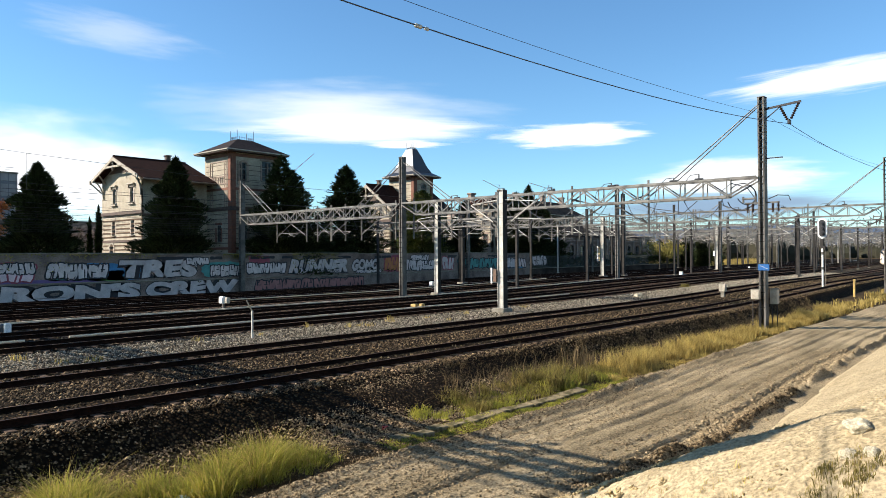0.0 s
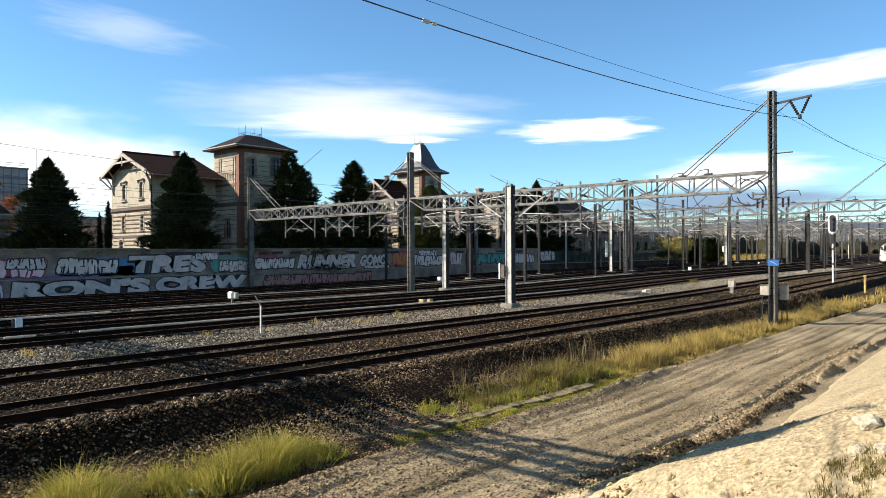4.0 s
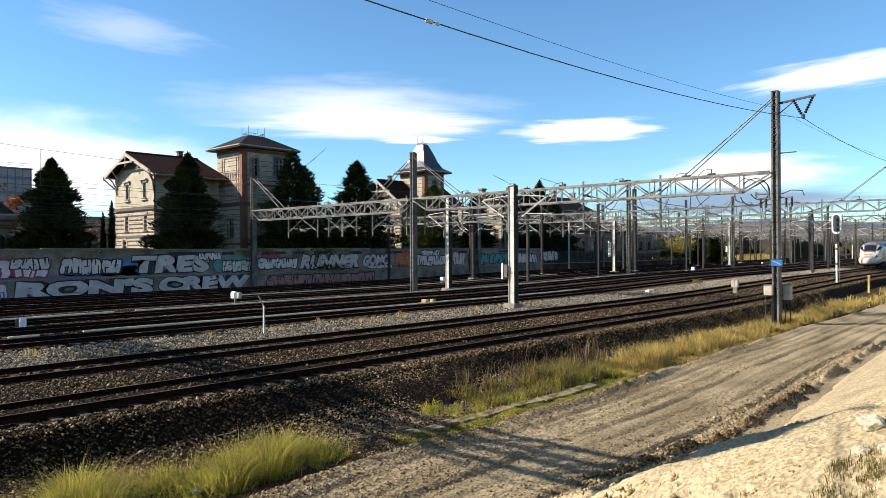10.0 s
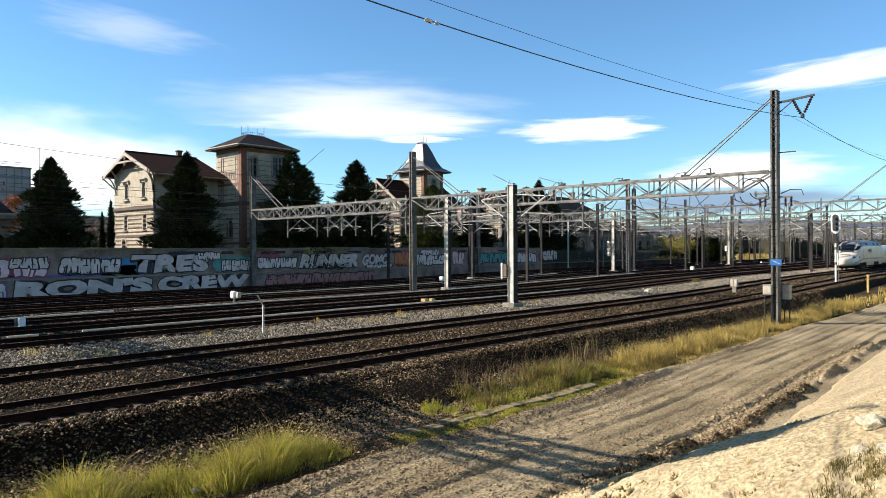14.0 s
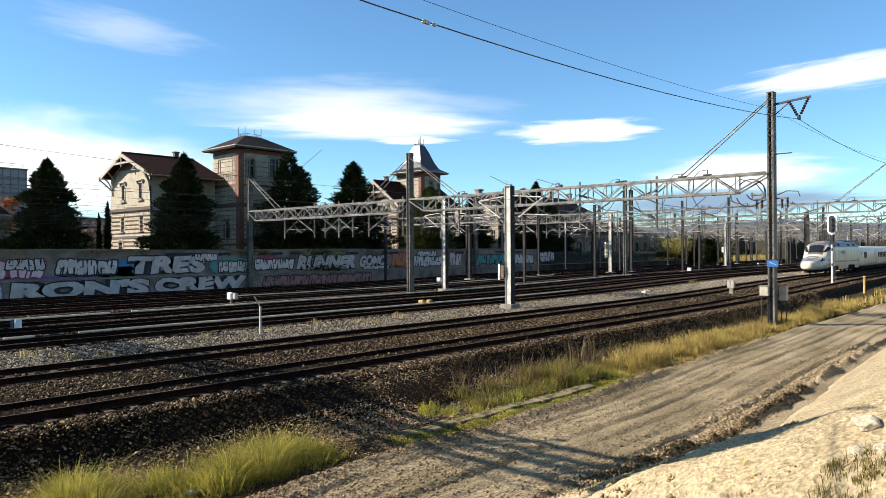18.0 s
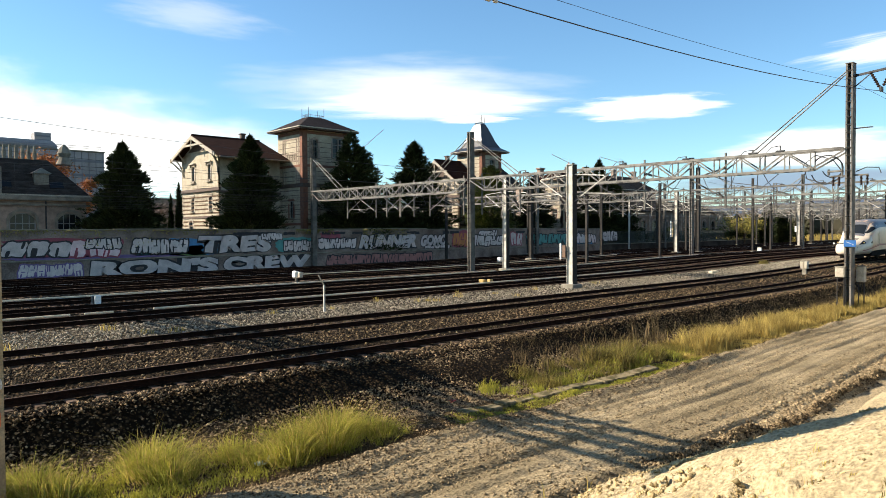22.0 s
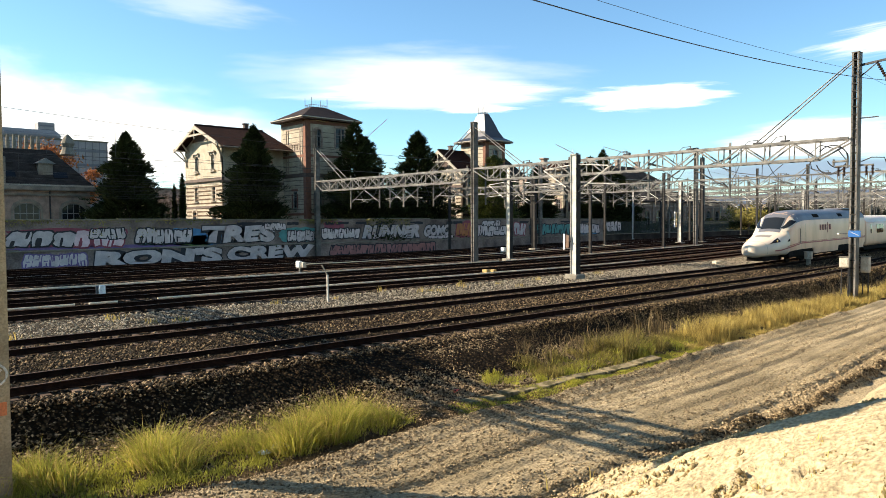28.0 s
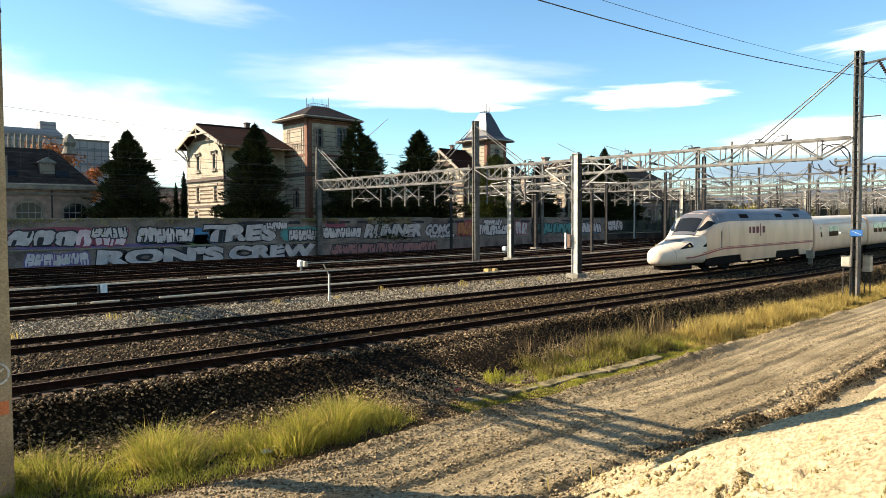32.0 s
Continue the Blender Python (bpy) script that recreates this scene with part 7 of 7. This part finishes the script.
scatter_stones("pale_bank_stones", np.stack([x, y, np.maximum(verge(x, y), slope_z(y, x)) + rng.uniform(0.0, 0.03, n)], 1), 0.014 + 0.024 * rng.random(n), M_GRAVEL, "pale brown broken stones on the bank", "ballast stones", 0.95)
n = 62000
x = 50 * rng.random(n) ** 1.2 - 1
y = rng.uniform(15.5, 24.6, n)
keep = (np.abs(np.abs(y - 17.6) - 0.87) > 0.24) & (np.abs(np.abs(y - 22.7) - 0.87) > 0.24) & (rng.random(n) < np.where(np.abs(y - 17.6) < 1.3, 0.35, 1.0))
x, y = x[keep], y[keep]
scatter_stones("track_stones", np.stack([x, y, -0.205 + rng.uniform(-0.03, 0.02, len(x))], 1), 0.02 + 0.04 * rng.random(len(x)) ** 1.5, M_STONE_T, "broken brown ballast stones round the sleepers", "ballast stones", 0.95)
n = 16000
x = 48 + 62 * rng.random(n)
q = rng.uniform(15.6, 24.5, n)
keep = (np.abs(np.abs(q - 17.6) - 0.87) > 0.2) & (np.abs(np.abs(q - 22.7) - 0.87) > 0.2)
x, q = x[keep], q[keep]
scatter_stones("far_track_stones", np.stack([x, q + np.array([bend(p) for p in x]), -0.2 + np.array([rise(p) for p in x]) + rng.uniform(-0.02, 0.03, len(x))], 1), rng.uniform(0.04, 0.085, len(x)), M_STONE_T, "grey brown ballast stones further along the tracks", "ballast stones")
n = 9000
x = 64 + 60 * rng.random(n)
q = rng.uniform(24.8, 28.6, n)
scatter_stones("far_gravel_stones", np.stack([x, q + np.array([bend(p) for p in x]), -0.2 + np.array([rise(p) for p in x]) + rng.uniform(-0.02, 0.03, n)], 1), rng.uniform(0.04, 0.08, n), M_STONE_L, "pale gravel further along between the tracks", "gravel")
n = 22000
x = 62 * rng.random(n) ** 1.1 + 2
y = rng.uniform(24.5, 29.0, n)
scatter_stones("gravel_stones", np.stack([x, y, np.array([rise(p) for p in x]) - 0.215 + rng.uniform(-0.02, 0.03, n)], 1), rng.uniform(0.025, 0.055, n), M_STONE_L, "pale grey gravel stones between the tracks", "gravel")
n = 18000
x = 60 * rng.random(n) + 3
row = rng.choice([32.9, 37.4, 42.6, 44.0, 30.6, 35.2, 39.7], n)
y = row + rng.normal(0, 0.45, n)
scatter_stones("yard_stones", np.stack([x, y, np.array([rise(p) for p in x]) - 0.225 + rng.uniform(-0.02, 0.03, n)], 1), rng.uniform(0.03, 0.06, n), M_STONE_T, "dark ballast stones between the yard tracks", "gravel")

n = 40000
x = 2 + 34 * rng.random(n) ** 1.3
lane = rng.choice([7.05, 7.6, 8.2, 9.5, 10.2, 11.1, 11.4], n, p=[0.2, 0.14, 0.12, 0.16, 0.08, 0.18, 0.12])
y = lane + rng.normal(0, 0.28, n) - 0.35 * np.sin(x * 0.11)
p = np.array([(a, b, road_z(a, b) + 0.006) for a, b in zip(x, y)])
scatter_stones("road_stones", p, np.where(np.abs(lane - 7.05) < 0.05, 1.7, 1.0) * (0.007 + 0.032 * rng.random(n) ** 3), M_GRAVEL, "loose pebbles along the dirt track", "pebbles")
n = 9000
x = 3.5 + 10 * rng.random(n)
y = 11.2 - 2.6 * rng.random(n) ** 1.5
p = np.array([(a, b, road_z(a, b) + 0.004) for a, b in zip(x, y)])
scatter_stones("spilt_gravel", p, 0.007 + 0.026 * rng.random(n) ** 3, M_GRAVEL, "brown gravel trodden into the dirt track", "gravel", 0.8)
n = 5200
x = 11.8 + 12 * rng.random(n) ** 1.2
y = np.array([sand_edge(a) for a in x]) + 0.30 + rng.normal(0, 0.10, n)
p = np.array([(a, b, road_z(a, b) + 0.008) for a, b in zip(x, y)])
scatter_stones("windrow_gravel", p, 0.012 + 0.03 * rng.random(n) ** 2, M_WINDROW, "ridge of loose brown gravel along the sand", "gravel", 0.95)
n = 15000
x = 2.5 + 20 * rng.random(n) ** 1.4
y = 11.75 + rng.normal(0, 1, n) * np.where(x < 9, 0.75, 0.42) - np.where(x < 9, 0.35, 0.0) - np.where(x > 11.5, 0.55, 0.0) + np.where(x > 11.5, rng.normal(0, 0.12, n), 0.0)
p = np.stack([x, y, verge(x, y) + 0.004], 1)
scatter_stones("ditch_gravel", p, 0.008 + 0.025 * rng.random(n) ** 2, M_WINDROW, "dark gravel spilt along the ditch", "gravel", 0.9)
n = 14000
x = 6.3 + 12 * rng.random(n) ** 1.2
y = 6.8 - 5.6 * rng.random(n) ** 0.8 * np.clip((x - 5.5) / 3, 0.2, 1)
p = np.array([(a, b, sand_z(a, b) + 0.004) for a, b in zip(x, y)])
sz = 0.006 + 0.022 * rng.random(n) ** 4
patch_w = np.array([0.4 + 1.2 * max(0, lump(a, b, 0.8)) for a, b in zip(x, y)])
kx = rng.uniform(8.6, 13.0, 70)
ky = np.array([sand_edge(a) for a in kx]) - rng.uniform(0.25, 2.4, 70)
cx, cy = np.repeat(kx, 60) + rng.normal(0, 0.17, 4200), np.repeat(ky, 60) + rng.normal(0, 0.11, 4200)
q = np.array([(a, b, sand_z(a, b) + 0.004) for a, b in zip(cx, cy)])
scatter_stones("crumbled_sand", q, 0.008 + 0.034 * rng.random(4200) ** 2.5, M_CLOD, "crumbled lumps of sand", "clods", 0.95)
ax = rng.uniform(7.5, 13.5, 40000)
ay = np.array([sand_edge(a) for a in ax]) - rng.uniform(0.2, 3.4, 40000)
q = np.array([(a, b, sand_z(a, b) + 0.004) for a, b in zip(ax, ay) if 0.26 < lump(a, b, 1.5) + 0.6 * lump(a, b, 4.0) + 0.3 * lump(a, b, 9.0) < 0.5])
scatter_stones("broken_crust", q, 0.010 + 0.04 * rng.random(len(q)) ** 2, M_CLOD, "broken crust along the hollows of the sand", "clods", 0.9)
scatter_stones("sand_clods", p, sz * patch_w, M_CLOD, "crumbled clods and pebbles on the sand", "clods")
for k, (x, y, s) in enumerate(((8.75, 1.72, 0.15), (8.25, 1.72, 0.10), (8.2, 1.5, 0.09), (9.6, 2.9, 0.06), (10.4, 3.4, 0.07), (7.9, 3.3, 0.04))):
    r = random.Random(k)
    bm = bmesh.new()
    bmesh.ops.create_icosphere(bm, subdivisions=3, radius=1)
    for v in bm.verts:
        v.co *= 1 + 0.35 * noise.noise(v.co * 1.3 + Vector((k * 5, 0, 0))) + 0.14 * noise.noise(v.co * 4)
        v.co.z *= 0.65
    me = bpy.data.meshes.new("sand_boulder")
    bm.to_mesh(me), bm.free()
    me.materials.append(M_PALEROCK)
    ob = alone("sand_boulder", me, None, "pale grey rock lying on the sand bank", "rock", "rocks", at=(x, y, sand_z(x, y)))
    ob.scale = (s, s, s)


def scrap(x, y, size, mat, label, seed, name="litter"):
    """A crumpled scrap of plastic on the ground."""
    bm = bmesh.new()
    bmesh.ops.create_icosphere(bm, subdivisions=3, radius=1)
    for v in bm.verts:
        v.co *= 1 + 0.5 * noise.noise(v.co * 1.7 + Vector((seed, 0, 0))) + 0.3 * noise.noise(v.co * 5)
        v.co = Vector((v.co.x * size, v.co.y * size * 0.6, v.co.z * size * 0.35))
    me = bpy.data.meshes.new(name)
    bm.to_mesh(me), bm.free()
    me.materials.append(mat)
    alone(name, me, None, label, "litter", "litter", at=(x, y, float(verge([x], [y])[0]) + size * 0.2))


M_SCRAP_R = material("red_plastic", (0.5, 0.05, 0.03), (0.35, 0.035, 0.02), 6, 0.5)
M_SCRAP_B = material("pale_blue_plastic", (0.5, 0.62, 0.66), (0.38, 0.48, 0.52), 6, 0.4)
scrap(12.75, 13.35, 0.12, M_SCRAP_R, "crumpled red plastic scrap on the stones", 2)
scrap(7.1, 12.55, 0.2, M_SCRAP_B, "pale blue plastic scrap caught in the grass", 5)
scrap(6.7, 12.5, 0.13, M_SCRAP_B, "pale blue plastic scrap caught in the grass", 7)


def blades(name, x, y, z, h, mat, label, lean=0.35, width=0.012, heart=None):
    """Grass as stuff: each blade is a bent, tapered strip."""
    n = len(x)
    a = rng.uniform(0, math.tau, n)
    w = width * rng.uniform(0.6, 1.4, n)
    dx, dy = np.cos(a), np.sin(a)
    le = lean * h * rng.uniform(0.1, 1.3, n)
    la = rng.uniform(0, math.tau, n)
    if heart is not None:
        la = np.arctan2(y - heart[1], x - heart[0]) + rng.normal(0, 0.7, n)
        le = le * np.clip(np.hypot(x - heart[0], y - heart[1]) / 0.2, 0.2, 1.7)
    lx, ly = np.cos(la) * le, np.sin(la) * le
    v = np.empty((n, 5, 3))
    for i, (t, ww) in enumerate(((0, 1), (0, -1), (0.55, -0.8), (0.55, 0.8), (1, 0))):
        v[:, i, 0] = x + dx * w * ww + lx * t ** 1.8
        v[:, i, 1] = y + dy * w * ww + ly * t ** 1.8
        v[:, i, 2] = z + h * t * (1 - 0.12 * t) - (0.04 if t == 0 else 0)
    o = 5 * np.arange(n)[:, None]
    faces = [tuple(q) for q in (o + np.array([[0, 1, 2, 3]])).tolist()] + [tuple(q) for q in (o + np.array([[3, 2, 4]])).tolist()]
    me = bpy.data.meshes.new(name)
    me.from_pydata(v.reshape(-1, 3).tolist(), [], faces)
    me.materials.append(mat)
    return alone(name, me, None, label, "grass", kind="stuff")


def tufts(n, x0, x1, y0, y1, per, spread, power=1.0):
    """Blades gathered in clumps."""
    cx = x0 + (x1 - x0) * rng.random(n) ** power
    cy = rng.uniform(y0, y1, n)
    big = rng.uniform(0.45, 1.0, n)
    x = np.repeat(cx, per) + rng.normal(0, spread, n * per) * np.repeat(big, per)
    y = np.repeat(cy, per) + rng.normal(0, spread, n * per) * np.repeat(big, per)
    return x, y, np.repeat(big, per)


def clumps(spots, per, spread):
    """Blades gathered round given spots (x, y, share of the full height)."""
    sp = np.array(spots)
    x = np.repeat(sp[:, 0], per) + rng.normal(0, spread, len(sp) * per)
    y = np.repeat(sp[:, 1], per) + rng.normal(0, spread * 0.7, len(sp) * per)
    return x, y, np.repeat(sp[:, 2], per), (np.repeat(sp[:, 0], per), np.repeat(sp[:, 1], per))


spots = [(c + 0.5 * k * math.sin(7 * c + k), d + 0.35 * math.cos(5 * c + 2 * k), h) for c, d, h in ((2.5, 13.5, 0.75), (3.3, 13.35, 0.95), (4.7, 13.2, 1.1), (5.2, 13.0, 0.95), (6.4, 12.85, 0.8), (7.75, 12.65, 1.25), (8.2, 12.65, 1.45), (8.7, 12.55, 1.15), (9.7, 12.45, 0.65)) for k in (0.0, 0.5, 1.0)]
x, y, b, heart = clumps(spots, 330, 0.2)
blades("long_grass", x, y, verge(x, y), 0.52 * b * rng.uniform(0.35, 1.25, len(x)), M_GRASS_G, "tall yellow-green grass clumps by the ditch", 0.8, 0.006, heart)
x, y, b, heart = clumps(spots, 110, 0.22)
blades("dry_straw", x, y, verge(x, y), 0.62 * b * rng.uniform(0.3, 1.25, len(x)), M_GRASS_Y, "dry straw standing in the green clumps", 1.0, 0.005, heart)
x, y, b = tufts(150, 1.2, 7.5, 11.9, 13.4, 60, 0.16)
blades("low_turf", x, y, verge(x, y), 0.13 * b * rng.uniform(0.5, 1.3, len(x)), M_GRASS_G, "low green turf between the clumps", 0.8, 0.006)
x, y, b = tufts(60, 1.6, 10.2, 12.0, 13.5, 60, 0.12)
blades("ditch_grass", x, y, verge(x, y), 0.2 * b * rng.uniform(0.4, 1.3, len(x)), M_GRASS_G, "short grass along the ditch", 0.7, 0.006)
x, y, b = tufts(430, 11.6, 24, 11.45, 12.4, 60, 0.16)
blades("moss_turf", x, y, verge(x, y), 0.055 * b * rng.uniform(0.5, 1.3, len(x)), M_GRASS_G, "short mossy turf beside the track", 0.8, 0.007)
x, y, b = tufts(110, 14.0, 25, 12.6, 13.6, 60, 0.15)
blades("verge_grass", x, y, verge(x, y), 0.24 * b * rng.uniform(0.5, 1.3, len(x)), M_GRASS_G, "short grass beside the concrete trough", 0.6, 0.007)
x, y, b = tufts(370, 23.5, 60, 12.4, 13.9, 90, 0.22)
grow = np.clip((x - 21) / 6.5, 0.3, 1) * np.array([0.75 + 0.8 * lump(p, 7, 0.3) + 0.3 * lump(p, 2, 1.1) for p in x]).clip(0.15, 2)
blades("dry_grass", x, y, verge(x, y), 0.75 * b * grow * rng.uniform(0.5, 1.25, len(x)), M_GRASS_Y, "tall dry golden grass on the verge", 0.5, 0.011)
x, y, b = tufts(170, 23, 40, 11.8, 12.7, 60, 0.18)
blades("edge_grass", x, y, verge(x, y), 0.13 * b * rng.uniform(0.4, 1.4, len(x)), M_GRASS_Y, "short dry grass at the edge of the track", 0.8, 0.009)
x, y, b = tufts(90, 58, 120, 12.2, 13.8, 40, 0.35)
blades("far_grass", x, y, verge(x, y) + 0.02, 0.6 * b * rng.uniform(0.5, 1.25, len(x)), M_GRASS_Y, "dry grass further along the verge", 0.35, 0.035)
x, y, b = tufts(60, 1.5, 10, 12.9, 13.9, 26, 0.16)
blades("bank_weeds", x, y, verge(x, y), 0.26 * b * rng.uniform(0.4, 1.4, len(x)), M_GRASS_G, "scattered weeds at the foot of the bank", 0.7, 0.006)
x, y, b = tufts(60, 15.5, 24.5, 12.75, 13.9, 90, 0.2)
blades("weed_bushes", x, y, verge(x, y), 0.36 * b * rng.uniform(0.3, 1.3, len(x)), M_WEED, "olive brown weedy bushes on the bank", 0.8, 0.010)
x, y, b = tufts(16, 19.4, 22.4, 12.9, 14.0, 120, 0.2)
blades("olive_bush", x, y, verge(x, y), 0.78 * b * rng.uniform(0.25, 1.15, len(x)), M_WEED, "olive yellow weed bush at the foot of the bank", 0.7, 0.011)
x, y, b = tufts(10, 19.6, 22.0, 12.8, 13.8, 70, 0.2)
blades("green_bush", x, y, verge(x, y), 0.6 * b * rng.uniform(0.25, 1.15, len(x)), M_GRASS_G, "green weeds in the olive bush", 0.7, 0.010)
x, y, b = tufts(14, 24.6, 27.0, 12.4, 13.6, 110, 0.22)
blades("tall_grass", x, y, verge(x, y), 1.05 * b * rng.uniform(0.4, 1.15, len(x)), M_GRASS_Y, "tall pale grass clump on the verge", 0.5, 0.009)
x, y, b = tufts(46, 15, 27, 12.9, 14.6, 7, 0.14)
blades("dry_stalks", x, y, verge(x, y), 1.0 * b * rng.uniform(0.5, 1.2, len(x)), M_STALK, "thin dead weed stalks on the ballast", 0.35, 0.009)
x, y, b = tufts(9, 22.4, 25.2, 14.0, 14.7, 12, 0.12)
blades("tall_stalks", x, y, verge(x, y), 1.25 * b * rng.uniform(0.6, 1.1, len(x)), M_STALK, "tall dead weeds standing against the bank", 0.25, 0.016)
x, y, b = tufts(210, 16, 62, 14.5, 15.8, 36, 0.25)
blades("dead_brush", x, y, verge(x, y), 0.42 * b * rng.uniform(0.3, 1.3, len(x)), M_STALK, "dead brown brush hanging on the ballast bank", 1.1, 0.006)
x, y, b = tufts(16, 2, 40, 24.6, 29.0, 22, 0.2)
blades("gravel_weeds", x, y, np.full(len(x), -0.18), 0.30 * b * rng.uniform(0.4, 1.2, len(x)), M_GRASS_Y, "sparse dry weeds in the gravel", 0.5)
x, y, b = tufts(5, 68.0, 68.9, 28.3, 28.9, 60, 0.2)
blades("gravel_bush", x, y, np.full(len(x), 0.0), 0.6 * b * rng.uniform(0.4, 1.2, len(x)), M_WEED, "dry olive bush growing in the gravel", 0.6, 0.02)
x, y, b = tufts(30, 5.8, 8.8, 1.6, 4.6, 12, 0.05)
blades("sand_weeds", x, y, np.array([sand_z(p, q) for p, q in zip(x, y)]), 0.10 * b * rng.uniform(0.4, 1.2, len(x)), M_GRASS_Y, "sparse dry weeds on the sand", 0.6, 0.004)

blades("dead_twigs", np.array([8.9, 8.92, 9.75, 9.8, 9.7]), np.array([7.2, 7.2, 6.95, 6.95, 6.96]), np.array([-0.95] * 5), np.array([0.42, 0.3, 0.3, 0.22, 0.2]), M_GRASS_Y, "dead twigs standing in the sand", 0.35, 0.007)
x, y, b = tufts(46, 7.2, 8.2, 1.3, 2.0, 26, 0.06)
blades("bank_tuft", x, y, np.array([sand_z(p, q) for p, q in zip(x, y)]), 0.11 * b * rng.uniform(0.4, 1.2, len(x)), M_WEED, "dry olive weed tuft growing on the sand", 0.6, 0.004)
x, y, b = tufts(600, 150, 340, 68.5, 84, 26, 0.8)
y = y + np.array([bend(p) for p in x])
blades("dry_scrub", x, y, np.full(len(x), -0.1), 2.2 * b * rng.uniform(0.3, 1.2, len(x)), M_GRASS_Y, "tall dry yellow scrub along the yard", 0.4, 0.09)

# dark hedge along the railing
r = random.Random(8)
g = Geo()
for k in range(13000):
    x = r.uniform(104, 215)
    y = WALL_Y + bend(x) * (0.6 if x < 176 else 1.0) + 1.4 + r.uniform(-0.5, 0.9)
    top = 3.0 + 1.5 * lump(x, 3, 0.25) + 0.6 * lump(x, 3, 1.1)
    spray(g, Vector((x, y, r.uniform(-0.4, 1.0) * top if r.random() < 0.6 else top * r.uniform(0.7, 1.05))), (r.uniform(-1, 1), r.uniform(-1, 1), r.uniform(0, 1)), r.uniform(0.25, 0.55), r)
alone("hedge", g.mesh("hedge", M_NEEDLE, fix=False), None, "dark overgrown hedge along the railing", "hedge", kind="stuff")

# belt of trees behind the far end of the yard
r = random.Random(21)
g = Geo()
for k in range(150):
    x = r.uniform(165, 360)
    y = 82 + bend(x) + r.uniform(0, 26)
    h, w = r.uniform(4.5, 9.5), r.uniform(1.8, 3.6)
    for j in range(95):
        u = r.random()
        a, q = r.uniform(0, math.tau), w * math.sqrt(r.random()) * math.sin(math.pi * min(1.0, 0.15 + 0.85 * u)) ** 0.6
        spray(g, Vector((x + math.cos(a) * q, y + math.sin(a) * q, h * u)), (math.cos(a), math.sin(a), r.uniform(-0.2, 0.9)), r.uniform(0.5, 1.1), r)
alone("tree_belt", g.mesh("tree_belt", M_NEEDLE, fix=False), None, "dark belt of trees beyond the far end of the yard", "woods", kind="stuff")

# ivy along the top of the wall
r = random.Random(3)
g = Geo()
for k in range(2600):
    x = r.choice((r.uniform(8, 21), r.uniform(20, 34), r.uniform(50, 57), r.uniform(41, 46)))
    spray(g, Vector((x, WALL_Y - 0.1 + r.uniform(-0.15, 0.5), 3.7 - (r.random() ** 3) * (1.6 if 19 < x < 26 or x > 50 else 0.5))), (r.uniform(-1, 1), -0.6, r.uniform(-1, 0.3)), 0.16, r)
alone("wall_ivy", g.mesh("wall_ivy", M_LEAF_G, fix=False), None, "ivy hanging over the top of the wall", "ivy", kind="stuff")

# ---- sleepers ----
for i, tr in enumerate(track_things):
    if i < 2:
        for k in range(120):
            ob = part("sleeper", SLEEPER_MESH, None, tr)
            ob.location = (-4 + k * 0.6, bend(-4 + k * 0.6), rise(-4 + k * 0.6) - (CANT / 2 if i == 0 else 0.0))
            ob.rotation_euler = (-CANT / 1.74 if i == 0 else 0.0, 0, 0)
    rest = Geo()
    for k in range(260 if i < 2 else 330):
        xx = (68 if i < 2 else 0) + k * 0.6
        rest.add([(p[0] + xx, p[1] + bend(xx), p[2] + rise(xx)) for p in SLEEPER.v], SLEEPER.f)
    tagged(part("sleepers", rest.mesh("sleepers", M_SLEEPER, fix=False), None, tr), kind="stuff")


# ---- what moves ----
def nose_at(t):
    """Where the train's nose is along the line, in metres, at t seconds."""
    return 152.62 - 3.753612 * t - 0.001911 * t * t + 0.000225 * t ** 3 + 0.0056 * (32 - t) ** 2 + 0.02 * (32 - t)


def motions():
    times = [0, 2, 4, 6, 8, 10, 12, 14, 16, 18, 20, 22, 24, 26, 28, 30, 32]
    start = 0.0
    for vehicle, length in [(loco, 21.45)] + [(c, 13.4) for c in coaches]:
        rows = []
        for t in times:
            a = nose_at(t) + start
            b = a + length
            turn, climb = math.atan2(bend(b) - bend(a), b - a), math.atan2(rise(b) - rise(a), b - a)
            rows.append((t, Matrix.Translation((a, 22.7 + bend(a), rise(a))) @ Matrix.Rotation(turn, 4, "Z") @ Matrix.Rotation(-climb, 4, "Y")))
        walk(vehicle, rows)
        start += length


motions()
